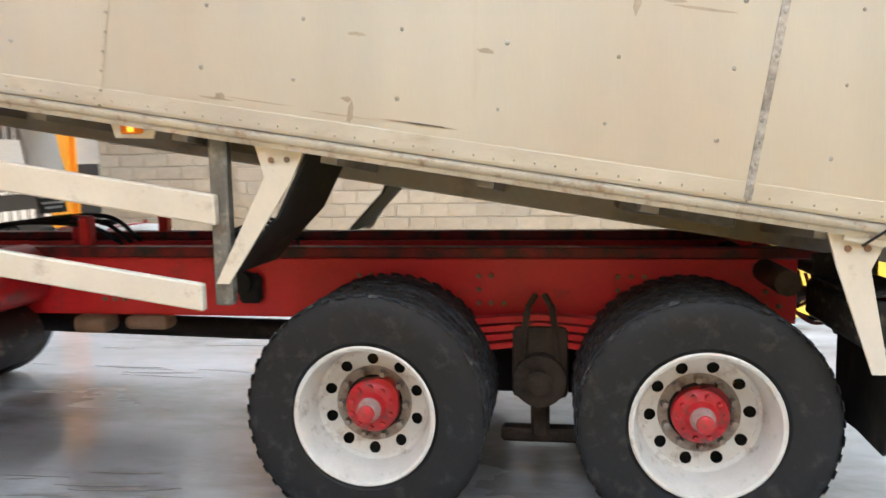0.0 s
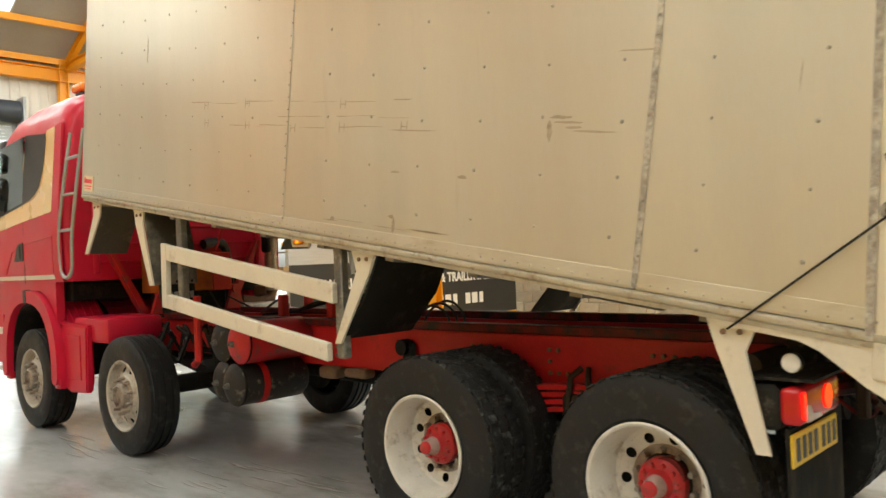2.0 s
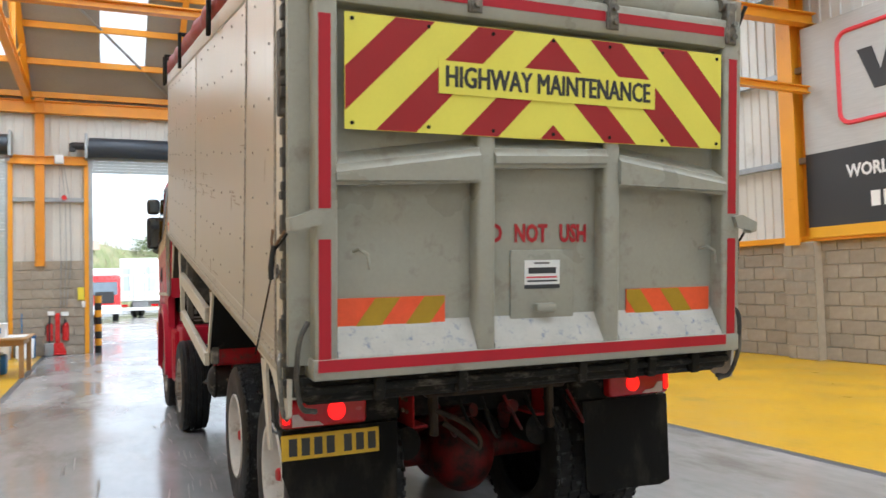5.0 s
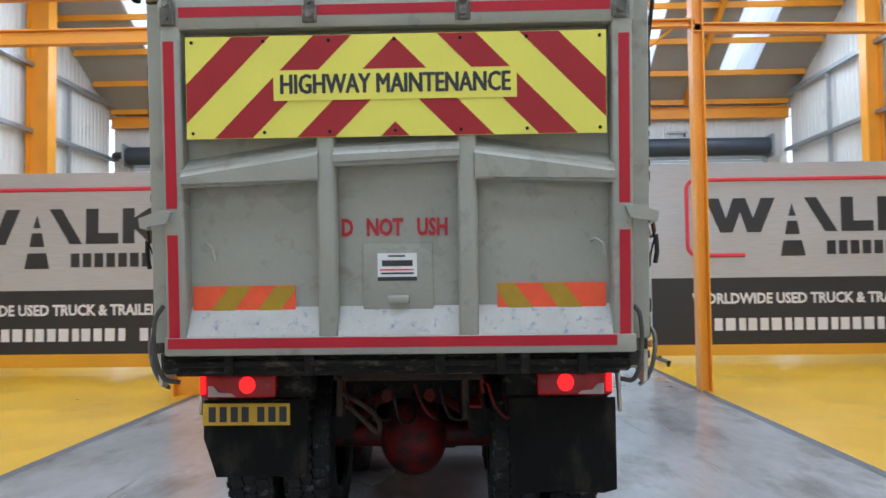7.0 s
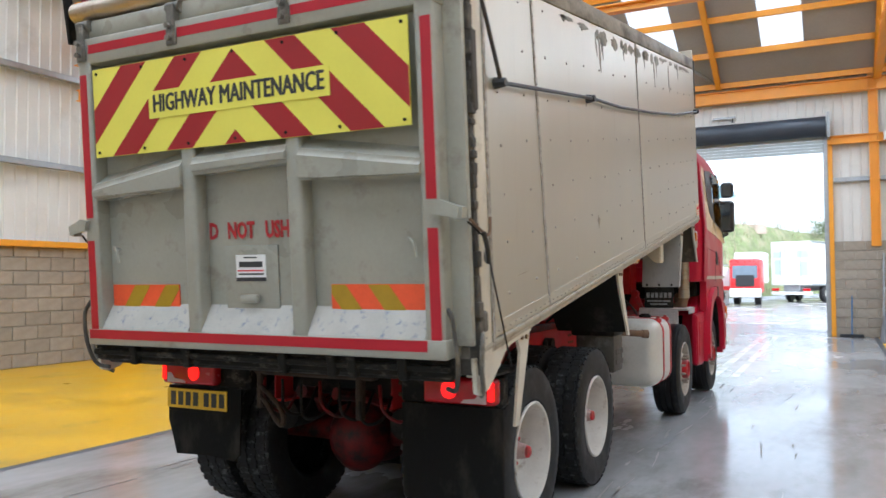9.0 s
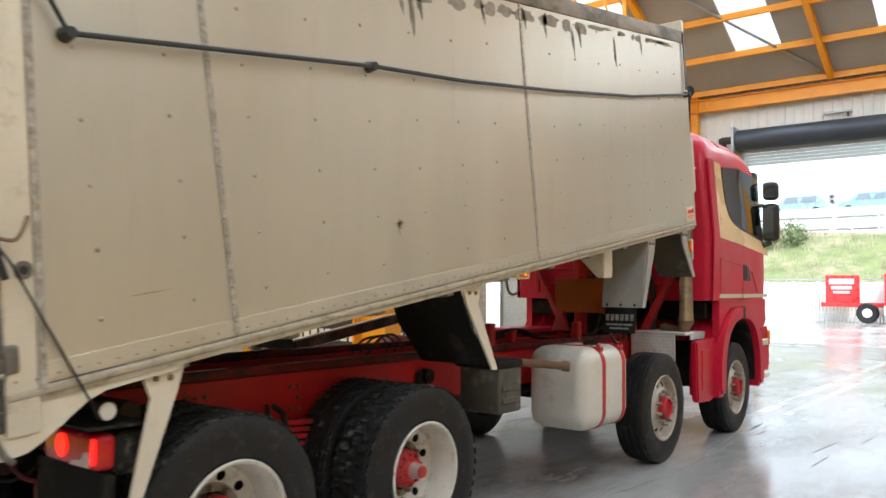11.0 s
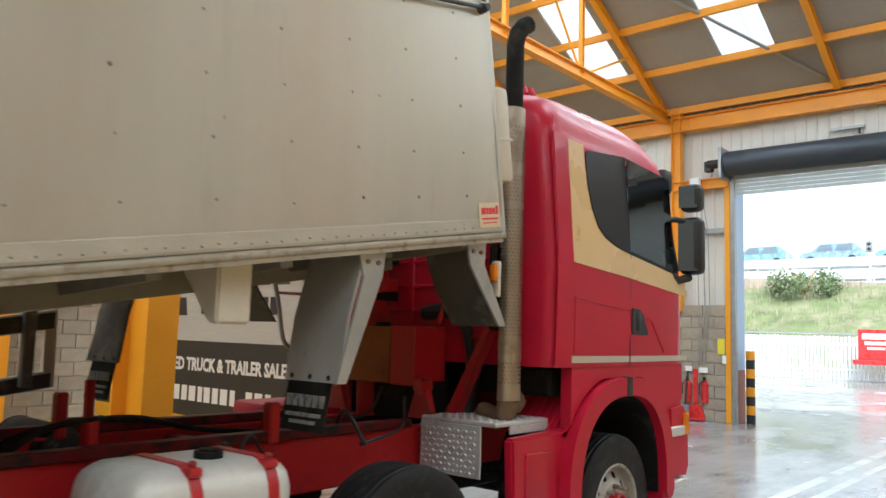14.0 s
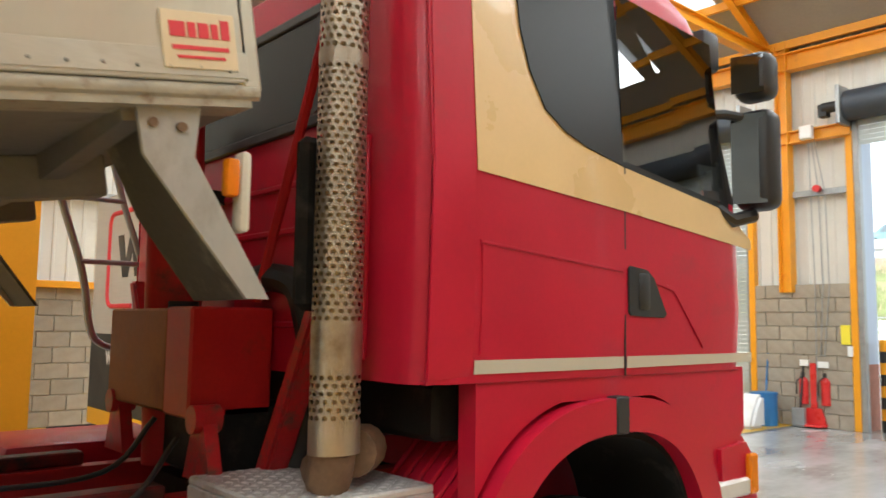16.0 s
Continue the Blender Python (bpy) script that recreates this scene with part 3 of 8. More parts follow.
def banner(base, yaw, length, z0, z1, z2, z3, label, feet=True, group="banners"):
    """A printed sheet on a frame, facing local -y; x along its length from 0."""
    m = Matrix.Translation(base) @ Matrix.Rotation(radians(yaw), 4, "Z")
    t = thing("banner", base, label, "banner", group)
    for nm, a, b, mat in (("yellow_strip", z0, z1, M["banner_yellow"]), ("black_panel", z1, z2, M["banner_black"]), ("grey_panel", z2, z3, M["banner_grey"])):
        bm = B()
        add_box(bm, (0, -0.012, a), (length, 0.012, b))
        part(nm, bm, mat, t, xf=m)
    face = m @ Matrix.Translation((length / 2, -0.014, 0)) @ Matrix.Rotation(radians(90), 4, "X")
    s = length / 5.5
    logo(t, face @ Matrix.Translation((0, (z2 + z3) / 2 + 0.05, 0)), s)
    lettering("word", "WORLDWIDE USED TRUCK & TRAILER SALES", 0.17 * s, M["print_white"], t, face @ Matrix.Translation((0, z1 + (z2 - z1) * 0.68, 0)), width=4.2 * s, bold=0.008)
    bm = B()
    x = -1.75
    for k in range(19):
        w = (0.16, 0.19, 0.13, 0.17)[k % 4]
        if k != 15:
            bm = B()
            add_box(bm, ((x) * s, -0.1 * s, 0), ((x + w * 0.82) * s, 0.1 * s, 0.004))
            part("bar", bm, M["print_white"], t, "white printed bar", face @ Matrix.Translation((0, z1 + (z2 - z1) * 0.3, 0)))
        x += w * 1.14
    if feet:
        for x in (0.12, length - 0.12):
            bm = B()
            add_box(bm, (x - 0.02, 0.02, 0.06), (x + 0.02, 0.06, z3))
            add_box(bm, (x - 0.03, -0.55, 0.05), (x + 0.03, 0.55, 0.1), 0.005)
            add_cyl(bm, (x - 0.02, -0.5, 0.03), (x + 0.02, -0.5, 0.03), 0.03, seg=10)
            add_cyl(bm, (x - 0.02, 0.5, 0.03), (x + 0.02, 0.5, 0.03), 0.03, seg=10)
            part("foot", bm, M["black"], t, "black castored steel foot", m)
    else:
        bm = B()
        add_box(bm, (0, -0.02, z0 - 0.03), (length, 0.04, z0), 0.004)
        part("rail", bm, M["banner_yellow"], t, xf=m)
    return t


GRE = "grey and charcoal printed banner on a wheeled frame"
banner((-7.31, 3.45, 0), 90, 5.63, 0.13, 0.31, 1.42, 3.34, GRE)
banner((-6.4, -8.78, 0), 90, 5.5, 0.12, 0.33, 1.34, 3.21, GRE)
banner((-4.2, Y1 - 0.16, 0), 0, 6.5, 2.05, 2.2, 3.42, 5.55, "grey and charcoal printed banner hung above the block wall", False)
# ---------------------------------------------------------------- the lorry
M["red"] = material("red_cab_paint", (0.50, 0.008, 0.034), 0.38, 0, 0.10, 2.5, 60, 0.02, (0.36, 0.025, 0.042), 0.32, 3, coat=0.12, spec=0.3)
M["red_frame"] = material("red_chassis_paint", (0.46, 0.014, 0.016), 0.42, 0, 0.16, 5, 60, 0.08, (0.09, 0.03, 0.022), 0.36, 5, spec=0.3)
# oily chassis red, darkened further to hold the shade under the body
M["shaded_oily_red"] = material("oily_red_paint", (0.15, 0.006, 0.007), 0.5, 0, 0.25, 6, 60, 0.15, (0.014, 0.011, 0.009), 0.72, 9, spec=0.25)
M["red_hub"] = material("red_hub_paint", (0.46, 0.012, 0.018), 0.4, 0, 0.2, 9, 80, 0.15, (0.12, 0.06, 0.045), 0.5, 16)
M["cream"] = material("cream_cab_paint", (0.72, 0.50, 0.23), 0.3, 0, 0.05, 3, 60, 0.015, coat=0.4)
M["alu"] = material("dull_aluminium_sheet", (0.54, 0.51, 0.425), 0.34, 0.5, 0.05, 1.2, 30, 0.012, (0.47, 0.43, 0.35), 0.22, 1.6, stretch=(4, 4, 0.5), rough_vary=0.05)
M["alu_lap"] = material("pale_aluminium_edge", (0.54, 0.515, 0.44), 0.42, 0.5, 0.08, 7, 70, 0.10, (0.44, 0.395, 0.31), 0.35, 10, stretch=(0.5, 1, 1.5))
M["rail_cream"] = material("dirty_rail_edge", (0.40, 0.36, 0.28), 0.55, 0.3, 0.16, 9, 80, 0.15, (0.20, 0.13, 0.08), 0.42, 22)
M["stud"] = material("dull_rivet", (0.34, 0.32, 0.28), 0.5, 0.6, 0.3, 9, 70, 0.1)
M["stain"] = material("dark_run_stain", (0.27, 0.25, 0.205), 0.6, 0.3, 0.35, 18, 90, 0.1)
M["scuff"] = material("brown_scuffed_aluminium", (0.40, 0.345, 0.26), 0.5, 0.5, 0.2, 14, 90, 0.15, (0.22, 0.18, 0.13), 0.3, 22)
M["hinge"] = material("worn_hinge_steel", (0.16, 0.15, 0.13), 0.6, 0.4, 0.3, 14, 80, 0.2, (0.36, 0.34, 0.29), 0.45, 16)
M["worn_print"] = material("worn_white_print", (0.24, 0.235, 0.22), 0.6, 0, 0.2, 20, 90, 0.1, (0.05, 0.05, 0.05), 0.5, 26)
M["lug"] = material("worn_tread_blocks", (0.022, 0.0215, 0.021), 0.75, 0, 0.3, 12, 70, 0.2, (0.17, 0.165, 0.16), 0.40, 16, spec=0.3)
M["tread_base"] = material("tread_plate_base", (0.62, 0.61, 0.59), 0.45, 0.3, 0.15, 6, 60, 0.05, (0.32, 0.30, 0.27), 0.35, 6)
M["pipe_tan"] = material("heat_stained_pipe", (0.42, 0.31, 0.18), 0.5, 0.5, 0.2, 8, 60, 0.1, (0.24, 0.15, 0.08), 0.4, 7)
M["weld"] = material("sealant_seam", (0.30, 0.27, 0.23), 0.7, 0.3, 0.4, 40, 140, 0.6, (0.55, 0.52, 0.46), 0.6, 30)
M["off_white"] = material("off_white_steel", (0.62, 0.565, 0.46), 0.5, 0, 0.08, 4, 60, 0.06, (0.30, 0.24, 0.17), 0.3, 6)
M["gate_grey"] = material("grey_tailgate_paint", (0.345, 0.34, 0.285), 0.34, 0, 0.10, 3, 50, 0.06, (0.22, 0.195, 0.155), 0.37, 6)
M["ledge"] = material("worn_white_ledge", (0.50, 0.49, 0.45), 0.6, 0, 0.1, 8, 70, 0.1, (0.12, 0.16, 0.30), 0.36, 26)
M["tape"] = material("red_reflective_tape", (0.42, 0.004, 0.018), 0.45, 0, 0.05, 8, 80, 0.03)
M["chev_y"] = material("yellow_reflective_board", (0.80, 0.74, 0.10), 0.4, 0, 0.04, 4, 60, 0.02)
M["chev_r"] = material("red_reflective_board", (0.33, 0.008, 0.013), 0.5, 0, 0.06, 4, 60, 0.02)
M["mark_o"] = material("orange_marker", (0.85, 0.105, 0.03), 0.4, 0, 0.08, 20, 90, 0.05)
M["mark_y"] = material("olive_marker", (0.42, 0.26, 0.01), 0.4, 0, 0.08, 20, 90, 0.05)
M["plate"] = material("yellow_number_plate", (0.70, 0.44, 0.02), 0.4, 0, 0.08, 6, 60, 0.02)
M["tyre"] = material("tyre_rubber", (0.010, 0.0098, 0.0102), 0.55, 0, 0.4, 7, 60, 0.3, (0.05, 0.049, 0.047), 0.40, 11, spec=0.35)
M["rim"] = material("white_wheel_paint", (0.60, 0.57, 0.51), 0.4, 0, 0.1, 8, 60, 0.06, (0.26, 0.19, 0.13), 0.38, 11)
M["rim_front"] = material("dusty_front_wheel_paint", (0.44, 0.40, 0.34), 0.45, 0.1, 0.15, 9, 60, 0.1, (0.17, 0.11, 0.08), 0.45, 12)
M["rim_dirty"] = material("dirty_wheel_centre", (0.32, 0.27, 0.22), 0.65, 0.2, 0.25, 12, 70, 0.2, (0.10, 0.055, 0.04), 0.55, 12)
M["grime"] = material("greasy_dark_steel", (0.012, 0.0105, 0.009), 0.65, 0.1, 0.4, 8, 60, 0.3, (0.045, 0.037, 0.028), 0.42, 9, spec=0.2)
M["flaked"] = material("flaking_black_tank_paint", (0.022, 0.02, 0.018), 0.5, 0, 0.3, 7, 60, 0.2, (0.30, 0.25, 0.18), 0.36, 12, spec=0.3)
M["rust"] = material("rusty_brown_steel", (0.20, 0.12, 0.07), 0.8, 0.2, 0.3, 9, 70, 0.3, (0.10, 0.06, 0.04), 0.4, 9)
M["saddle"] = material("greasy_brown_steel", (0.05, 0.034, 0.024), 0.65, 0.1, 0.3, 9, 70, 0.3, (0.014, 0.011, 0.009), 0.5, 8, spec=0.2)
M["boss"] = material("scuffed_pink_grey_boss", (0.36, 0.24, 0.21), 0.5, 0.1, 0.2, 14, 80, 0.15, (0.16, 0.07, 0.06), 0.42, 20)
M["oily_rail"] = material("oil_stained_rail", (0.30, 0.27, 0.22), 0.6, 0.3, 0.3, 7, 60, 0.2, (0.07, 0.06, 0.045), 0.55, 4, stretch=(0.5, 1, 1))
M["dusty_box"] = material("dusty_brown_box", (0.075, 0.066, 0.052), 0.75, 0, 0.25, 5, 70, 0.15, (0.20, 0.18, 0.15), 0.4, 6)
M["gritty"] = material("gritty_rear_steel", (0.014, 0.0125, 0.010), 0.75, 0.0, 0.4, 10, 90, 0.4, (0.13, 0.11, 0.085), 0.42, 22, stretch=(1, 0.5, 1), spec=0.2)
M["flap"] = material("muddy_flap_rubber", (0.010, 0.0095, 0.0085), 0.85, 0, 0.3, 5, 70, 0.25, (0.042, 0.037, 0.029), 0.46, 6, stretch=(1, 1, 0.5), spec=0.15)
M["rubber"] = material("dusty_black_rubber", (0.014, 0.0135, 0.0125), 0.8, 0, 0.25, 5, 70, 0.15, (0.06, 0.056, 0.048), 0.40, 5, spec=0.15)
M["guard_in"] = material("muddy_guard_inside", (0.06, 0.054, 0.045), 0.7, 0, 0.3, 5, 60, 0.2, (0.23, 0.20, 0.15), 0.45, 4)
M["under"] = material("grey_body_floor", (0.24, 0.22, 0.19), 0.7, 0.2, 0.15, 3, 50, 0.1, (0.12, 0.10, 0.08), 0.4, 3)
M["guard_alu"] = material("dull_guard_aluminium", (0.44, 0.43, 0.40), 0.42, 0.4, 0.10, 3, 50, 0.05, (0.24, 0.215, 0.17), 0.4, 4, stretch=(1, 1, 0.5))
M["tank"] = material("dull_tank_aluminium", (0.68, 0.66, 0.60), 0.48, 0.2, 0.10, 3, 50, 0.05, (0.46, 0.43, 0.36), 0.4, 3)
M["steel"] = material("stainless_steel", (0.46, 0.40, 0.32), 0.42, 0.9, 0.12, 6, 60, 0.05, (0.24, 0.17, 0.10), 0.4, 5)
M["tread"] = material("tread_plate", (0.74, 0.73, 0.71), 0.42, 0.55, 0.06, 6, 60, 0.03)
M["box_orange"] = material("faded_orange_tank_paint", (0.33, 0.085, 0.014), 0.5, 0, 0.2, 3, 40, 0.05, (0.20, 0.035, 0.015), 0.45, 2.6, spec=0.2)
M["sheet_red"] = material("maroon_load_sheet", (0.26, 0.03, 0.035), 0.55, 0, 0.2, 9, 60, 0.3)
M["dark_glass"] = material("black_quarter_panel", (0.014, 0.015, 0.016), 0.32, 0, 0.1, 3, 40, 0.0, rough_vary=0.05, spec=0.3)
M["glass"] = clear("cab_glass", (0.74, 0.82, 0.79))
M["cab_in"] = material("grey_cab_lining", (0.20, 0.20, 0.20), 0.8, 0, 0.15, 8, 80, 0.1)
M["mirror"] = material("mirror_glass", (0.10, 0.105, 0.11), 0.03, 1.0, 0.02, 4, 40, 0.0, rough_vary=0.0)
M["lamp_red"] = material("red_lamp_lens", (0.45, 0.01, 0.015), 0.2, 0, 0.1, 20, 90, 0.05)
M["lamp_clear"] = material("clear_lamp_lens", (0.55, 0.42, 0.40), 0.15, 0, 0.1, 20, 90, 0.05)
M["glow_red"] = glowing("lit_brake_lamp", (1.0, 0.006, 0.005), 0.9)
M["glow_amber"] = glowing("lit_side_marker", (1.0, 0.30, 0.01), 0.9)
M["amber"] = material("amber_lens", (0.75, 0.20, 0.006), 0.2, 0, 0.1, 20, 90, 0.02)
M["worn_red"] = material("half_rubbed_red_print", (0.40, 0.012, 0.02), 0.5, 0, 0.1, 20, 90, 0.0, (0.345, 0.33, 0.28), 0.42, 11)
M["label_white"] = material("white_label", (0.8, 0.8, 0.79), 0.4, 0, 0.03, 9, 60, 0.0)
M["label_cream"] = material("cream_label", (0.75, 0.62, 0.42), 0.4, 0, 0.06, 9, 60, 0.02)
M["stripe"] = material("cream_grey_stripe", (0.55, 0.50, 0.40), 0.4, 0, 0.05, 4, 60, 0.02)

TIP = 9.2
TB = Matrix.Translation((2.30, 0, 1.085)) @ Matrix.Rotation(radians(TIP), 4, "Y")     # the tipped body: x to the rear, z up its sides
lorry = thing("tipper_lorry", (-1.8, 0, 0), "red eight-wheel tipper lorry with its dull aluminium body part raised", "lorry")
L0, H0 = -6.04, 1.70
GATE = "tailgate"
TR = Matrix.Translation((2.225, 0, 1.095)) @ Matrix.Rotation(radians(4.5), 4, "Y")     # rear posts, less tipped than the sides
TG = Matrix.Translation((2.33, 0.0, 1.12)) @ Matrix.Rotation(radians(4.2), 4, "Y") @ Matrix.Diagonal((1, 0.978, 1, 1))
STATIONS = ((-7.0, -6.9), (-6.2, -6.1), (-5.175, -5.13), (-4.2, -4.14), (-3.62, -3.48), (-3.29, -3.155), (-2.6, -2.44), (-1.0, -0.97), (0.0, 0.0), (9.0, 9.0))


def station(x):
    """The place along the lorry of a drawn x."""
    for (a, fa), (b, fb) in zip(STATIONS, STATIONS[1:]):
        if a <= x <= b:
            return fa + (x - a) / (b - a) * (fb - fa)
    return x


def fitted(bm, along):
    """Sets a drawn part to the lorry's true width and, if wanted, its true station."""
    rear = min(v.co.x for v in bm.verts) > 1.5 and max(v.co.z for v in bm.verts) < 1.09
    for v in bm.verts:
        v.co.y *= 0.95 if rear else 0.92
        if rear:
            v.co.z -= 0.035
        if along:
            v.co.x = station(v.co.x)


def lp(name, bm, mat, label="", parent=None, body=False, kind=""):
    inside = parent is not None and (parent.name.startswith(GATE) or (parent.parent and parent.parent.name.startswith(GATE)))
    if inside or body == "gate":
        return part(name, bm, M[mat], parent or lorry, label, TG if body else None, kind)
    if body:
        bm.transform(TR if body == "rear" else TB)
    fitted(bm, not body)
    return part(name, bm, M[mat], parent or lorry, label, None, kind)


# body: side sheets, seams, rails, studs
for s in (-1, 1):
    yo = 1.25 * s
    seams = (-3.28, -1.02) if s < 0 else (-3.3, -0.97)
    edges = (L0, *seams, -0.2)
    for a, b in zip(edges, edges[1:]):
        bm = B()
        cut = 0.12 if b > -0.5 else 0.0        # the last sheet is cut to the steeper rear post
        add_prism(bm, [(a + 0.002, 0.02), (b - 0.002, 0.02), (b - 0.002 - cut, H0), (a + 0.002, H0)], "y", min(yo, yo - 0.05 * s), max(yo, yo - 0.05 * s))
        bmesh.ops.bevel(bm, geom=bm.edges[:], offset=0.004, segments=1, affect="EDGES")
        side = lp("side_sheet", bm, "alu", "dull beige-grey aluminium side sheet", body=True)
        bm = B()
        add_box(bm, (a + 0.004, min(yo, yo + 0.004 * s), 0.03), (b - 0.004, max(yo, yo + 0.003 * s), 0.088), 0.001)
        lp("lap_strip", bm, "alu_lap", "pale worn lap along the bottom edge", side, True)
    for k, x in enumerate(seams):
        bm = B()
        w = 0.013 if k or s > 0 else 0.006
        add_box(bm, (x - w, min(yo, yo + 0.005 * s), 0.03), (x + w, max(yo, yo + 0.005 * s), H0), 0.001)
        lp("seam", bm, "weld" if (k or s > 0) else "alu_lap", "rough dark sealant seam between the side sheets", body=True)
    bm = B()
    add_box(bm, (-0.145, min(yo, yo + 0.006 * s), 0.0), (-0.12, max(yo, yo + 0.006 * s), H0), 0.001)
    lp("seam", bm, "weld", "rough dark sealant seam at the rear post", body="rear")
    # rounded bottom rail and its flange
    bm = B()
    add_tube(bm, [(L0 - 0.02, yo - 0.012 * s, 0.0), (-0.1, yo - 0.012 * s, 0.0)], 0.018, 10)
    add_box(bm, (L0, min(yo - 0.006 * s, yo - 0.12 * s), -0.034), (-0.1, max(yo - 0.006 * s, yo - 0.12 * s), -0.012))
    lp("bottom_rail", bm, "rail_cream", "rounded pale aluminium bottom rail, dented", body=True)
    # rear post with hinge cheek
    bm = B()
    add_box(bm, (-0.125, min(yo, yo - 0.1 * s), -0.12), (-0.015, max(yo, yo - 0.1 * s), H0), 0.012, 2)
    post = lp("rear_post", bm, "off_white", "off-white rear corner post", body="rear")
    bm = B()
    add_prism(bm, [(-0.70, -0.03), (-0.13, -0.03), (-0.02, -0.02), (-0.02, -0.17), (-0.06, -0.19), (-0.14, -0.185), (-0.2, -0.16), (-0.35, -0.075), (-0.42, -0.055), (-0.70, -0.05)], "y", min(yo - 0.012 * s, yo - 0.03 * s), max(yo - 0.012 * s, yo - 0.03 * s))
    lp("hinge_cheek", bm, "off_white", "off-white plate below the rear corner", body=True)
    bm = B()
    add_box(bm, (-0.015, min(yo - 0.004 * s, yo - 0.11 * s), -0.1), (0.022, max(yo - 0.004 * s, yo - 0.11 * s), H0 - 0.02), 0.003)
    random.seed(31 + s)
    for k in range(26):         # clods and torn edges along the seal
        z = -0.05 + 0.066 * k + random.uniform(-0.02, 0.02)
        d = random.uniform(0.004, 0.014)
        add_box(bm, (-0.012, min(yo - 0.02 * s, yo + d * s), z), (0.02 + d, max(yo - 0.02 * s, yo + d * s), z + random.uniform(0.02, 0.07)), 0.003)
    add_box(bm, (-0.03, min(yo - 0.02 * s, yo + 0.018 * s), 1.02), (0.016, max(yo - 0.02 * s, yo + 0.018 * s), 1.36), 0.006)
    lp("gate_seal", bm, "guard_in", "dirty dark rubber seal beside the tailgate", body="rear")
    bm = B()
    add_tube(bm, slack([(-0.1, yo - 0.05 * s, 0.1), (0.03, yo + 0.02 * s, 0.06), (0.05, yo + 0.02 * s, -0.05), (0.0, yo, -0.16), (-0.04, yo - 0.03 * s, -0.2)]), 0.011, 8)
    add_box(bm, (-0.06, min(yo + 0.012 * s, yo - 0.05 * s), 0.08), (-0.01, max(yo + 0.012 * s, yo - 0.05 * s), 0.17), 0.008)
    lp("gate_latch", bm, "hinge", "dirty curved latch bar at the rear corner", body="rear")
    bm = B()
    add_cyl(bm, (-0.085, yo + 0.001 * s, 0.40), (-0.085, yo + 0.006 * s, 0.40), 0.03, seg=16)
    lp("post_ring", bm, "hinge", "worn steel ring on the post", post, "rear")
    bm = B()
    add_cyl(bm, (-0.085, yo + 0.006 * s, 0.40), (-0.085, yo + 0.008 * s, 0.40), 0.015, seg=12)
    lp("post_hole", bm, "black", "", post, "rear")
    # tie rope with its hook
    bm = B()
    add_tube(bm, slack([(2.36, yo + 0.01 * s, 1.65), (2.30, yo + 0.03 * s, 1.61), (2.22, yo + 0.03 * s, 1.59), (2.19, yo + 0.03 * s, 1.62), (2.17, yo + 0.02 * s, 1.67)]), 0.0065, 7)
    hook = lp("rope_hook", bm, "rust", "rusty bent hook at the rear corner")
    bm = B()
    tail = (1.65, yo + 0.006 * s, 1.13) if s < 0 else (1.9, yo + 0.004 * s, 1.0)
    add_tube(bm, [(2.36, yo, 1.64), (2.27, yo + 0.035 * s, 1.58), (2.22, yo + 0.03 * s, 1.52), tail], 0.0045, 6)
    lp("rope", bm, "grime", "thin dark rope pulled tight", hook)
    bm = B()
    add_tube(bm, [(2.28, yo + 0.04 * s, 1.60), (2.26, yo + 0.05 * s, 1.52), (2.24, yo + 0.045 * s, 1.47)], 0.012, 7)
    lp("rope_knot", bm, "black", "black knotted rope end", hook)
    # studs on the side sheets
    bm = B()
    random.seed(5 + s)
    for col in range(17):
        x = L0 + 0.28 + col * 0.355
        if min(abs(x - q) for q in seams) < 0.09 or x > -0.2:
            continue
        for row in range(7):
            z = 0.2 + row * 0.225 + random.uniform(-0.012, 0.012)
            r = random.uniform(0.006, 0.0095)
            c = Vector((x + random.uniform(-0.01, 0.01), yo, z))
            add_cyl(bm, c, c + Vector((0, 0.006 * s, 0)), r, r * 0.55, 7)
    for x in seams:
        for row in range(24):
            c = Vector((x + random.uniform(-0.004, 0.004), yo + 0.004 * s, 0.08 + row * 0.068))
            add_cyl(bm, c, c + Vector((0, 0.005 * s, 0)), 0.007, 0.004, 6)
    for k in range(86):
        c = Vector((L0 + 0.05 + k * 0.069, yo + 0.004 * s, 0.045 + random.uniform(-0.004, 0.004)))
        add_cyl(bm, c, c + Vector((0, 0.004 * s, 0)), 0.005, 0.003, 5)
    lp("rivet", bm, "stud", "small aluminium rivet heads", body=True, kind="stuff")

# marks on the sides: oily runs below one top rail, brown scuffs on the other side
def blotch(bm, x, z, w, h, s, seed):
    """A thin ragged patch lying on the side sheet, w long and h high."""
    random.seed(seed)
    n = 14
    pts = []
    for k in range(n):
        a = 2 * math.pi * k / n
        r = random.uniform(0.65, 1.15)
        pts.append((x + 0.5 * w * r * math.cos(a), z + 0.5 * h * r * math.sin(a)))
    add_prism(bm, pts, "y", min(1.2504 * s, 1.2512 * s), max(1.2504 * s, 1.2512 * s))


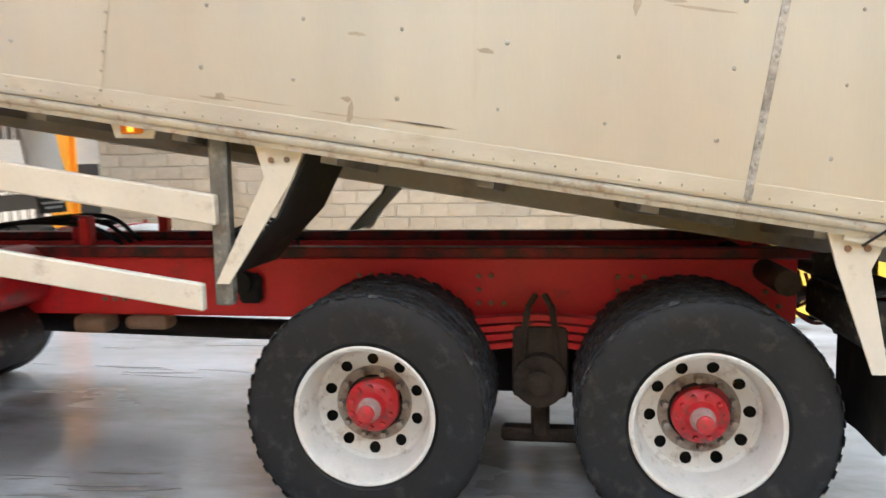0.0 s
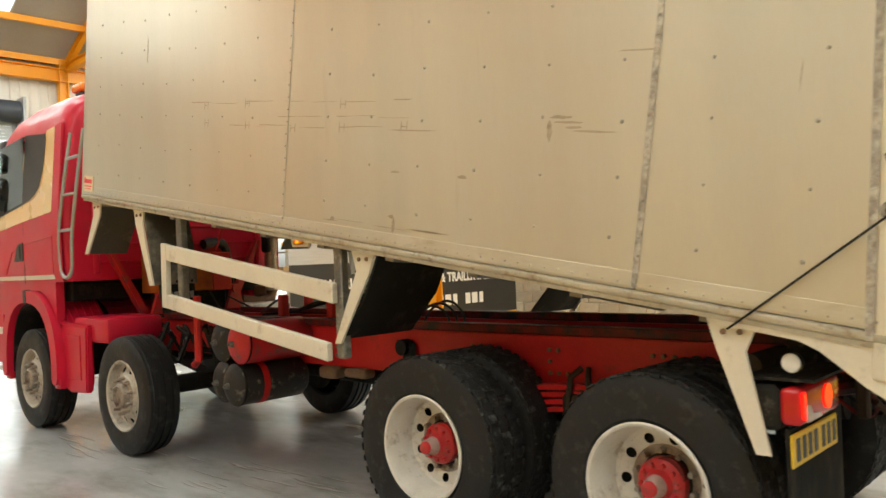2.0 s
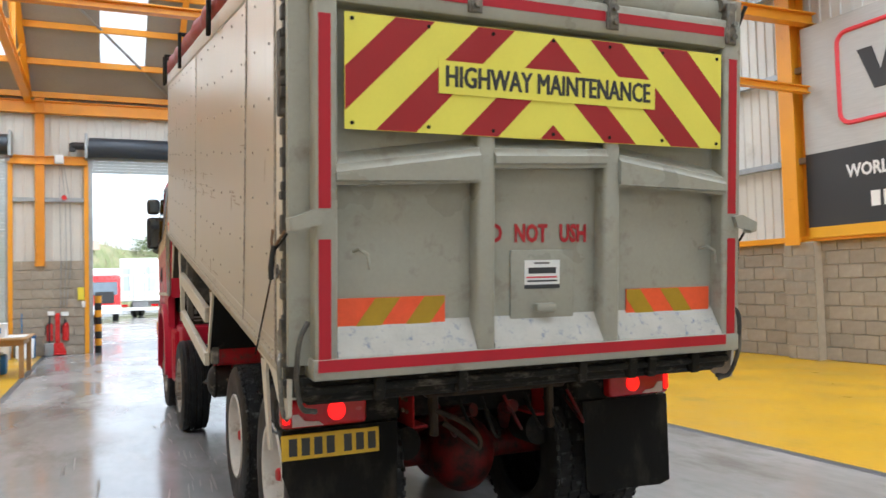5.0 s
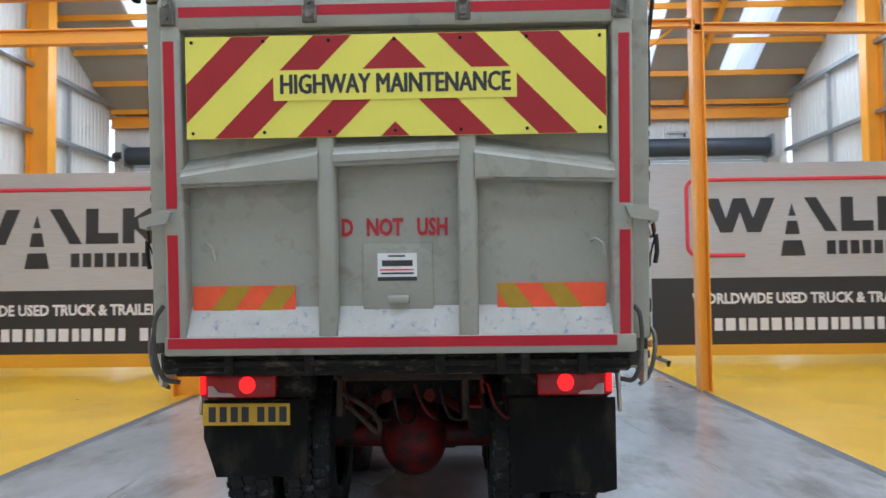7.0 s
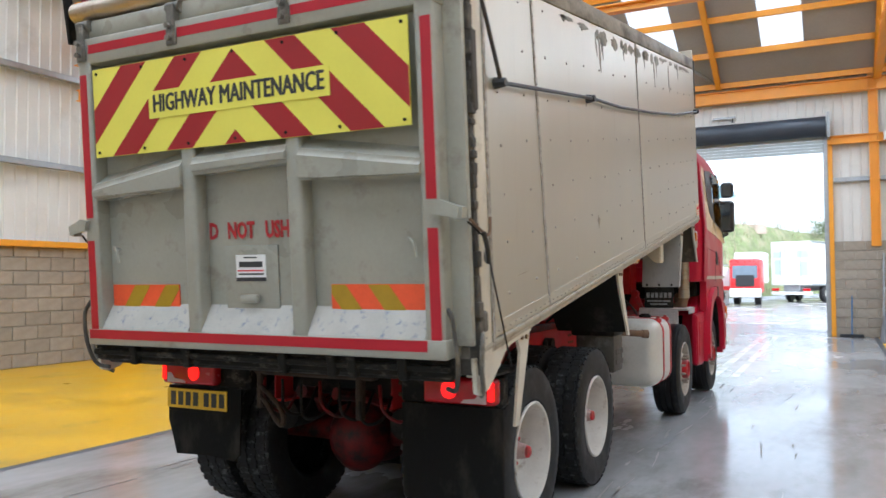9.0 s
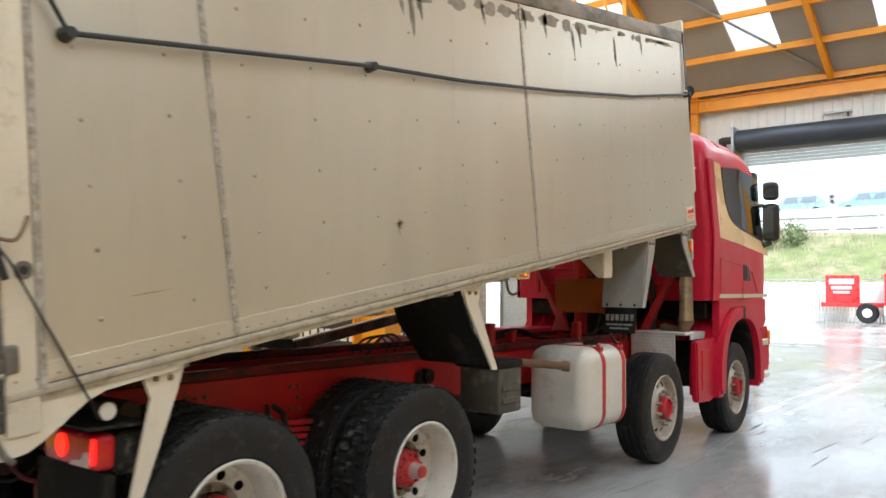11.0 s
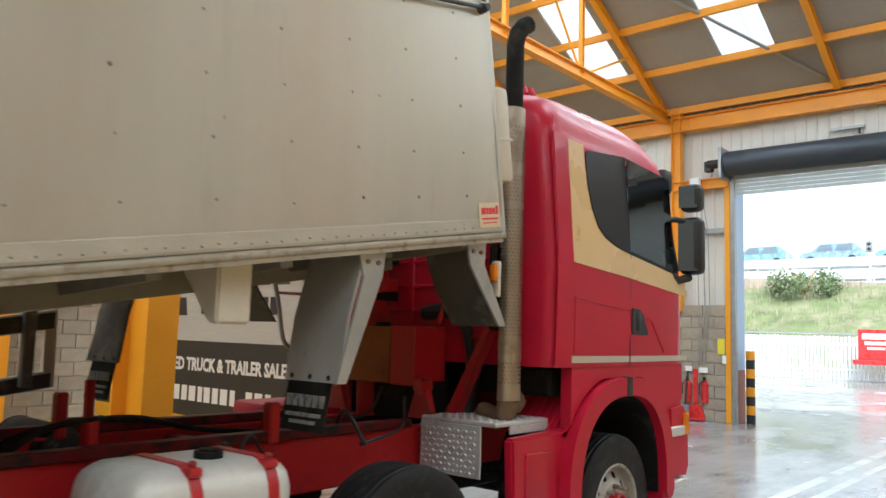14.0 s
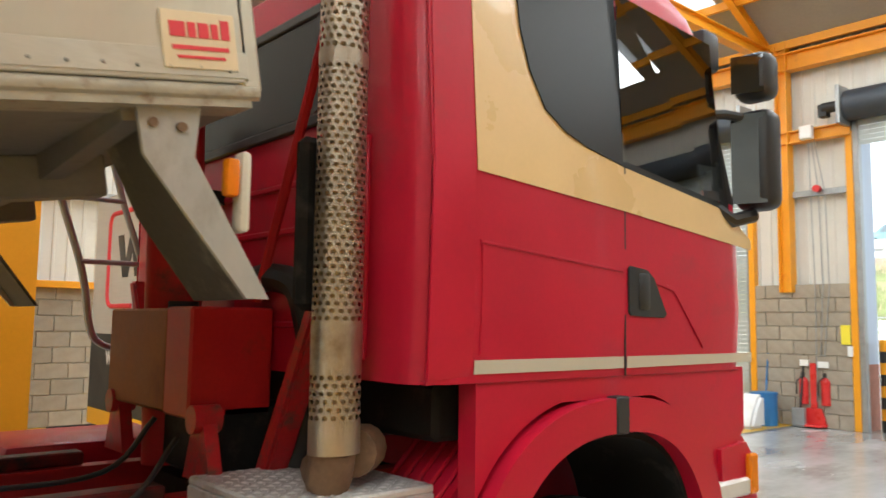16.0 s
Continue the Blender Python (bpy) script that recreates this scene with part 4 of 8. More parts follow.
random.seed(21)
bm = B()
x = -1.5
while x > L0 + 0.08:
    w = random.uniform(0.05, 0.3)
    h = random.uniform(0.015, 0.06) + (0.05 if -4.2 < x < -2.0 else 0)
    blotch(bm, x, H0 - 0.11 - h / 2, w, h, 1, random.random())
    random.seed(int(x * -1000))
    x -= w * random.uniform(0.5, 1.6)
for x, z, h in ((-2.25, 1.40, 0.22), (-2.32, 1.45, 0.12), (-2.17, 1.46, 0.1), (-3.97, 1.42, 0.16), (-3.35, 1.5, 0.1), (-4.62, 1.4, 0.2), (-5.1, 1.5, 0.12), (-2.9, 1.48, 0.09), (-3.6, 1.47, 0.09), (-4.07, 1.46, 0.1)):
    for k in range(3):
        blotch(bm, x + 0.012 * (k - 1), z + 0.03 * k, 0.02, h, 1, k + int(x * -100))
lp("run_stain", bm, "stain", "dark oily runs below the top rail", body=True, kind="stuff")
bm = B()
for k, (x, z, w, h) in enumerate(((-2.01, 0.37, 0.05, 0.05), (-2.01, 0.375, 0.1, 0.008), (-2.0, 0.36, 0.012, 0.09), (-0.62, 0.25, 0.2, 0.006), (-3.0, 0.06, 0.1, 0.012), (-4.4, 0.5, 0.012, 0.02), (-5.2, 0.65, 0.02, 0.014), (-2.6, 0.55, 0.015, 0.015))):
    blotch(bm, x, z, w, h, 1, k)
lp("scuff", bm, "scuff", "small dents and scuffs", body=True, kind="stuff")
bm = B()
for x0, x1, z in ((-4.25, -2.25, 0.735), (-3.8, -2.25, 0.60), (-3.3, -2.2, 0.655), (-2.85, -1.85, 0.115)):
    k, x = 0, x0
    while x < x1:
        random.seed(int(-1000 * x) + int(z * 977))
        w = random.uniform(0.1, 0.35)
        blotch(bm, x, z + random.uniform(-0.008, 0.008), w, random.uniform(0.003, 0.008), -1, k)
        x, k = x + w * random.uniform(0.8, 1.4), k + 1
for x, z in ((-4.17, 0.72), (-4.16, 0.61), (-3.7, 0.73), (-3.69, 0.6), (-2.8, 0.6), (-2.8, 0.72), (-2.33, 0.61), (-3.23, 0.59)):
    for dx, w, h in ((-0.02, 0.007, 0.06), (0.02, 0.007, 0.055), (0.0, 0.05, 0.007)):
        blotch(bm, x + dx, z, w, h, -1, int(-x * 50 + dx * 900))
for k, (x, z, w, h) in enumerate(((-1.42, 0.66, 0.12, 0.016), (-1.38, 0.64, 0.16, 0.01), (-1.47, 0.6, 0.03, 0.1), (-1.26, 0.605, 0.24, 0.01), (-1.36, 0.62, 0.1, 0.012), (-2.36, 0.13, 0.025, 0.1), (-2.38, 0.17, 0.04, 0.02), (-2.15, 0.12, 0.3, 0.01), (-2.37, 0.39, 0.07, 0.014), (-1.93, 0.39, 0.07, 0.018), (-1.1, 0.91, 0.2, 0.008), (-2.83, 0.12, 0.04, 0.025), (-5.0, 1.1, 0.02, 0.2), (-0.5, 0.8, 0.006, 0.1))):
    blotch(bm, x, z, w, h, -1, k + 40)
lp("scuff", bm, "scuff", "brown scuffs and scratches", body=True, kind="stuff")

# body: floor, runners, bearers, headboard, top rails
bm = B()
add_box(bm, (L0, -1.2, -0.03), (-0.05, 1.2, 0.02))
lp("body_floor", bm, "under", "grey underside of the body floor", body=True)
for y in (-0.42, 0.42):
    bm = B()
    add_box(bm, (L0 + 0.1, y - 0.05, -0.15), (-0.1, y + 0.05, -0.03), 0.006)
    lp("body_runner", bm, "under", "long steel runner under the body", body=True)
for k in range(11):
    x = L0 + 0.25 + k * 0.56
    bm = B()
    add_prism(bm, [(-1.19, -0.03), (1.19, -0.03), (1.19, -0.06), (0.5, -0.1), (-0.5, -0.1), (-1.19, -0.06)], "x", x - 0.03, x + 0.03)
    lp("cross_bearer", bm, "under", "steel cross bearer under the body", body=True)
for y in (-0.9, 0.9):
    for x in (-5.35, -2.9, -1.2):
        bm = B()
        add_box(bm, (x - 0.2, y - 0.14, -0.075), (x + 0.2, y + 0.14, -0.035), 0.006)
        lp("wear_pad", bm, "guard_in", "dark plate under the body floor", body=True)
bm = B()
add_box(bm, (L0 - 0.03, -1.25, 0.0), (L0 + 0.02, 1.25, H0 + 0.12), 0.008)
lp("headboard", bm, "alu", "aluminium front board of the body", body=True)
bm = B()
add_box(bm, (L0 - 0.18, 0.9, 0.28), (L0 - 0.03, 1.22, 0.79), 0.03, 2)
add_box(bm, (L0 - 0.182, 0.898, 0.5), (L0 - 0.03, 1.223, 0.515), 0.002)
lp("sheet_motor_box", bm, "off_white", "cream box on the front board", body=True)
bm = B()
add_tube(bm, [(L0 - 0.02, 1.2, 1.55), (L0 - 0.07, 1.2, 1.5), (L0 - 0.02, 1.2, 1.45), (L0 - 0.07, 1.2, 1.4), (L0 - 0.02, 1.2, 1.35)], 0.025, 7)
lp("spring", bm, "black", "black coil at the front corner", body=True)
for s in (-1, 1):
    yo = 1.25 * s
    bm = B()
    add_box(bm, (L0, min(yo + 0.012 * s, yo - 0.07 * s), H0 - 0.09), (-0.16, max(yo + 0.012 * s, yo - 0.07 * s), H0 + 0.02), 0.012, 2)
    lp("top_rail", bm, "oily_rail" if s > 0 else "alu_lap", "stained aluminium top rail", body=True)
# rolled load sheet along one side, its brackets
bm = B()
pts = [(L0 + 0.02 + k * 0.2, -1.2 + 0.012 * math.sin(k * 1.7), H0 + 0.09 + 0.01 * math.sin(k * 2.3)) for k in range(30)]
add_tube(bm, pts, 0.085, 12)
roll = lp("load_sheet", bm, "sheet_red", "rolled maroon load sheet along the top", body=True)
for x in (L0 + 0.02, L0 + 0.25, -4.2, -2.2, -0.15):
    bm = B()
    add_box(bm, (x - 0.025, -1.31, H0 - 0.1), (x + 0.025, -1.28, H0 + 0.2), 0.006)
    add_box(bm, (x - 0.025, -1.31, H0 + 0.17), (x + 0.025, -1.1, H0 + 0.2), 0.006)
    lp("sheet_bracket", bm, "grime", "dark steel bracket round the sheet", roll, True)
# dark rod and straps on the other side
bm = B()
add_tube(bm, [(-0.16, 1.285, H0), (-0.42, 1.285, 1.14), (-1.88, 1.29, 1.13), (-2.6, 1.285, 1.10), (-3.6, 1.285, 1.09), (-4.8, 1.285, 1.10), (L0 + 0.04, 1.285, 1.16)], 0.011, 7)
rod = lp("sheet_rod", bm, "black", "thin black rod hung along the side", body=True)
for x, z in ((-0.42, 1.14), (-1.88, 1.13), (L0 + 0.06, 1.16)):
    bm = B()
    add_cyl(bm, (x, 1.25, z), (x, 1.31, z), 0.028, 0.02, 10)
    lp("stud", bm, "black", "black stud holding the rod", rod, True)
bm = B()
add_box(bm, (L0 + 0.03, 1.262, 1.2), (L0 + 0.06, 1.272, H0), 0.002)
lp("strap", bm, "black", "black rubber strap", rod, True)
# maker's plates as plain bars
for s in (-1, 1):
    bm = B()
    add_box(bm, (L0 + 0.03, min(1.252 * s, 1.258 * s), 0.045), (L0 + 0.2, max(1.252 * s, 1.258 * s), 0.17), 0.001)
    pl = lp("maker_plate", bm, "label_cream", "cream plate with red bars near the front corner", body=True)
    for a, b, z0, z1 in ((0.045, 0.065, 0.112, 0.155), (0.072, 0.088, 0.112, 0.145), (0.094, 0.118, 0.112, 0.145), (0.124, 0.142, 0.112, 0.145), (0.148, 0.183, 0.112, 0.145), (0.05, 0.18, 0.085, 0.094), (0.06, 0.17, 0.066, 0.072)):
        bm = B()
        add_box(bm, (L0 + a, min(1.258 * s, 1.2605 * s), z0), (L0 + b, max(1.258 * s, 1.2605 * s), z1))
        lp("bar", bm, "print_red", "", pl, True)

# tailgate
gate = lp("tailgate", (lambda b: (add_box(b, (-0.06, -1.17, 0.0), (-0.03, 1.17, 1.56), 0.004), b)[1])(B()), "gate_grey", "grey painted steel tailgate", body="gate")


def gp(name, lo, hi, mat, label="", bev=0.006, seg=2):
    bm = B()
    add_box(bm, lo, hi, bev, seg)
    return lp(name, bm, mat, label, gate, True)


for s in (-1, 1):
    gp("gate_stile", (-0.14, min(1.08 * s, 0.985 * s), -0.02), (0.05, max(1.08 * s, 0.985 * s), 1.56), "gate_grey", "", 0.014, 3)
    gp("tape", (0.05, min(1.065 * s, 1.015 * s), 0.02), (0.0525, max(1.065 * s, 1.015 * s), 0.5), "tape", "red reflective tape", 0.0)
    gp("tape", (0.05, min(1.065 * s, 1.015 * s), 0.62), (0.0525, max(1.065 * s, 1.015 * s), 1.37), "tape", "red reflective tape", 0.0)
    bm = B()
    add_prism(bm, [(1.17 * s, 0.535), (1.06 * s, 0.555), (1.04 * s, 0.605), (1.09 * s, 0.615), (1.18 * s, 0.58)], "x", 0.05, 0.075)
    add_prism(bm, [(1.15 * s, 0.525), (1.185 * s, 0.535), (1.19 * s, 0.58), (1.15 * s, 0.59)], "x", 0.02, 0.07)
    lp("gate_catch", bm, "gate_grey", "grey catch arm on the tailgate edge", gate, True)
    bm = B()
    y = 0.9 * s
    add_tube(bm, [(-0.02, y, 0.45), (0.03, y + 0.01, 0.46), (0.04, y + 0.04, 0.44), (0.04, y + 0.05, 0.38)], 0.008, 6)
    lp("hook", bm, "gate_grey", "", gate, True)
for s in (-1, 1):
    gp("gate_rib", (-0.04, 0.325 * s - 0.045, 0.02), (0.05, 0.325 * s + 0.045, 0.95), "gate_grey", "", 0.018, 3)
for a, b, za, zb in ((-0.985, -0.37, 0.77, 0.86), (-0.28, 0.28, 0.86, 0.88), (0.37, 0.985, 0.86, 0.77)):
    bm = B()
    add_prism(bm, [(a - 0.01, za - 0.06), (b + 0.01, zb - 0.06), (b + 0.01, zb + 0.085), (a - 0.01, za + 0.085)], "x", -0.05, 0.068)
    for v in bm.verts:          # the top slopes outwards
        if v.co.x > 0 and v.co.z > min(za, zb):
            v.co.z -= 0.075
    bmesh.ops.bevel(bm, geom=[e for e in bm.edges if abs(e.verts[0].co.y - e.verts[1].co.y) > 0.1], offset=0.02, segments=3, affect="EDGES")
    lp("gate_waist_rail", bm, "gate_grey", "", gate, True)
for a, b in ((-0.985, -0.37), (-0.28, 0.28), (0.37, 0.985)):
    bm = B()
    add_prism(bm, [(-0.035, 0.03), (0.048, 0.03), (0.048, 0.045), (-0.035, 0.17)], "y", a, b)
    lp("gate_ledge", bm, "ledge", "sloped white ledge with chipped paint", gate, True)
gp("gate_sill", (-0.1, -1.09, -0.05), (0.06, 1.09, 0.035), "gate_grey", "", 0.012)
gp("tape", (0.061, -1.07, -0.015), (0.0635, 1.0, 0.032), "tape", "red reflective tape", 0.0)
gp("gate_head", (-0.1, -1.09, 1.42), (0.05, 1.09, 1.56), "gate_grey", "", 0.015)
for a, b in ((-0.99, -0.42), (-0.35, 0.28), (0.35, 0.98)):
    gp("tape", (0.05, a, 1.475), (0.0525, b, 1.52), "tape", "red reflective tape", 0.0)
for y in (-1.04, -0.385, 0.315, 1.02):
    bm = B()
    add_box(bm, (0.0, y - 0.024, 1.44), (0.065, y + 0.024, 1.64), 0.006)
    add_box(bm, (0.05, y - 0.034, 1.44), (0.06, y + 0.034, 1.52), 0.003)
    add_cyl(bm, (0.02, y - 0.045, 1.63), (0.02, y + 0.045, 1.63), 0.03, seg=12)
    add_cyl(bm, (0.07, y, 1.47), (0.09, y, 1.47), 0.014, seg=6)
    add_cyl(bm, (0.07, y, 1.53), (0.09, y, 1.53), 0.014, seg=6)
    lp("gate_hinge", bm, "hinge", "worn grey-brown tailgate hinge", gate, True)
gp("gate_top_bar", (-0.14, -1.1, 1.56), (0.02, 1.1, 1.66), "gate_grey", "", 0.02)
bm = B()
add_cyl(bm, (-0.02, -1.15, 1.72), (-0.02, 1.1, 1.72), 0.055, seg=14)
lp("gate_shaft", bm, "steel", "worn steel shaft above the tailgate", gate, True)
bm = B()
add_prism(bm, [(-1.0, 1.66), (-0.5, 1.86), (0.4, 1.86), (1.1, 1.66)], "x", -0.16, -0.1)
lp("gate_apex", bm, "gate_grey", "grey plate rising above the tailgate", gate, True)
# chevron board: stripes cut to the board, mirrored about its middle
board = gp("chevron_board", (0.05, -0.96, 0.93), (0.056, 0.96, 1.385), "chev_y", "yellow and red chevron warning board", 0.0)
BW, BH, BZ = 0.958, 0.451, 0.932


def clip(poly, axis, v, keep_low):
    out = []
    for i, p in enumerate(poly):
        q = poly[(i + 1) % len(poly)]
        pi, qi = (p[axis] <= v) == keep_low, (q[axis] <= v) == keep_low
        if pi:
            out.append(p)
        if pi != qi:
            f = (v - p[axis]) / (q[axis] - p[axis])
            out.append((p[0] + f * (q[0] - p[0]), p[1] + f * (q[1] - p[1])))
    return out


for s in (-1, 1):
    for a0, a1 in ((-0.09, 0.065), (0.275, 0.45), (0.655, 0.83), (1.03, 1.205)):
        poly = [(a0, 0.0), (a1, 0.0), (a1 - 0.46, BH), (a0 - 0.46, BH)]
        for ax, v, lo in ((0, 0.0, False), (0, BW, True)):
            poly = clip(poly, ax, v, lo) if poly else poly
        if len(poly) > 2:
            bm = B()
            add_prism(bm, [(s * x, BZ + z) for x, z in poly], "x", 0.056, 0.0575)
            lp("stripe", bm, "chev_r", "", board, True)
sign = gp("sign_plate", (0.0575, -0.555, 1.095), (0.0605, 0.555, 1.23), "chev_y", "yellow plate with black words", 0.0)
FACE = TG @ Matrix.Translation((0.0607, 0.0, 1.1625)) @ Matrix.Rotation(radians(90), 4, "Z") @ Matrix.Rotation(radians(90), 4, "X")
for k, (dx, dz) in enumerate(((0, 0), (0.0038, 0.001), (-0.0038, -0.001), (0.0015, -0.0016), (-0.0015, 0.0016))):      # heavy strokes from shifted coats
    lettering("word", "HIGHWAY MAINTENANCE", 0.088, M["banner_black"], sign, FACE @ Matrix.Translation((dx, dz, 0)), width=1.045, depth=0.0006 + 0.0002 * k)
bm = B()
for y in (-0.93, -0.6, -0.3, 0.0, 0.3, 0.6, 0.93):
    for z in (0.955, 1.36):
        add_cyl(bm, (0.057, y, z), (0.061, y, z), 0.008, seg=8)
lp("screws", bm, "grime", "", board, True, kind="stuff")
for a, b in ((-0.975, -0.49), (0.46, 0.965)):
    mk = gp("marker_board", (-0.028, a, 0.128), (-0.022, b, 0.262), "mark_o", "orange and olive striped marker board", 0.0)
    for k in (0, 1):
        bm = B()
        x0 = (a + 0.02 + k * 0.23) if a > 0 else (a + 0.12 + k * 0.22)
        d = 0.1 if a < 0 else -0.1
        poly = [(x0 - d * 0.5, 0.13), (x0 + 0.11 - d * 0.5, 0.13), (x0 + 0.11 + d * 0.5, 0.26), (x0 + d * 0.5, 0.26)]
        for ax, v, lo in ((0, a + 0.002, False), (0, b - 0.002, True)):
            poly = clip(poly, ax, v, lo)
        # the stripes lean towards the middle of the gate
        add_prism(bm, poly, "x", -0.022, -0.0205)
        lp("stripe", bm, "mark_y", "", mk, True)
gp("hatch", (-0.03, -0.17, 0.14), (-0.02, 0.16, 0.45), "gate_grey", "small grey hatch with a sticker", 0.004)
gp("sticker", (-0.02, -0.1, 0.285), (-0.0185, 0.085, 0.405), "label_white", "white sticker with dark bars", 0.0)
for a, b, z0, z1, mt in ((-0.1, 0.085, 0.278, 0.296, "banner_black"), (-0.08, 0.065, 0.345, 0.372, "banner_black"), (-0.09, 0.07, 0.325, 0.332, "print_red"), (-0.085, 0.07, 0.308, 0.316, "banner_black"), (-0.05, 0.03, 0.388, 0.395, "banner_black")):
    gp("bar", (-0.0185, a, z0), (-0.0175, b, z1), mt, "", 0.0)
gp("hatch_handle", (-0.02, -0.055, 0.175), (0.02, 0.05, 0.215), "gate_grey", "", 0.012)
GF = TG @ Matrix.Translation((-0.0245, -0.005, 0.52)) @ Matrix.Rotation(radians(90), 4, "Z") @ Matrix.Rotation(radians(90), 4, "X")
for word, y in (("D", -0.235), ("NOT", -0.06), ("USH", 0.165)):
    lettering("word", word, 0.078, M["worn_red"], gate, GF @ Matrix.Translation((y, 0, 0)) @ Matrix.Diagonal((0.72, 1, 1, 1)), "worn red stencilled letters", bold=0.004, depth=0.0008)
# rear cross member under the tailgate
bm = B()
add_box(bm, (-0.2, -1.2, -0.11), (0.02, 1.15, -0.01), 0.015)
add_box(bm, (-0.02, -1.18, -0.07), (0.05, 1.14, -0.04), 0.008)
for y in (-0.85, -0.45, 0.2, 0.5, 0.62, 0.9):
    add_box(bm, (0.02, y - 0.025, -0.11), (0.06, y + 0.025, 0.0), 0.006)
add_cyl(bm, (-0.05, -1.15, -0.10), (-0.05, 1.1, -0.10), 0.035, seg=10)
lp("rear_cross_member", bm, "gritty", "dark oily cross member under the tailgate", body=True)
bm = B()
add_tube(bm, slack([(0.03, 1.15, 0.2), (0.05, 1.18, 0.15), (0.05, 1.19, -0.02), (0.03, 1.16, -0.14), (0.0, 1.1, -0.15)]), 0.011, 8)
lp("latch_arm", bm, "guard_in", "dirty dark curved latch arm", body=True)
bm = B()
add_tube(bm, slack([(0.03, -1.17, 0.22), (0.05, -1.21, 0.15), (0.05, -1.22, 0.0), (0.03, -1.19, -0.12), (0.0, -1.12, -0.15)]), 0.011, 8)
lp("latch_arm", bm, "guard_in", "dirty dark curved latch arm", body=True)

# side marker lamps, guard legs and guards
def marker(x, z, s):
    bm = B()
    add_prism(bm, [(x - 0.10, z + 0.06), (x + 0.10, z + 0.03), (x + 0.075, z - 0.035), (x - 0.075, z - 0.03)], "y", min(1.2 * s, 1.19 * s), max(1.2 * s, 1.19 * s))
    b = lp("marker_bracket", bm, "off_white", "off-white bracket")
    bm = B()
    add_box(bm, (x - 0.045, min(1.2 * s, 1.222 * s), z - 0.018), (x + 0.045, max(1.2 * s, 1.222 * s), z + 0.022), 0.01, 2)
    mk = lp("side_marker", bm, "amber", "amber side marker lamp, lit", b)
    bm = B()
    add_box(bm, (x - 0.012, min(1.222 * s, 1.2235 * s), z - 0.01), (x + 0.012, max(1.222 * s, 1.2235 * s), z + 0.013), 0.0)
    lp("lit_lens", bm, "glow_amber", "lit amber lens", b)


def bottom(x):
    return 1.455 - math.tan(radians(TIP)) * station(x)


for s in (-1, 1):
    marker(-0.86, 1.55, s)
    for k, (x, wx, xb, zb, mat, plate) in enumerate(((-0.29, 0.1, -0.535, 0.985, "guard_in", 1), (1.65, 0.1, 1.735, 0.70, "guard_in", 0), (-2.91, 0.08, -2.77, 1.315, "alu_lap", 2), (-3.62, 0.07, -3.83, 1.58, "guard_in", 3))):
        zt = bottom(x) - 0.01
        bm = B()
        add_prism(bm, [(x - wx, zt + 0.02), (x + wx, zt - 0.01), (x + 0.045, zt - 0.13), (xb + 0.03, zb), (xb - 0.02, zb), (x - 0.06, zt - 0.12)], "y", min(1.215 * s, 1.2 * s), max(1.215 * s, 1.2 * s))
        leg = lp("guard_leg", bm, "guard_alu" if plate > 1 and s > 0 else "off_white", "grey tapered leg under the body" if plate > 1 and s > 0 else "off-white tapered leg under the body")
        for dx in (-0.03, 0.03):
            bm = B()
            add_cyl(bm, (x + dx, 1.21 * s, zt - 0.06), (x + dx, 1.224 * s, zt - 0.06), 0.011, seg=8)
            lp("bolt", bm, "rust", "", leg)
        if plate:
            y0, y1 = 1.2 * s, {1: 0.62, 2: 0.82, 3: 0.85}[plate] * s
            top = Vector((x + 0.02, 0, zt - 0.02)) if plate != 1 else Vector((x + 0.1, 0, zt - 0.03))
            bot = Vector((xb, 0, zb)) if plate != 1 else Vector((xb - 0.0, 0, zb + 0.02))
            mid = (top + bot) / 2 + Vector((0.05 if plate == 1 else 0.02, 0, 0))
            bm = B()
            add_prism(bm, [(top.x, top.z), (mid.x, mid.z), (bot.x, bot.z), (bot.x + 0.012, bot.z), (mid.x + 0.016, mid.z), (top.x + 0.016, top.z)], "y", min(y0, y1), max(y0, y1))
            lp("mudguard", bm, {1: "rubber", 2: "guard_alu" if s > 0 else "guard_in", 3: "guard_in"}[plate], {1: "black rubber guard", 2: "plain aluminium guard plate", 3: "muddy guard"}[plate], leg)
            if plate == 2:
                bm = B()
                add_prism(bm, [(xb - 0.005, zb + 0.03), (xb + 0.04, zb - 0.205), (xb + 0.048, zb - 0.205), (xb + 0.005, zb + 0.03)], "y", min(1.15 * s, 0.85 * s), max(1.15 * s, 0.85 * s))
                fl = lp("mud_flap", bm, "flap", "black rubber flap with worn white bars", leg)
                for j in range(6):
                    bm = B()
                    add_box(bm, (xb + 0.020, min(s * (1.13 - j * 0.046), s * (1.10 - j * 0.046)), zb - 0.105), (xb + 0.0325, max(s * (1.13 - j * 0.046), s * (1.10 - j * 0.046)), zb - 0.055))
                    lp("bar", bm, "worn_print", "", fl)
                for j in range(2):
                    bm = B()
                    add_box(bm, (xb + 0.030, min(s * (1.12 - 0.03 * j), s * (0.88 + 0.03 * j)), zb - 0.145 - 0.03 * j), (xb + 0.0435, max(s * (1.12 - 0.03 * j), s * (0.88 + 0.03 * j)), zb - 0.13 - 0.03 * j))
                    lp("bar", bm, "worn_print", "", fl)
                for j in range(3):
                    bm = B()
                    add_cyl(bm, (xb - 0.012, s * (1.13 - j * 0.13), zb + 0.02), (xb + 0.012, s * (1.13 - j * 0.13), zb + 0.02), 0.012, seg=7)
                    lp("bolt", bm, "grime", "", leg)
    # small folded plate between the guards
    if s < 0:
        continue
    bm = B()
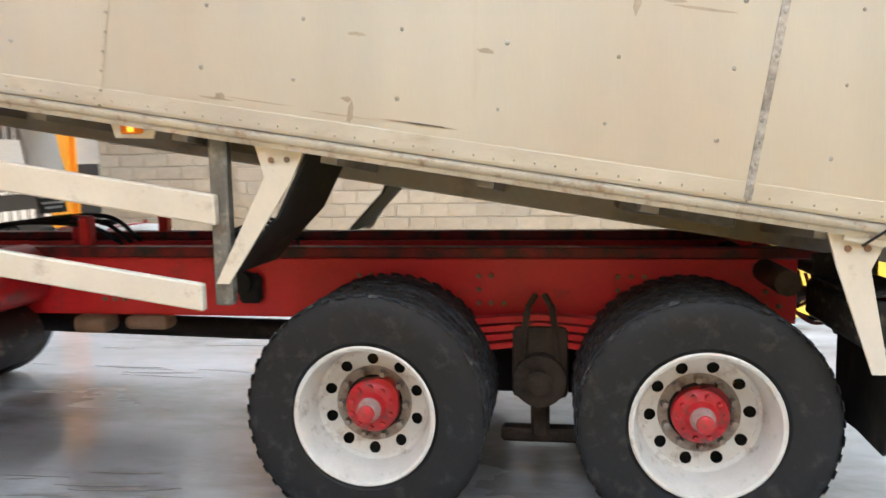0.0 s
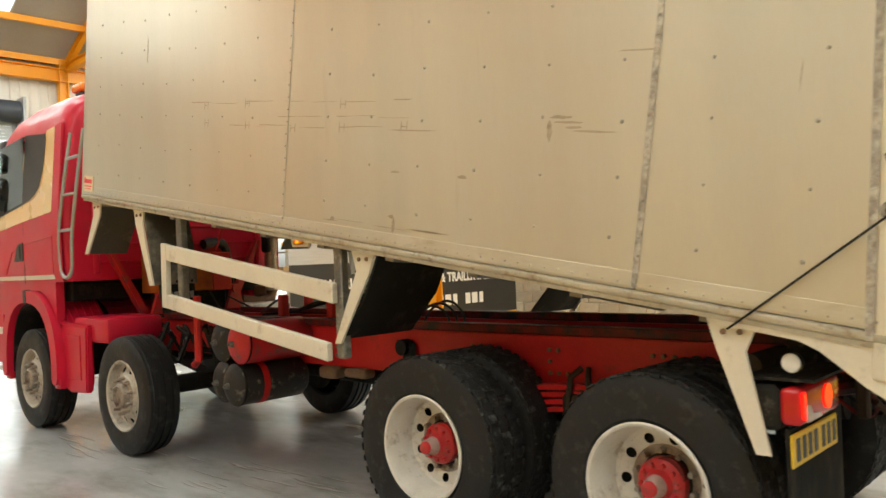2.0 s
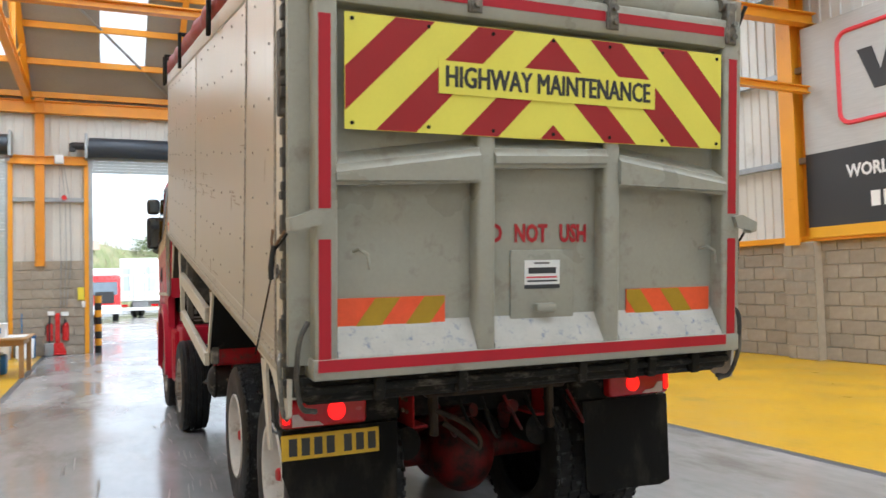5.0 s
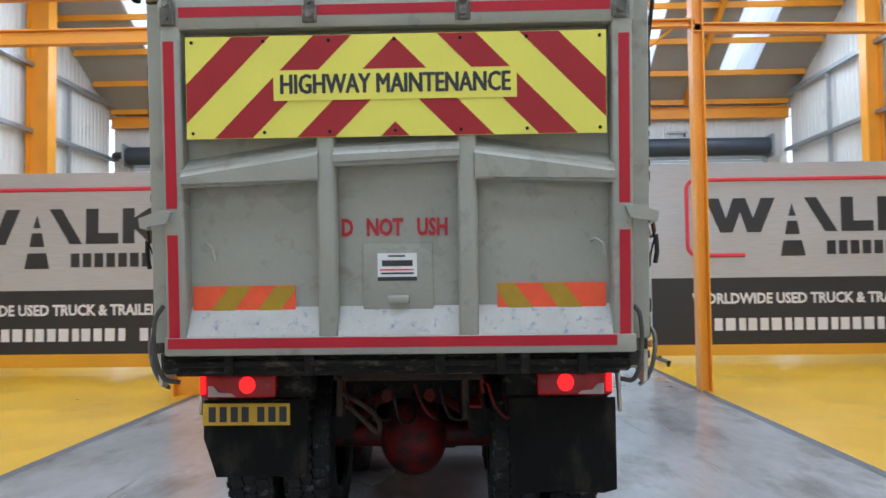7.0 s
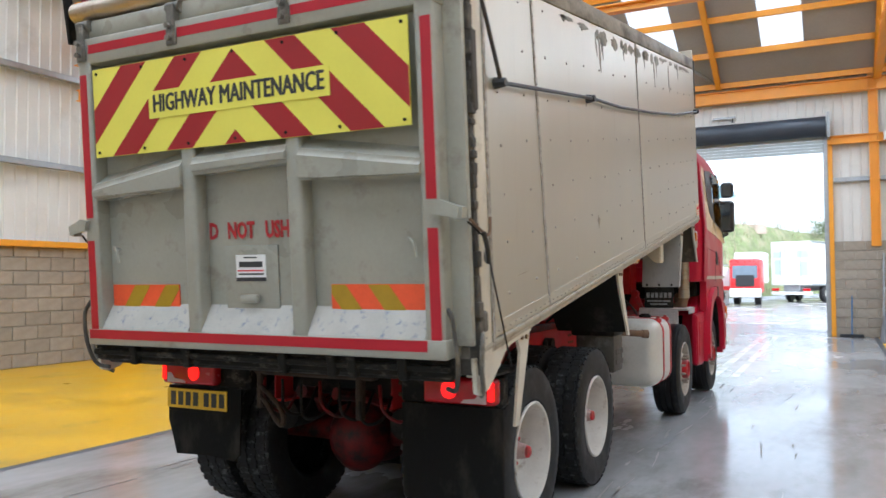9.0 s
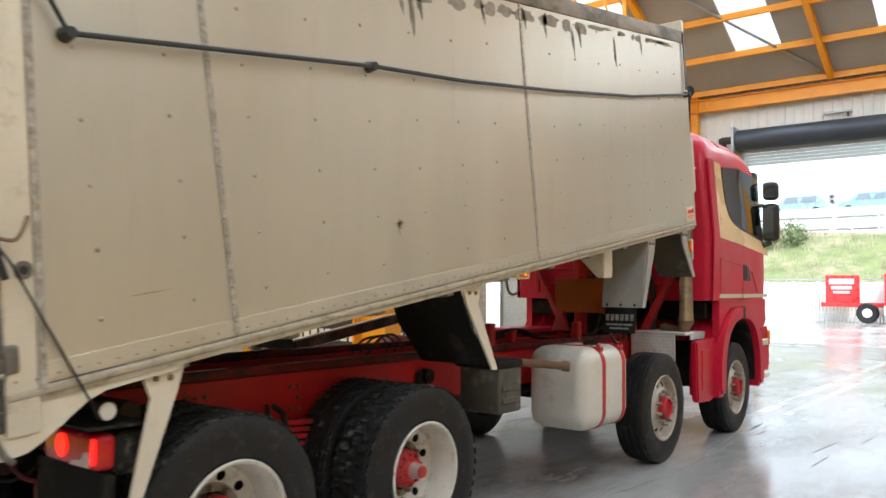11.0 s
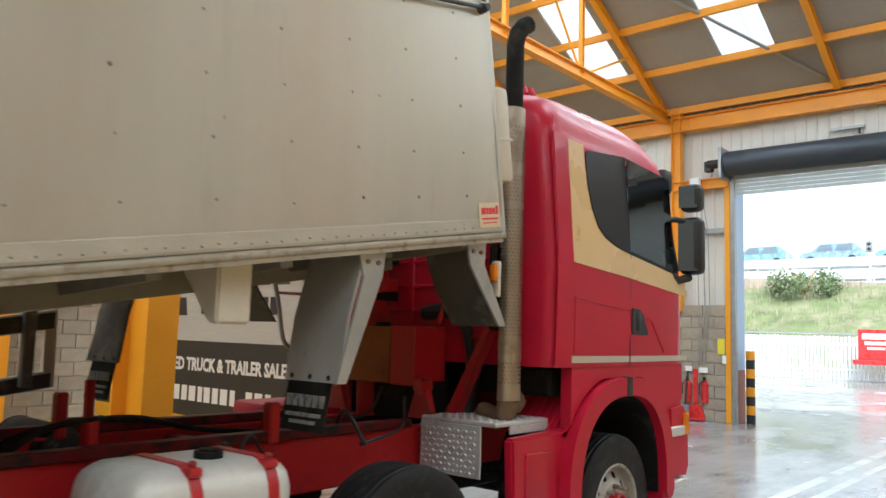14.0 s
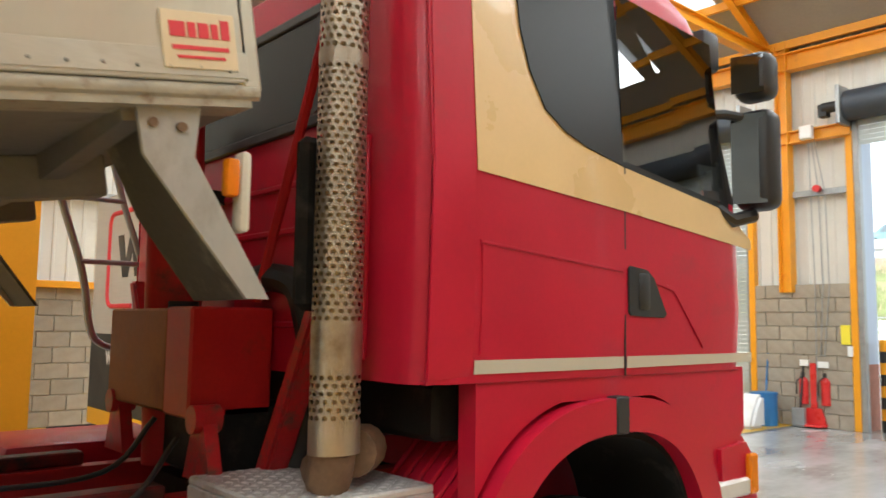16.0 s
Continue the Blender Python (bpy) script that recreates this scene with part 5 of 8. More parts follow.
    add_prism(bm, [(1.14, 1.545), (1.14, 1.81), (0.86, 1.81), (0.88, 1.73), (1.08, 1.545)], "x", -2.335, -2.17)
    bmesh.ops.bevel(bm, geom=bm.edges[:], offset=0.01, segments=2, affect="EDGES")
    lp("side_tool_guard", bm, "off_white", "off-white folded plate below the body")

bm = B()
add_box(bm, (-3.775, 1.185, 1.81), (-3.745, 1.225, 1.90), 0.01, 2)
lp("side_marker", bm, "amber", "lit amber marker lamp behind the front guard")
bm = B()
add_box(bm, (-3.80, 1.17, 1.73), (-3.775, 1.225, 1.92), 0.012, 2)
lp("marker_bracket", bm, "off_white", "off-white bracket")
# side rails below the body on one side
bm = B()
add_prism(bm, [(-2.55, 1.605), (-0.54, 1.31), (-0.54, 1.2), (-2.55, 1.495)], "y", -1.235, -1.19)
bmesh.ops.bevel(bm, geom=bm.edges[:], offset=0.006, segments=1, affect="EDGES")
rail = lp("side_rail", bm, "off_white", "off-white side guard rail sloping with the body")
bm = B()
add_prism(bm, [(-2.55, 1.26), (-0.605, 0.985), (-0.605, 0.885), (-2.55, 1.16)], "y", -1.235, -1.19)
bmesh.ops.bevel(bm, geom=bm.edges[:], offset=0.006, segments=1, affect="EDGES")
lp("side_rail", bm, "off_white", "off-white side guard rail sloping with the body")
bm = B()
add_prism(bm, [(-2.56, 1.61), (-2.49, 1.6), (-2.50, 1.155), (-2.57, 1.165)], "y", -1.24, -1.2)
lp("rail_end", bm, "off_white")
for x, z0, z1 in ((-0.54, 0.9, 1.53), (-2.38, 1.17, 1.8)):
    bm = B()
    add_box(bm, (x - 0.035, -1.19, z0), (x + 0.035, -1.13, z1), 0.008)
    lp("rail_post", bm, "hinge", "brown-grey perforated post behind the rails")

# thin dark brown plates on the inner faces of the rails
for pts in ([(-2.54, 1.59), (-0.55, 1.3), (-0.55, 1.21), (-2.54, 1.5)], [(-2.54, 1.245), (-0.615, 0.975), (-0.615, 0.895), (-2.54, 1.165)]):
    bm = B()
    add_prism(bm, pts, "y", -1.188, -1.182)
    lp("rail_back", bm, "guard_in", "dark inner face of the rail", rail)

# chassis
for y in (-0.42, 0.42):
    bm = B()
    s = 1 if y > 0 else -1
    add_box(bm, (-5.5, y - 0.006, 0.72), (1.68, y + 0.006, 0.985), 0.002)
    for z in (0.72, 0.985):
        add_box(bm, (-5.5, min(y, y - s * 0.08), z - 0.006), (1.68, max(y, y - s * 0.08), z + 0.006))
    fr = lp("chassis_rail", bm, "red_frame", "red painted chassis rail, scuffed and dusty")
    bm = B()
    random.seed(11)
    for cx in (-0.25, 0.35, 0.95, -1.5, 1.5):
        for i in range(3):
            for j in range(3):
                if random.random() < 0.8:
                    c = Vector((cx + i * 0.055, y + s * 0.006, 0.79 + j * 0.06))
                    add_cyl(bm, c, c + Vector((0, s * 0.014, 0)), 0.012, 0.011, 6)
    lp("bolts", bm, "rust", "", fr, kind="stuff")
    # the rail's dark red includes the shade between chassis and body
    bm = B()
    add_box(bm, (-3.9, y - 0.045, 0.992), (1.85, y + 0.045, 1.04), 0.006)
    lp("subframe_rail", bm, "shaded_oily_red", "oily red rail on top of the chassis, shade in its colour", fr)
for x in (-4.4, -2.9, -1.4, -0.3, 0.62, 1.5):
    bm = B()
    add_box(bm, (x - 0.05, -0.4, 0.75), (x + 0.05, 0.4, 0.95), 0.01)
    # the rearmost member is coloured dark for the deep shade under the tail
    lp("cross_member", bm, "red_frame" if x < 1 else "grime", "red chassis cross member" if x < 1 else "rear cross member, underbody shade in its dark colour")
for x, y, h in ((-1.6, 0.42, 0.2), (-2.1, 0.3, 0.14), (-2.25, -0.36, 0.2), (-1.62, -0.36, 0.18), (-2.95, 0.45, 0.18)):
    bm = B()
    add_box(bm, (x - 0.03, y - 0.04, 0.98), (x + 0.03, y + 0.04, 1.0 + h), 0.012)
    lp("stay", bm, "red_frame", "red upright stay on the chassis")
# hoses on top of the chassis
random.seed(3)
for k in range(3):
    bm = B()
    y = -0.15 + 0.08 * k
    add_tube(bm, slack([(-0.62, y, 1.0), (-0.66, y + 0.02, 1.06), (-0.74, y + 0.03, 1.10 + 0.01 * k), (-0.85, y + 0.04, 1.11 + 0.01 * k), (-0.96, y + 0.02, 1.07), (-1.0, y, 1.0)]), 0.009, 7)
    lp("hose", bm, "black", "black air hose looping over the chassis")
for k in range(3):
    bm = B()
    add_tube(bm, slack([(-1.7, 0.1 + 0.1 * k, 1.0), (-1.95, 0.15 + 0.1 * k, 1.09 + 0.02 * k), (-2.4, 0.1 + 0.08 * k, 1.11), (-2.8, 0.15, 1.03), (-3.3, 0.2, 0.99)]), 0.013, 8)
    lp("hose", bm, "grime", "dark thick hose over the chassis")
bm = B()
add_box(bm, (-0.35, -0.3, 0.34), (0.95, 0.3, 0.62), 0.06, 2)
lp("prop_cover", bm, "grime", "greasy dark drive casing between the rear axles")
bm = B()
add_cyl(bm, (-3.6, 0, 0.62), (0.0, 0, 0.55), 0.055, seg=12)
lp("prop_shaft", bm, "grime", "dark propeller shaft")
for y in (-0.28, 0.28):
    bm = B()
    add_box(bm, (-1.66, y * 1.5 - 0.07, 0.63), (-1.47, y * 1.5 + 0.07, 0.715), 0.03, 3)
    add_box(bm, (-1.38, y * 1.5 - 0.06, 0.65), (-1.14, y * 1.5 + 0.06, 0.715), 0.03, 3)
    lp("air_valve", bm, "rust", "brown dusty valve blocks under the chassis rail")


# wheels: each one thing of the lorry with its tyre, rim and hub
def holed(bm, r0, r1, y, n, rc, rh, back):
    """A ring plate from r0 to r1 with n round holes, dished towards y + back at its inner edge."""
    def at(r, a):
        return Vector((r * math.cos(a), y + back * (r1 - r) / (r1 - r0), r * math.sin(a)))
    half = math.pi / n
    for i in range(n):
        mid = 2 * math.pi * (i + 0.5) / n
        inner, outer = [], []
        for k in range(16):
            p = 2 * math.pi * k / 16
            c, s = math.cos(p), math.sin(p)
            inner.append(bm.verts.new(at(rc + rh * c, mid + rh * s / rc)))
            f = 1 / max(abs(c), abs(s))
            rr = rc + (c * f) * ((r1 - rc) if c > 0 else (rc - r0))
            outer.append(bm.verts.new(at(rr, mid + s * f * half)))
        for k in range(16):
            bm.faces.new((inner[k], inner[(k + 1) % 16], outer[(k + 1) % 16], outer[k]))


R, W = 0.492, 0.29


def tyre_mesh(bm, yc, lugs, blocks=None):
    h = W / 2
    prof = [(0.28, h - 0.03), (0.305, h - 0.008), (0.38, h), (0.45, h - 0.004), (0.485, h - 0.022), (R - 0.006, h - 0.045)]
    tread = [(R, h - 0.05)]
    grooves = (0.06, 0.0, -0.06) if not lugs else (0.035, -0.035)
    for g in grooves:
        tread += [(R, g + 0.011), (R - 0.014, g + 0.007), (R - 0.014, g - 0.007), (R, g - 0.011)]
    full = prof + tread + [(r, -y) for r, y in reversed(prof)]
    add_lathe(bm, [(r, y + yc) for r, y in full], 56)
    if lugs:
        for k in range(46):
            for j, yy in enumerate((-0.072, 0.0, 0.072)):
                a = 2 * math.pi * (k + 0.5 * (j % 2)) / 46
                m = Matrix.Rotation(-a, 4, "Y") @ Matrix.Translation((R - 0.001, yc + yy, 0))
                vs = [m @ Vector(p) for p in ((-0.012, -0.034, -0.022), (-0.012, 0.034, -0.022), (-0.012, 0.034, 0.022), (-0.012, -0.034, 0.022),
                                              (0.002, -0.034, -0.021), (0.002, 0.034, -0.021), (0.002, 0.034, 0.021), (0.002, -0.034, 0.021))]
                v = [blocks.verts.new(p) for p in vs]
                for q in ((4, 5, 6, 7), (0, 1, 5, 4), (1, 2, 6, 5), (2, 3, 7, 6), (3, 0, 4, 7)):
                    blocks.faces.new([v[i] for i in q])
            for side in (-1, 1):        # worn shoulder lugs
                a = 2 * math.pi * (k + 0.25 * side) / 46
                m = Matrix.Rotation(-a, 4, "Y") @ Matrix.Translation((R - 0.017, yc + side * (h - 0.036), 0)) @ Matrix.Rotation(-side * radians(42), 4, "Z")
                e = 0.0185 + 0.003 * math.sin(k * 2.7)
                v = [blocks.verts.new(m @ Vector(p)) for p in ((-0.01, -0.026, -e), (-0.01, 0.026, -e), (-0.01, 0.026, e), (-0.01, -0.026, e), (0.006, -0.024, -e * 0.9), (0.006, 0.022, -e * 0.8), (0.006, 0.022, e * 0.8), (0.006, -0.024, e * 0.9))]
                for q in ((4, 5, 6, 7), (0, 1, 5, 4), (1, 2, 6, 5), (2, 3, 7, 6), (3, 0, 4, 7)):
                    blocks.faces.new([v[i] for i in q])


def local(name, bm, mat, parent, label=""):
    ob = new(name, finish(name, bm, M[mat]))
    ob.parent = parent
    return tagged(ob, label)


def wheel(x, s, rear):
    """A wheel at the axle x on the side s; its own y axis points outwards."""
    w = new("wheel")
    w.parent = lorry
    w.matrix_basis = Matrix.Translation(-ROOT[lorry.name]) @ Matrix.Translation((station(x) - (0.03 if rear else 0.06 if s < 0 else 0), s * (1.012 if rear else 1.10 if s < 0 else 1.07), 0.945 * R - 0.003)) @ Matrix.Rotation(0 if s > 0 else math.pi, 4, "Z") @ Matrix.Rotation(radians(17 * x), 4, "Y") @ Matrix.Scale(0.945 if rear else 0.935, 4)
    tagged(w, "dual rear wheel with chunky tyres and a red hub" if rear else "front steering wheel with a dirty white rim")
    bm = B()
    lugs = B()
    tyre_mesh(bm, -W / 2, rear, lugs)
    local("tyre", bm, "tyre", w)
    if rear:
        bm = B()
        tyre_mesh(bm, -W * 1.5 - 0.04, True, lugs)
        local("inner_tyre", bm, "tyre", w)
        tagged(local("tread", lugs, "lug", w), kind="stuff")
    bm = B()
    if rear:
        add_lathe(bm, [(0.285, -0.02), (0.29, -0.008), (0.283, -0.001), (0.272, -0.006), (0.264, -0.03), (0.256, -0.06), (0.25, -0.11), (0.246, -0.15), (0.238, -0.172), (0.222, -0.182)], 48)
        bc = B()
        add_lathe(bc, [(0.163, -0.196), (0.156, -0.198), (0.1, -0.196)], 40)
        local("rim_centre", bc, "rim_dirty", w, "brown dusty wheel centre")
        holed(bm, 0.162, 0.222, -0.182, 10, 0.192, 0.024, -0.014)
    else:
        add_lathe(bm, [(0.285, -0.03), (0.296, -0.012), (0.29, -0.004), (0.275, -0.014), (0.268, -0.05), (0.262, -0.075), (0.25, -0.085)], 48)
        holed(bm, 0.17, 0.25, -0.085, 10, 0.215, 0.024, 0.045)
        add_lathe(bm, [(0.171, -0.04), (0.16, -0.03), (0.1, -0.03)], 40)
    local("rim", bm, "rim" if rear else "rim_front", w, "dirty white steel rim")
    d = -0.195 if rear else -0.03
    for k in range(10):
        bm = B()
        a = 2 * math.pi * k / 10
        rn = 0.138 if rear else 0.145
        c = Vector((rn * math.cos(a), d, rn * math.sin(a)))
        add_cyl(bm, c, c + Vector((0, 0.035 if rear else 0.05, 0)), 0.017, 0.013, 6)
        local("nut", bm, "rim_dirty", w)
    bm = B()
    if rear:
        gb = B()
        add_lathe(gb, [(0.122, -0.195), (0.12, -0.187), (0.088, -0.185)], 32)
        local("grease_ring", gb, "grime", w, "greasy dark ring round the hub")
        add_lathe(bm, [(0.112, -0.188), (0.11, -0.150), (0.1, -0.138), (0.066, -0.128), (0.047, -0.10)], 32)
        tb = B()
        add_lathe(tb, [(0.05, -0.104), (0.046, -0.085), (0.039, -0.05), (0.036, -0.047)], 24)
        local("hub_boss", tb, "boss", w, "scuffed pale boss of the hub")
        add_lathe(bm, [(0.036, -0.05), (0.034, -0.034), (0.026, -0.028), (0.0005, -0.027)], 24)
        for k in range(10):
            a = 2 * math.pi * (k + 0.5) / 10
            c = Vector((0.1, 0, 0))
            p = Vector((0.086 * math.cos(a), -0.138, 0.086 * math.sin(a)))
            add_cyl(bm, p, p + Vector((0, 0.02, 0)), 0.012, 0.01, 6)
    else:
        add_lathe(bm, [(0.105, -0.03), (0.1, 0.02), (0.085, 0.03), (0.08, 0.005), (0.0005, 0.008)], 32)
    local("hub", bm, "red_hub" if rear or s > 0 else "rim_dirty", w, "red painted hub" if rear else "hub")
    bm = B()
    add_cyl(bm, (0, -0.33, 0), (0, -0.225 if rear else -0.10, 0), 0.225, seg=24)
    local("brake_drum", bm, "grime", w)
    return w


for x, rear in ((1.25, True), (0.0, True), (-3.29, False), (-5.1, False)):
    for s in (-1, 1):
        wheel(x, s, rear)
for x, rear in ((1.25, True), (0.0, True), (-3.29, False), (-5.1, False)):
    bm = B()
    add_cyl(bm, (x, -0.95, 0.5), (x, 0.95, 0.5), 0.075, seg=12)
    if rear:
        add_cyl(bm, (x - 0.14, 0, 0.5), (x + 0.16, 0, 0.5), 0.2, 0.17, 20)
    # the rearmost axle's darker red has the underbody shade in it
    lp("axle", bm, ("shaded_oily_red" if x > 1 else "red_frame") if rear else "grime", "red axle with its round casing" if rear else "dark front axle")
for s in (-1, 1):
    for k in range(4):
        bm = B()
        z = 0.74 - 0.035 * k
        l = 0.62 - 0.07 * k
        add_prism(bm, [(0.62 - l, z - 0.05), (0.62, z), (0.62 + l, z - 0.05), (0.62 + l, z - 0.025), (0.62, z + 0.025), (0.62 - l, z - 0.025)], "y", 0.52 * s - 0.04, 0.52 * s + 0.04)
        lp("leaf_spring", bm, "red_frame", "red leaf of the rear spring")
    bm = B()
    add_box(bm, (0.5, 0.5 * s - 0.08, 0.4), (0.74, 0.5 * s + 0.08, 0.72), 0.03, 2)
    add_cyl(bm, (0.62, 0.45 * s, 0.5), (0.62, 0.66 * s, 0.5), 0.11, seg=18)
    add_cyl(bm, (0.62, 0.66 * s, 0.5), (0.62, 0.69 * s, 0.5), 0.05, seg=12)
    add_tube(bm, [(0.54, 0.6 * s, 0.58), (0.57, 0.58 * s, 0.8), (0.6, 0.52 * s, 0.84)], 0.016, 6)
    add_tube(bm, [(0.7, 0.6 * s, 0.58), (0.67, 0.58 * s, 0.8), (0.64, 0.52 * s, 0.84)], 0.016, 6)
    add_box(bm, (0.58, 0.5 * s - 0.06, 0.22), (0.66, 0.5 * s + 0.06, 0.42), 0.015)
    add_box(bm, (0.45, 0.5 * s - 0.05, 0.2), (0.8, 0.5 * s + 0.05, 0.26), 0.015)
    lp("spring_saddle", bm, "saddle", "rusty spring saddle between the rear axles")
    for x in (-3.29, -5.1):
        bm = B()
        add_prism(bm, [(x - 0.7, 0.72), (x, 0.6), (x + 0.7, 0.72), (x + 0.7, 0.69), (x, 0.55), (x - 0.7, 0.69)], "y", 0.45 * s - 0.04, 0.45 * s + 0.04)
        lp("leaf_spring", bm, "grime", "dark leaf spring of a front axle")
    bm = B()
    add_cyl(bm, (-0.75, 0.42 * s, 0.88), (-0.75, 0.5 * s, 0.88), 0.05, seg=12)
    add_box(bm, (-0.78, min(0.43 * s, 0.47 * s), 0.78), (-0.66, max(0.43 * s, 0.47 * s), 0.92), 0.02)
    lp("valve", bm, "grime", "dark fitting on the chassis rail")
# ---------------------------------------------------------------- cab
LEVELS = [  # height, rear, front, half width, front corner, rear corner
    (1.36, -4.06, -6.24, 1.205, 0.20, 0.06), (1.60, -4.06, -6.26, 1.215, 0.20, 0.06), (1.98, -4.06, -6.24, 1.215, 0.20, 0.06), (2.04, -4.06, -6.23, 1.213, 0.20, 0.06),
    (2.70, -4.06, -6.02, 1.16, 0.20, 0.07), (2.80, -4.07, -5.97, 1.14, 0.22, 0.08), (2.92, -4.10, -5.86, 1.08, 0.25, 0.12), (3.02, -4.17, -5.66, 0.98, 0.28, 0.2), (3.09, -4.32, -5.35, 0.82, 0.3, 0.25), (3.12, -4.6, -5.05, 0.5, 0.2, 0.2)]


def fx(x):
    """Station along the cab: the drawn outlines set on its true short length."""
    knots = ((-6.6, -6.45), (-6.25, -6.13), (-6.0, -5.92), (-5.43, -5.44), (-5.16, -5.175), (-4.46, -4.48), (-4.06, -4.27), (-3.0, -3.3))
    for (a, fa), (b, fb) in zip(knots, knots[1:]):
        if a <= x <= b:
            return fa + (x - a) / (b - a) * (fb - fa)
    return x


LEVELS = [(z, fx(r), fx(f), w, cf, cr + 0.05) for z, r, f, w, cf, cr in LEVELS]


def ring_points(z, xr, xf, w, rf, rr):
    pts = []
    n = 5
    # right side, rear to front
    side = [(xr - rr + (xf + rf - (xr - rr)) * t, w) for t in (0.0, 0.1, 0.22, 0.545, 0.875, 1.0)]
    front = [(xf + rf + rf * math.cos(radians(90 + 90 * k / n)), w - rf + rf * math.sin(radians(90 + 90 * k / n))) for k in range(1, n)]
    mid = [(xf, w - rf), (xf, 0.5 * w), (xf, 0.0)]
    back = [(xr - rr + rr * math.cos(radians(90 * k / n)), w - rr + rr * math.sin(radians(90 * k / n))) for k in range(n - 1, 0, -1)]
    half = [(xr, 0.0), (xr, 0.5 * w), (xr, w - rr)] + back[::-1] + side + front + mid
    return [(x, y, z) for x, y in half] + [(x, -y, z) for x, y in half[-2:0:-1]]


bm = B()
rings = [[bm.verts.new(p) for p in ring_points(*lv)] for lv in LEVELS]
n = len(rings[0])
nb = 3 + 4
side_idx = nb + 3                     # the side span of the door window
skip_side = {side_idx, n - 1 - side_idx}
front_a = nb + 6 + 4
skip_front = {k for f in range(front_a - 3, front_a + 2) for k in (f, n - 1 - f)}
for i in range(len(rings) - 1):
    for k in range(n):
        if i == 3 and (k in skip_side or k in skip_front):
            continue
        bm.faces.new((rings[i][k], rings[i][(k + 1) % n], rings[i + 1][(k + 1) % n], rings[i + 1][k]))
bm.faces.new(rings[-1])
bm.faces.new(rings[0][::-1])
cab = lp("cab", bm, "red", "glossy red lorry cab with cream panels")


def side_y(z):
    for a, b in zip(LEVELS, LEVELS[1:]):
        if a[0] <= z <= b[0]:
            f = (z - a[0]) / (b[0] - a[0])
            return a[3] + f * (b[3] - a[3])
    return LEVELS[-1][3]


def on_side(name, poly, mat, off, thick, s, label="", parent=None, bevel=0.0):
    """A flat outline in x and z laid on the cab's side."""
    bm = B()
    a = [bm.verts.new((x, s * (0.92 * side_y(z) + off), z)) for x, z in poly]
    b = [bm.verts.new((x, s * (0.92 * side_y(z) + off + thick), z)) for x, z in poly]
    m = len(poly)
    bm.faces.new(a)
    bm.faces.new(b[::-1])
    for k in range(m):
        bm.faces.new((a[k], a[(k + 1) % m], b[(k + 1) % m], b[k]))
    if bevel:
        bmesh.ops.bevel(bm, geom=list({e for v in b for e in v.link_edges if e.verts[0] in b and e.verts[1] in b}), offset=bevel, segments=3, affect="EDGES")
    bmesh.ops.triangulate(bm, faces=[f for f in bm.faces if len(f.verts) > 4])
    return part(name, bm, M[mat], parent or cab, label)


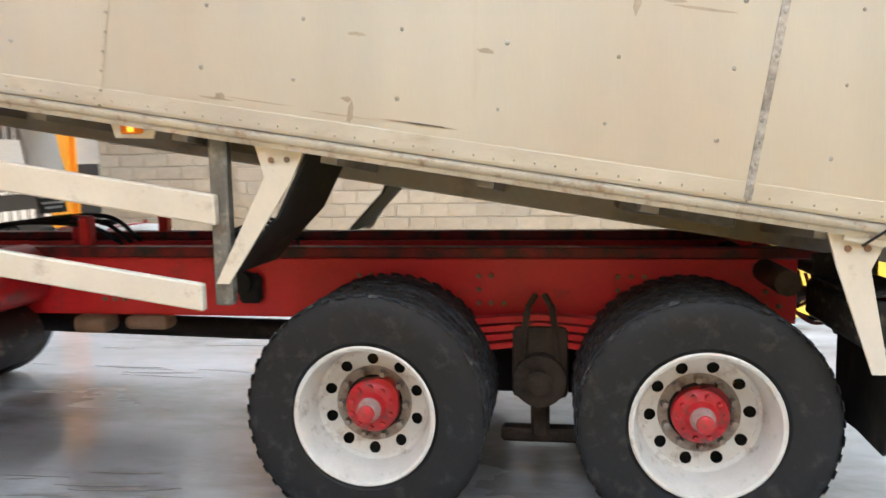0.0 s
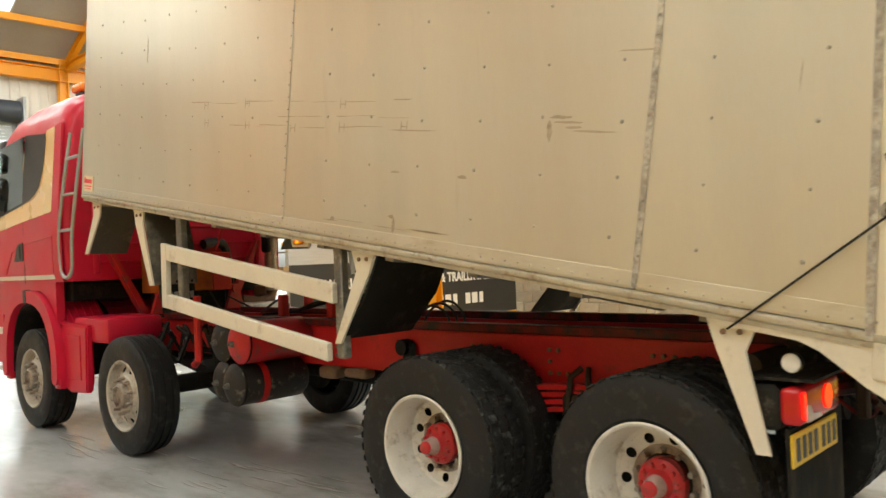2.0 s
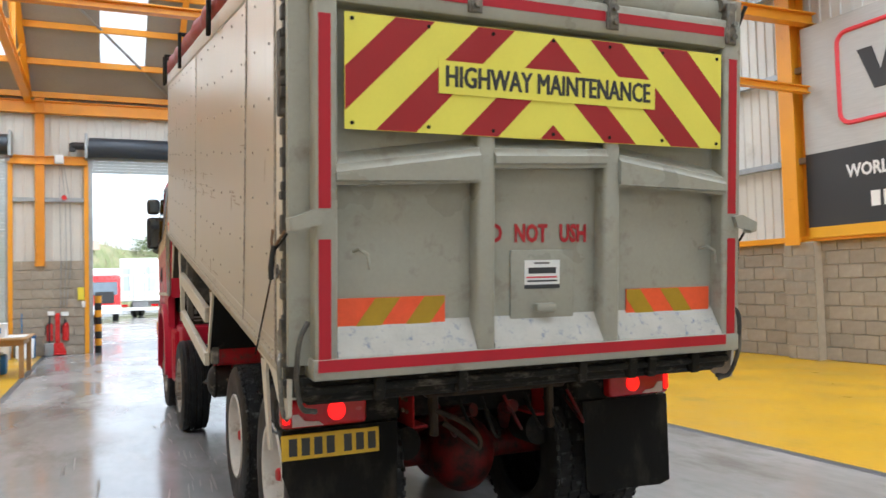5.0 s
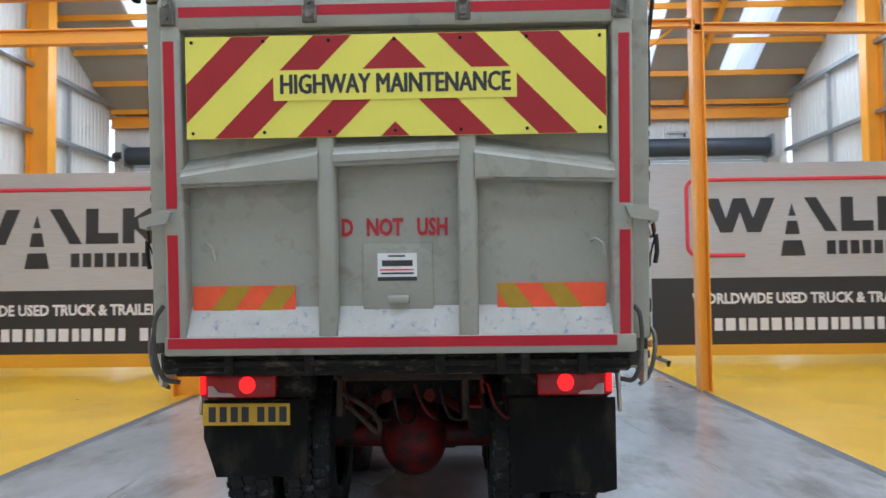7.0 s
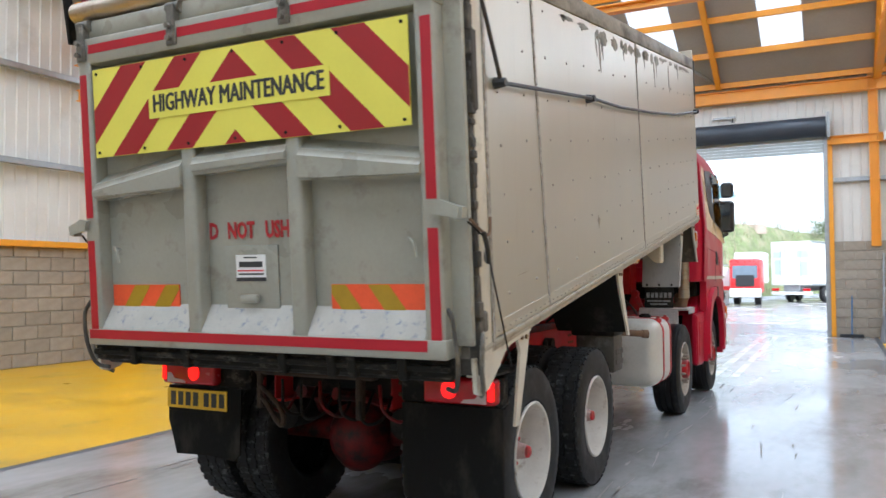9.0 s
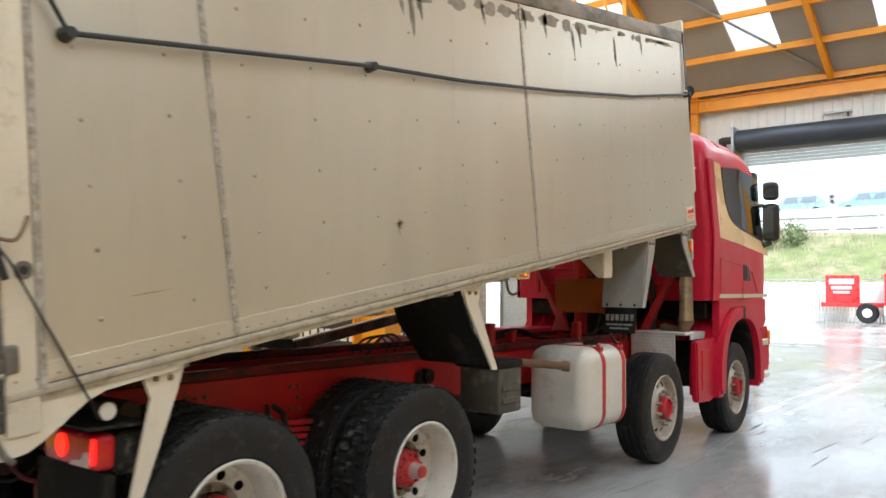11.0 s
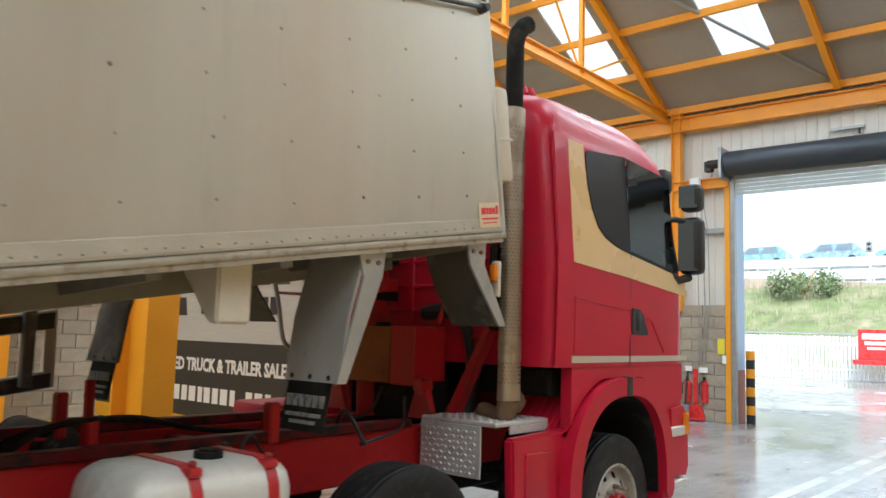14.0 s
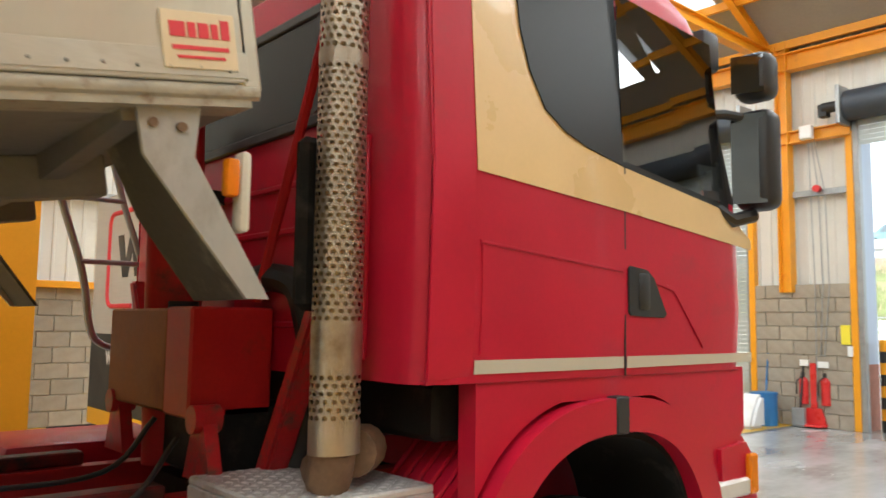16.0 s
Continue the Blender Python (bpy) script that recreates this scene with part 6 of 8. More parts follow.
for s in (-1, 1):
    on_side("cream_panel", [(-4.405, 1.98), (-5.12, 1.932), (-6.0, 1.858), (-6.0, 1.90), (-5.84, 1.985), (-5.78, 2.008), (-5.12, 2.09), (-4.92, 2.122), (-4.80, 2.155), (-4.70, 2.215), (-4.635, 2.33), (-4.60, 2.46), (-4.585, 2.73), (-4.41, 2.735)], "cream", 0.002, 0.004, s, "cream painted panel round the side window")
    on_side("quarter_panel", [(-5.115, 2.094), (-4.93, 2.127), (-4.81, 2.165), (-4.715, 2.225), (-4.65, 2.34), (-4.615, 2.47), (-4.60, 2.66), (-4.62, 2.70), (-5.115, 2.755)], "dark_glass", 0.003, 0.006, s, "black glossy quarter window")
    # frame of the door window, then its pane
    for q in ([(-5.10, 2.096), (-5.135, 2.09), (-5.135, 2.755), (-5.10, 2.755)], [(-5.135, 2.088), (-5.80, 2.005), (-5.80, 2.03), (-5.135, 2.113)], [(-5.135, 2.725), (-5.76, 2.69), (-5.76, 2.715), (-5.135, 2.755)], [(-5.77, 2.005), (-5.83, 1.995), (-5.775, 2.71), (-5.725, 2.71)]):
        on_side("window_frame", q, "dark_glass", 0.002, 0.004, s)
    pane = on_side("window_pane", [(-5.12, 2.1), (-5.80, 2.015), (-5.75, 2.70), (-5.12, 2.74)], "glass", 0.0, 0.004, s, "tinted side window glass")
    pane.visible_shadow = False
    for v in pane.data.vertices:        # the glass stands a little steeper than the panels
        v.co.y += s * 0.034 * (v.co.z + ROOT[lorry.name].z - 2.05)
    on_side("stripe", [(-4.405, 1.386), (-5.115, 1.386), (-5.115, 1.426), (-4.405, 1.426)], "stripe", 0.002, 0.003, s, "pale stripe along the door")
    on_side("stripe", [(-5.135, 1.386), (-6.0, 1.391), (-6.0, 1.428), (-5.135, 1.426)], "stripe", 0.002, 0.003, s, "pale stripe along the door")
    # door gaps and swages
    on_side("door_gap", [(-5.12, 1.36), (-5.128, 1.36), (-5.128, 2.09), (-5.12, 2.09)], "black", 0.004, 0.003, s)
    on_side("door_gap", [(-4.30, 1.352), (-5.9, 1.352), (-5.9, 1.36), (-4.30, 1.36)], "black", 0.001, 0.003, s)
    for q in ([(-4.42, 1.765), (-5.11, 1.715), (-5.11, 1.727), (-4.42, 1.777)], [(-5.14, 1.712), (-5.42, 1.665), (-5.62, 1.45), (-5.634, 1.45), (-5.43, 1.677), (-5.14, 1.724)], [(-4.425, 1.44), (-4.437, 1.44), (-4.437, 1.765), (-4.425, 1.765)]):
        on_side("swage", q, "red", -0.002, 0.008, s, bevel=0.003)
    on_side("corner_column", [(-4.235, 1.36), (-4.37, 1.352), (-4.388, 1.37), (-4.392, 1.42), (-4.392, 2.0), (-4.392, 2.70), (-4.38, 2.76), (-4.24, 2.76), (-4.235, 2.0)], "red", -0.004, 0.016, s, "rounded red panel at the cab's rear corner", bevel=0.012)
    # handle in its black recess
    on_side("handle_recess", [(-5.135, 1.58), (-5.15, 1.566), (-5.355, 1.562), (-5.37, 1.575), (-5.29, 1.705), (-5.25, 1.733), (-5.145, 1.742), (-5.135, 1.73)], "black", 0.002, 0.006, s, "black door handle recess", bevel=0.003)
    bm = B()
    add_box(bm, (-5.262, min(1.10 * s, 1.132 * s), 1.585), (-5.19, max(1.10 * s, 1.132 * s), 1.722), 0.014, 2)
    part("door_handle", bm, M["black"], cab, "black door handle")
    # mirrors on their arms
    bm = B()
    add_tube(bm, [(-5.778, 1.14 * s, 2.40), (-5.928, 1.2 * s, 2.42), (-6.058, 1.26 * s, 2.41)], 0.022, 8)
    lp("mirror_arm", bm, "black", "black mirror arm", cab)
    bm = B()
    add_tube(bm, [(-5.828, 1.19 * s, 2.02), (-5.938, 1.22 * s, 1.97), (-6.058, 1.26 * s, 2.0)], 0.03, 8)
    arm = lp("mirror_arm", bm, "black", "black mirror arm", cab)
    for z0, z1, w in ((2.02, 2.45, 0.095), (2.49, 2.70, 0.09)):
        bm = B()
        add_box(bm, (-6.158, 1.27 * s - w, z0), (-6.018, 1.27 * s + w, z1), 0.05, 3)
        lp("mirror", bm, "black", "black mirror housing", arm)
        bm = B()
        add_box(bm, (-0.003, 0.02 - w, z0 + 0.025), (0.003, w - 0.02, z1 - 0.025), 0.0)
        bm.transform(Matrix.Translation((-6.006, 1.27 * s, 0)) @ Matrix.Rotation(radians(20 * s), 4, "Z"))
        lp("mirror_glass", bm, "mirror", "mirror glass", arm)
    # visor end and marker
    bm = B()
    add_box(bm, (-5.998, min(0.95 * s, 1.15 * s), 2.62), (-5.858, max(0.95 * s, 1.15 * s), 2.80), 0.03, 2)
    lp("visor_end", bm, "black", "", cab)
    # arch, lower door sill, step panel
    bm = B()
    arch, inner = [], []
    for k in range(37):
        a = radians(-8 + 196 * k / 36)
        c, e = math.cos(a), math.sin(a)
        c, e = math.copysign(abs(c) ** 0.82, c), math.copysign(abs(e) ** 0.82, e)
        arch.append((-5.1 + 0.70 * c, 0.57 + 0.72 * e))
        inner.append((-5.1 + 0.575 * c, 0.55 + 0.625 * e))
    add_prism(bm, arch + inner[::-1], "y", min(1.25 * s, 0.9 * s), max(1.25 * s, 0.9 * s))
    bmesh.ops.bevel(bm, geom=[e for e in bm.edges if e.calc_length() < 0.3 and abs(e.verts[0].co.y - 1.25 * s) < 1e-4 and abs(e.verts[1].co.y - 1.25 * s) < 1e-4], offset=0.035, segments=3, affect="EDGES")
    ar = lp("wheel_arch", bm, "red", "glossy red front wheel arch")
    bm = B()
    add_prism(bm, inner[1:-1] + [(x * 0.97 - 0.153, z * 0.97 + 0.01) for x, z in inner[1:-1]][::-1], "y", min(1.18 * s, 0.6 * s), max(1.18 * s, 0.6 * s))
    lp("arch_lining", bm, "rubber", "black arch lining", ar)
    bm = B()
    add_box(bm, (-5.14, min(1.2 * s, 1.256 * s), 1.17), (-5.07, max(1.2 * s, 1.256 * s), 1.295), 0.006)
    lp("arch_clip", bm, "black", "", ar)
    bm = B()
    add_prism(bm, [(-4.478, 1.37), (-6.038, 1.37), (-6.038, 1.12), (-5.79, 0.9)] + [(-5.1 + 1.028 * (x + 5.1), 0.57 + 1.028 * (z - 0.57)) for x, z in arch[::-1] if z > 1.0 and z < 1.27] + [(-4.478, 1.02)], "y", min(1.2 * s, 1.12 * s), max(1.2 * s, 1.12 * s))
    lp("sill_panel", bm, "red", "red panel between the door and the arch", cab)
    bm = B()
    add_prism(bm, [(-3.968, 0.985), (-4.498, 1.005), (-4.498, 0.46), (-4.328, 0.40), (-3.998, 0.42)], "y", min(1.17 * s, 1.1 * s), max(1.17 * s, 1.1 * s))
    bmesh.ops.bevel(bm, geom=bm.edges[:], offset=0.015, segments=2, affect="EDGES")
    wing = lp("wing_panel", bm, "red", "red panel behind the front wheel")
    bm = B()
    add_box(bm, (-4.358, min(1.168 * s, 1.178 * s), 0.52), (-4.078, max(1.168 * s, 1.178 * s), 0.9), 0.008)
    lp("recess", bm, "red", "", wing)
    # slatted inner wing behind the cab
    bm = B()
    add_prism(bm, [(-4.4, 0.96), (-4.62, 1.17), (-4.62, 0.96)], "y", min(1.1 * s, 0.75 * s), max(1.1 * s, 0.75 * s))
    add_prism(bm, [(-4.42, 0.96), (-4.66, 1.2), (-4.66, 0.96)], "y", min(1.17 * s, 1.12 * s), max(1.17 * s, 1.12 * s))
    for j in range(5):
        y = s * (1.06 - 0.07 * j)
        add_tube(bm, [(-4.39, y, 0.965), (-4.61, y, 1.175)], 0.010, 6)
    lp("inner_wing", bm, "red", "red ribbed wing behind the cab", cab)
# dark underside, and the lining seen through the windows
bm = B()
add_box(bm, (-5.9, -1.08, 1.18), (-4.42, 1.08, 1.355), 0.02)
lp("cab_underside", bm, "grime", "dark underside of the cab", cab)
for lo, hi in (((-4.43, -1.1, 1.45), (-4.41, 1.1, 2.74)), ((-5.72, -1.0, 2.735), (-4.43, 1.0, 2.75)), ((-5.9, -1.1, 1.42), (-4.43, 1.1, 1.44))):
    bm = B()
    add_box(bm, lo, hi, 0.004)
    lp("cab_lining", bm, "cab_in", "grey inner lining of the cab", cab)
for ks in (range(side_idx + 1, front_a - 3), range(n - front_a + 3, n - 1 - side_idx)):
    bm = B()
    lo, hi = ([bm.verts.new(p) for p in ring_points(z, r, f - 0.004, w + 0.004, cf, cr)] for z, r, f, w, cf, cr in LEVELS[3:5])
    for k in ks:
        bm.faces.new((lo[k], lo[k + 1], hi[k + 1], hi[k]))
    bmesh.ops.delete(bm, geom=[v for v in bm.verts if not v.link_faces], context="VERTS")
    bmesh.ops.solidify(bm, geom=bm.faces[:], thickness=0.003)
    lp("front_pillar", bm, "black", "black front pillar of the cab", cab)
# rear wall fittings: window, swages, lining
bm = B()
add_box(bm, (-4.272, -0.6, 2.22), (-4.259, 0.6, 2.56), 0.004)
rw = lp("rear_window", bm, "dark_glass", "dark rear cab window", cab)
for lo, hi in (((-4.272, -0.64, 2.18), (-4.25, 0.64, 2.22)), ((-4.272, -0.64, 2.56), (-4.25, 0.64, 2.60)), ((-4.272, -0.64, 2.22), (-4.25, -0.6, 2.56)), ((-4.272, 0.6, 2.22), (-4.25, 0.64, 2.56))):
    bm = B()
    add_box(bm, lo, hi, 0.006)
    lp("window_seal", bm, "black", "", rw)
for z in (1.52, 1.68, 1.84, 2.0):
    bm = B()
    add_box(bm, (-4.28, -0.9, z - 0.012), (-4.258, 0.9, z + 0.012), 0.006)
    lp("swage", bm, "red", "", cab)
for y in (-0.9, 0.0, 0.9):
    bm = B()
    add_box(bm, (-4.28, y - 0.03, 1.42), (-4.254, y + 0.03, 2.1), 0.008)
    lp("swage", bm, "red", "", cab)
# windscreen, grille, bumper
bm = B()
v = [bm.verts.new(p) for p in ((-6.048, -1.0, 2.05), (-6.048, 1.0, 2.05), (-5.898, 0.95, 2.70), (-5.898, -0.95, 2.70))]
bm.faces.new(v)
bmesh.ops.solidify(bm, geom=bm.faces[:], thickness=0.005)
ws = lp("windscreen", bm, "glass", "tinted windscreen", cab)
ws.visible_shadow = False
bm = B()
add_box(bm, (-6.118, -1.0, 1.1), (-6.048, 1.0, 1.9), 0.03, 2)
lp("grille", bm, "black", "black front grille", cab)
bm = B()
add_prism(bm, [(-5.758, 1.10), (-6.038, 1.12), (-6.148, 1.0), (-6.158, 0.62), (-6.078, 0.52), (-5.798, 0.56)], "y", -1.22, 1.22)
bmesh.ops.bevel(bm, geom=bm.edges[:], offset=0.05, segments=2, affect="EDGES")
bp_ = lp("bumper", bm, "red", "red front bumper")
for s in (-1, 1):
    bm = B()
    add_box(bm, (-6.018, min(1.14 * s, 1.24 * s), 0.86), (-5.738, max(1.2 * s, 1.24 * s), 0.93), 0.01)
    lp("step", bm, "tread", "worn metal cab step", bp_)
    bm = B()
    add_box(bm, (-6.058, min(1.1 * s, 1.24 * s), 0.50), (-5.778, max(1.2 * s, 1.24 * s), 0.56), 0.01)
    lp("step", bm, "tread", "worn metal cab step", bp_)
    bm = B()
    add_box(bm, (-6.078, min(1.215 * s, 1.245 * s), 0.86), (-6.008, max(1.215 * s, 1.245 * s), 1.02), 0.008)
    lp("indicator", bm, "amber", "amber lamp", bp_)
bm = B()
add_box(bm, (-6.15, -1.1, 1.95), (-5.75, 1.1, 2.0), 0.02)
lp("dashboard", bm, "cab_in", "dark dashboard", cab)
for y in (-0.6, 0.6):
    bm = B()
    add_box(bm, (-5.2, y - 0.25, 1.5), (-5.0, y + 0.25, 2.35), 0.06, 2)
    add_box(bm, (-5.17, y - 0.13, 2.36), (-5.06, y + 0.13, 2.58), 0.05, 2)
    lp("seat", bm, "cab_in", "dark seat", cab)
bm = B()
add_lathe(bm, [(0.21, -0.015), (0.225, 0.0), (0.21, 0.015), (0.195, 0.0)], 28, True)
bm.transform(Matrix.Translation((-5.62, 0.6, 2.08)) @ Matrix.Rotation(radians(60), 4, "Y") @ Matrix.Rotation(radians(90), 4, "X"))
lp("steering_wheel", bm, "black", "black steering wheel", cab)
# roof: beacon and air horns
bm = B()
add_box(bm, (-4.928, -0.75, 3.09), (-4.798, 0.35, 3.16), 0.01)
bar = lp("light_bar", bm, "black", "black beacon bar on the roof", cab)
for y in (-0.62, 0.2):
    bm = B()
    add_box(bm, (-4.978, y - 0.16, 3.16), (-4.748, y + 0.16, 3.24), 0.03, 2)
    lp("beacon", bm, "amber", "amber roof beacon", bar)
for x in (-4.65, -4.56):
    bm = B()
    add_tube(bm, [(x, 0.75, 3.1), (x, 0.72, 3.16), (x - 0.02, 0.5, 3.17)], 0.02, 8)
    lp("horn", bm, "red", "", cab)

# ---------------------------------------------------------------- behind the cab
EX = (-4.14, 0.985)


def perforated(bm, x, y, z0, z1, r, seg=18):
    """A tube wall with round holes in staggered rows."""
    dz = 0.88 * 2 * math.pi * r / seg
    rows = max(1, int((z1 - z0) / dz))
    dz = (z1 - z0) / rows
    half = math.pi / seg
    for j in range(rows):
        for k in range(seg):
            mid, zc = 2 * half * (k + 0.5 * (j % 2)), z0 + (j + 0.5) * dz
            inn, out = [], []
            for p in range(8):
                c, e = math.cos(math.pi * p / 4), math.sin(math.pi * p / 4)
                f = 1 / max(abs(c), abs(e))
                inn.append(bm.verts.new((x + r * math.cos(mid + 0.68 * half * c), y + r * math.sin(mid + 0.68 * half * c), zc + 0.34 * dz * e)))
                out.append(bm.verts.new((x + r * math.cos(mid + half * c * f), y + r * math.sin(mid + half * c * f), zc + 0.5 * dz * e * f)))
            for p in range(8):
                bm.faces.new((inn[p], inn[(p + 1) % 8], out[(p + 1) % 8], out[p]))


stack = lp("exhaust_pipe", (lambda b: (add_tube(b, [(EX[0], EX[1], 1.25), (EX[0], EX[1], 3.26), (EX[0] - 0.02, EX[1], 3.33), (EX[0] - 0.07, EX[1], 3.39), (EX[0] - 0.12, EX[1], 3.42)], 0.053, 14), b)[1])(B()), "rubber", "tall black exhaust stack behind the cab")
bm = B()
add_cyl(bm, (EX[0], EX[1], 1.2), (EX[0], EX[1], 2.84), 0.054, seg=20)
lp("inner_pipe", bm, "pipe_tan", "tan heat-stained pipe inside the shield", stack)
for z0, z1 in ((1.26, 1.39), (1.53, 2.26), (2.30, 2.46), (2.53, 2.75)):
    bm = B()
    perforated(bm, EX[0], EX[1], z0, z1, 0.066)
    lp("heat_shield", bm, "steel", "perforated stainless heat shield", stack)
for z0, z1 in ((1.17, 1.26), (1.39, 1.53), (2.26, 2.30), (2.46, 2.53), (2.75, 2.86)):
    bm = B()
    add_cyl(bm, (EX[0], EX[1], z0), (EX[0], EX[1], z1), 0.0672, seg=30, caps=False)
    lp("band", bm, "steel", "plain stainless band", stack)
bm = B()
add_box(bm, (EX[0] - 0.03, EX[1] - 0.11, 1.56), (EX[0] + 0.085, EX[1] - 0.055, 2.06), 0.02)
lp("shield_plate", bm, "grime", "", stack)
bm = B()
add_tube(bm, [(EX[0], EX[1], 1.18), (EX[0], EX[1] - 0.02, 1.10), (EX[0] - 0.05, EX[1] - 0.12, 1.05), (EX[0] - 0.12, EX[1] - 0.3, 1.08)], 0.06, 12)
add_cyl(bm, (EX[0] - 0.16, EX[1] - 0.1, 1.16), (EX[0] - 0.07, EX[1] - 0.02, 1.16), 0.07, seg=14)
lp("exhaust_elbow", bm, "rust", "rusty exhaust elbow", stack)
bm = B()
add_box(bm, (-4.248, -0.47, 1.22), (-3.988, 0.14, 1.57), 0.008)
oil = lp("oil_tank", bm, "box_orange", "faded orange and red oil tank behind the cab")
bm = B()
add_box(bm, (-4.25, 0.14, 1.215), (-3.985, 0.36, 1.575), 0.008)
lp("tank_end", bm, "red_frame", "red painted end of the oil tank", oil)
bm = B()
add_cyl(bm, (-4.118, -0.1, 1.57), (-4.118, -0.1, 1.6), 0.05, seg=14)
lp("filler_cap", bm, "black", "black filler cap", oil)
bm = B()
add_cyl(bm, (-4.13, -0.2, 1.0), (-4.10, -0.2, 2.3), 0.095, seg=22)
add_cyl(bm, (-4.163, -0.2, 1.80), (-4.161, -0.2, 1.88), 0.12, seg=22)
ram = lp("tipping_ram", bm, "red_frame", "dark red tipping ram with black collars")
for z in (1.74, 1.98):
    bm = B()
    add_cyl(bm, (-4.163, -0.2, z), (-4.161, -0.2, z + 0.05), 0.125, seg=22)
    lp("collar", bm, "grime", "dark collar", ram)
bm = B()
add_box(bm, (-4.298, -0.36, 1.0), (-4.078, 0.36, 1.26), 0.02)
lp("ram_cradle", bm, "grime", "dark cradle under the tank")
for s in (-1, 1):
    bm = B()
    a, b = Vector((-4.178, 0.47 * s, 1.02)), Vector((-4.248, 0.86 * s, 1.70))
    add_prism(bm, [(a.y - 0.045 * s, a.z), (a.y + 0.045 * s, a.z), (b.y + 0.03 * s, b.z), (b.y - 0.03 * s, b.z)], "x", a.x - 0.06, a.x + 0.02)
    bmesh.ops.bevel(bm, geom=bm.edges[:], offset=0.01, segments=2, affect="EDGES")
    lp("cab_strut", bm, "red_hub", "red folded strut leaning out behind the cab")
    bm = B()
    add_prism(bm, [(0.30 * s, 1.03), (0.52 * s, 1.03), (0.44 * s, 1.24), (0.38 * s, 1.24)], "x", -4.04, -4.0)
    add_cyl(bm, (-4.058, 0.41 * s, 1.22), (-3.978, 0.41 * s, 1.22), 0.045, seg=14)
    lp("strut_foot", bm, "red_hub", "red bracket with a round rubber")
bm = B()
add_tube(bm, slack([(-4.278, 0.52, 1.05), (-4.298, 0.56, 1.35), (-4.278, 0.50, 1.62), (-4.238, 0.38, 1.68), (-4.208, 0.2, 1.66)]), 0.05, 10)
lp("air_hose", bm, "black", "thick black hose behind the oil tank")
bm = B()
add_tube(bm, [(-4.2, 0.33, 1.6), (-4.2, 0.81, 2.56)], 0.017, 8)
lp("cab_pipe", bm, "red_frame", "thin red bar leaning up the cab's back wall", cab)
for k, pts in enumerate(([(-3.478, 0.3, 1.0), (-3.378, 0.5, 1.12), (-3.428, 0.62, 0.95)], [(-2.878, 0.5, 0.95), (-2.728, 0.6, 1.05), (-2.678, 0.55, 0.85)], [(-3.978, 0.3, 1.15), (-3.778, 0.5, 1.0), (-3.478, 0.52, 0.94)], [(-3.978, 0.1, 1.2), (-3.828, 0.12, 1.04), (-3.478, 0.1, 1.02)], [(-2.628, 0.5, 1.0), (-2.558, 0.72, 1.03), (-2.598, 0.8, 0.86), (-2.678, 0.6, 0.75)], [(-2.678, 0.5, 0.95), (-2.598, 0.66, 0.97), (-2.658, 0.72, 0.8), (-2.778, 0.55, 0.7)])):
    bm = B()
    add_tube(bm, slack(pts), 0.009 if k else 0.012, 7)
    lp("cable", bm, "black", "black cable behind the cab")
# grey tubular ladder beside the cab, its foot bent into a hoop
bm = B()
add_tube(bm, slack([(-3.848, -1.19, 2.62), (-3.948, -1.22, 2.15), (-4.058, -1.22, 1.76), (-4.098, -1.21, 1.50), (-4.138, -1.21, 1.42), (-4.218, -1.21, 1.395), (-4.298, -1.21, 1.43), (-4.328, -1.21, 1.52), (-4.318, -1.22, 1.78), (-4.198, -1.22, 2.15), (-4.078, -1.19, 2.62)]), 0.016, 8)
for z, x, w in ((2.4, -3.9, 0.23), (2.1, -3.965, 0.25), (1.8, -4.05, 0.27)):
    add_tube(bm, [(x, -1.215, z), (x - w, -1.215, z)], 0.013, 7)
lp("cab_ladder", bm, "galv", "grey tubular ladder beside the cab")

# ---------------------------------------------------------------- along the chassis
bm = B()
add_box(bm, (-2.628, 0.60, 0.43), (-1.848, 1.165, 1.035), 0.125, 5)
ft = lp("fuel_tank", bm, "tank", "dull aluminium fuel tank with red straps")
for x in (-2.12, -2.48):
    bm = B()
    outer = []
    for cy, cz, a0 in ((1.04, 0.91, 0), (0.725, 0.91, 90), (0.725, 0.555, 180), (1.04, 0.555, 270)):
        outer += [(cy + 0.131 * math.cos(radians(a0 + 18 * k)), cz + 0.131 * math.sin(radians(a0 + 18 * k))) for k in range(6)]
    inner = [(0.8825 + (y - 0.8825) * 0.95, 0.7325 + (z - 0.7325) * 0.95) for y, z in outer]
    m = len(outer)
    rings_ = [[bm.verts.new((xx, *p)) for p in loop] for xx, loop in ((x - 0.025, inner), (x - 0.025, outer), (x + 0.025, outer), (x + 0.025, inner))]
    for q, r in zip(rings_, rings_[1:] + rings_[:1]):
        for k in range(m):
            bm.faces.new((q[k], q[(k + 1) % m], r[(k + 1) % m], r[k]))
    bmesh.ops.recalc_face_normals(bm, faces=bm.faces[:])
    strap = lp("strap", bm, "red_hub", "red tank strap", ft)
    bm = B()
    add_box(bm, (x - 0.03, 1.07, 1.0), (x + 0.03, 1.15, 1.035), 0.01, 2)
    add_cyl(bm, (x, 1.11, 1.03), (x, 1.12, 1.052), 0.016, seg=8)
    lp("buckle", bm, "red_hub", "red strap clamp", strap)
bm = B()
add_cyl(bm, (-2.298, 0.95, 1.03), (-2.298, 0.95, 1.06), 0.06, seg=18)
add_cyl(bm, (-2.298, 0.95, 1.06), (-2.298, 0.95, 1.07), 0.042, seg=18)
lp("filler_cap", bm, "grime", "dark filler cap", ft)
bm = B()
add_box(bm, (-1.16, 0.66, 0.66), (-0.875, 1.0, 0.955), 0.02, 2)
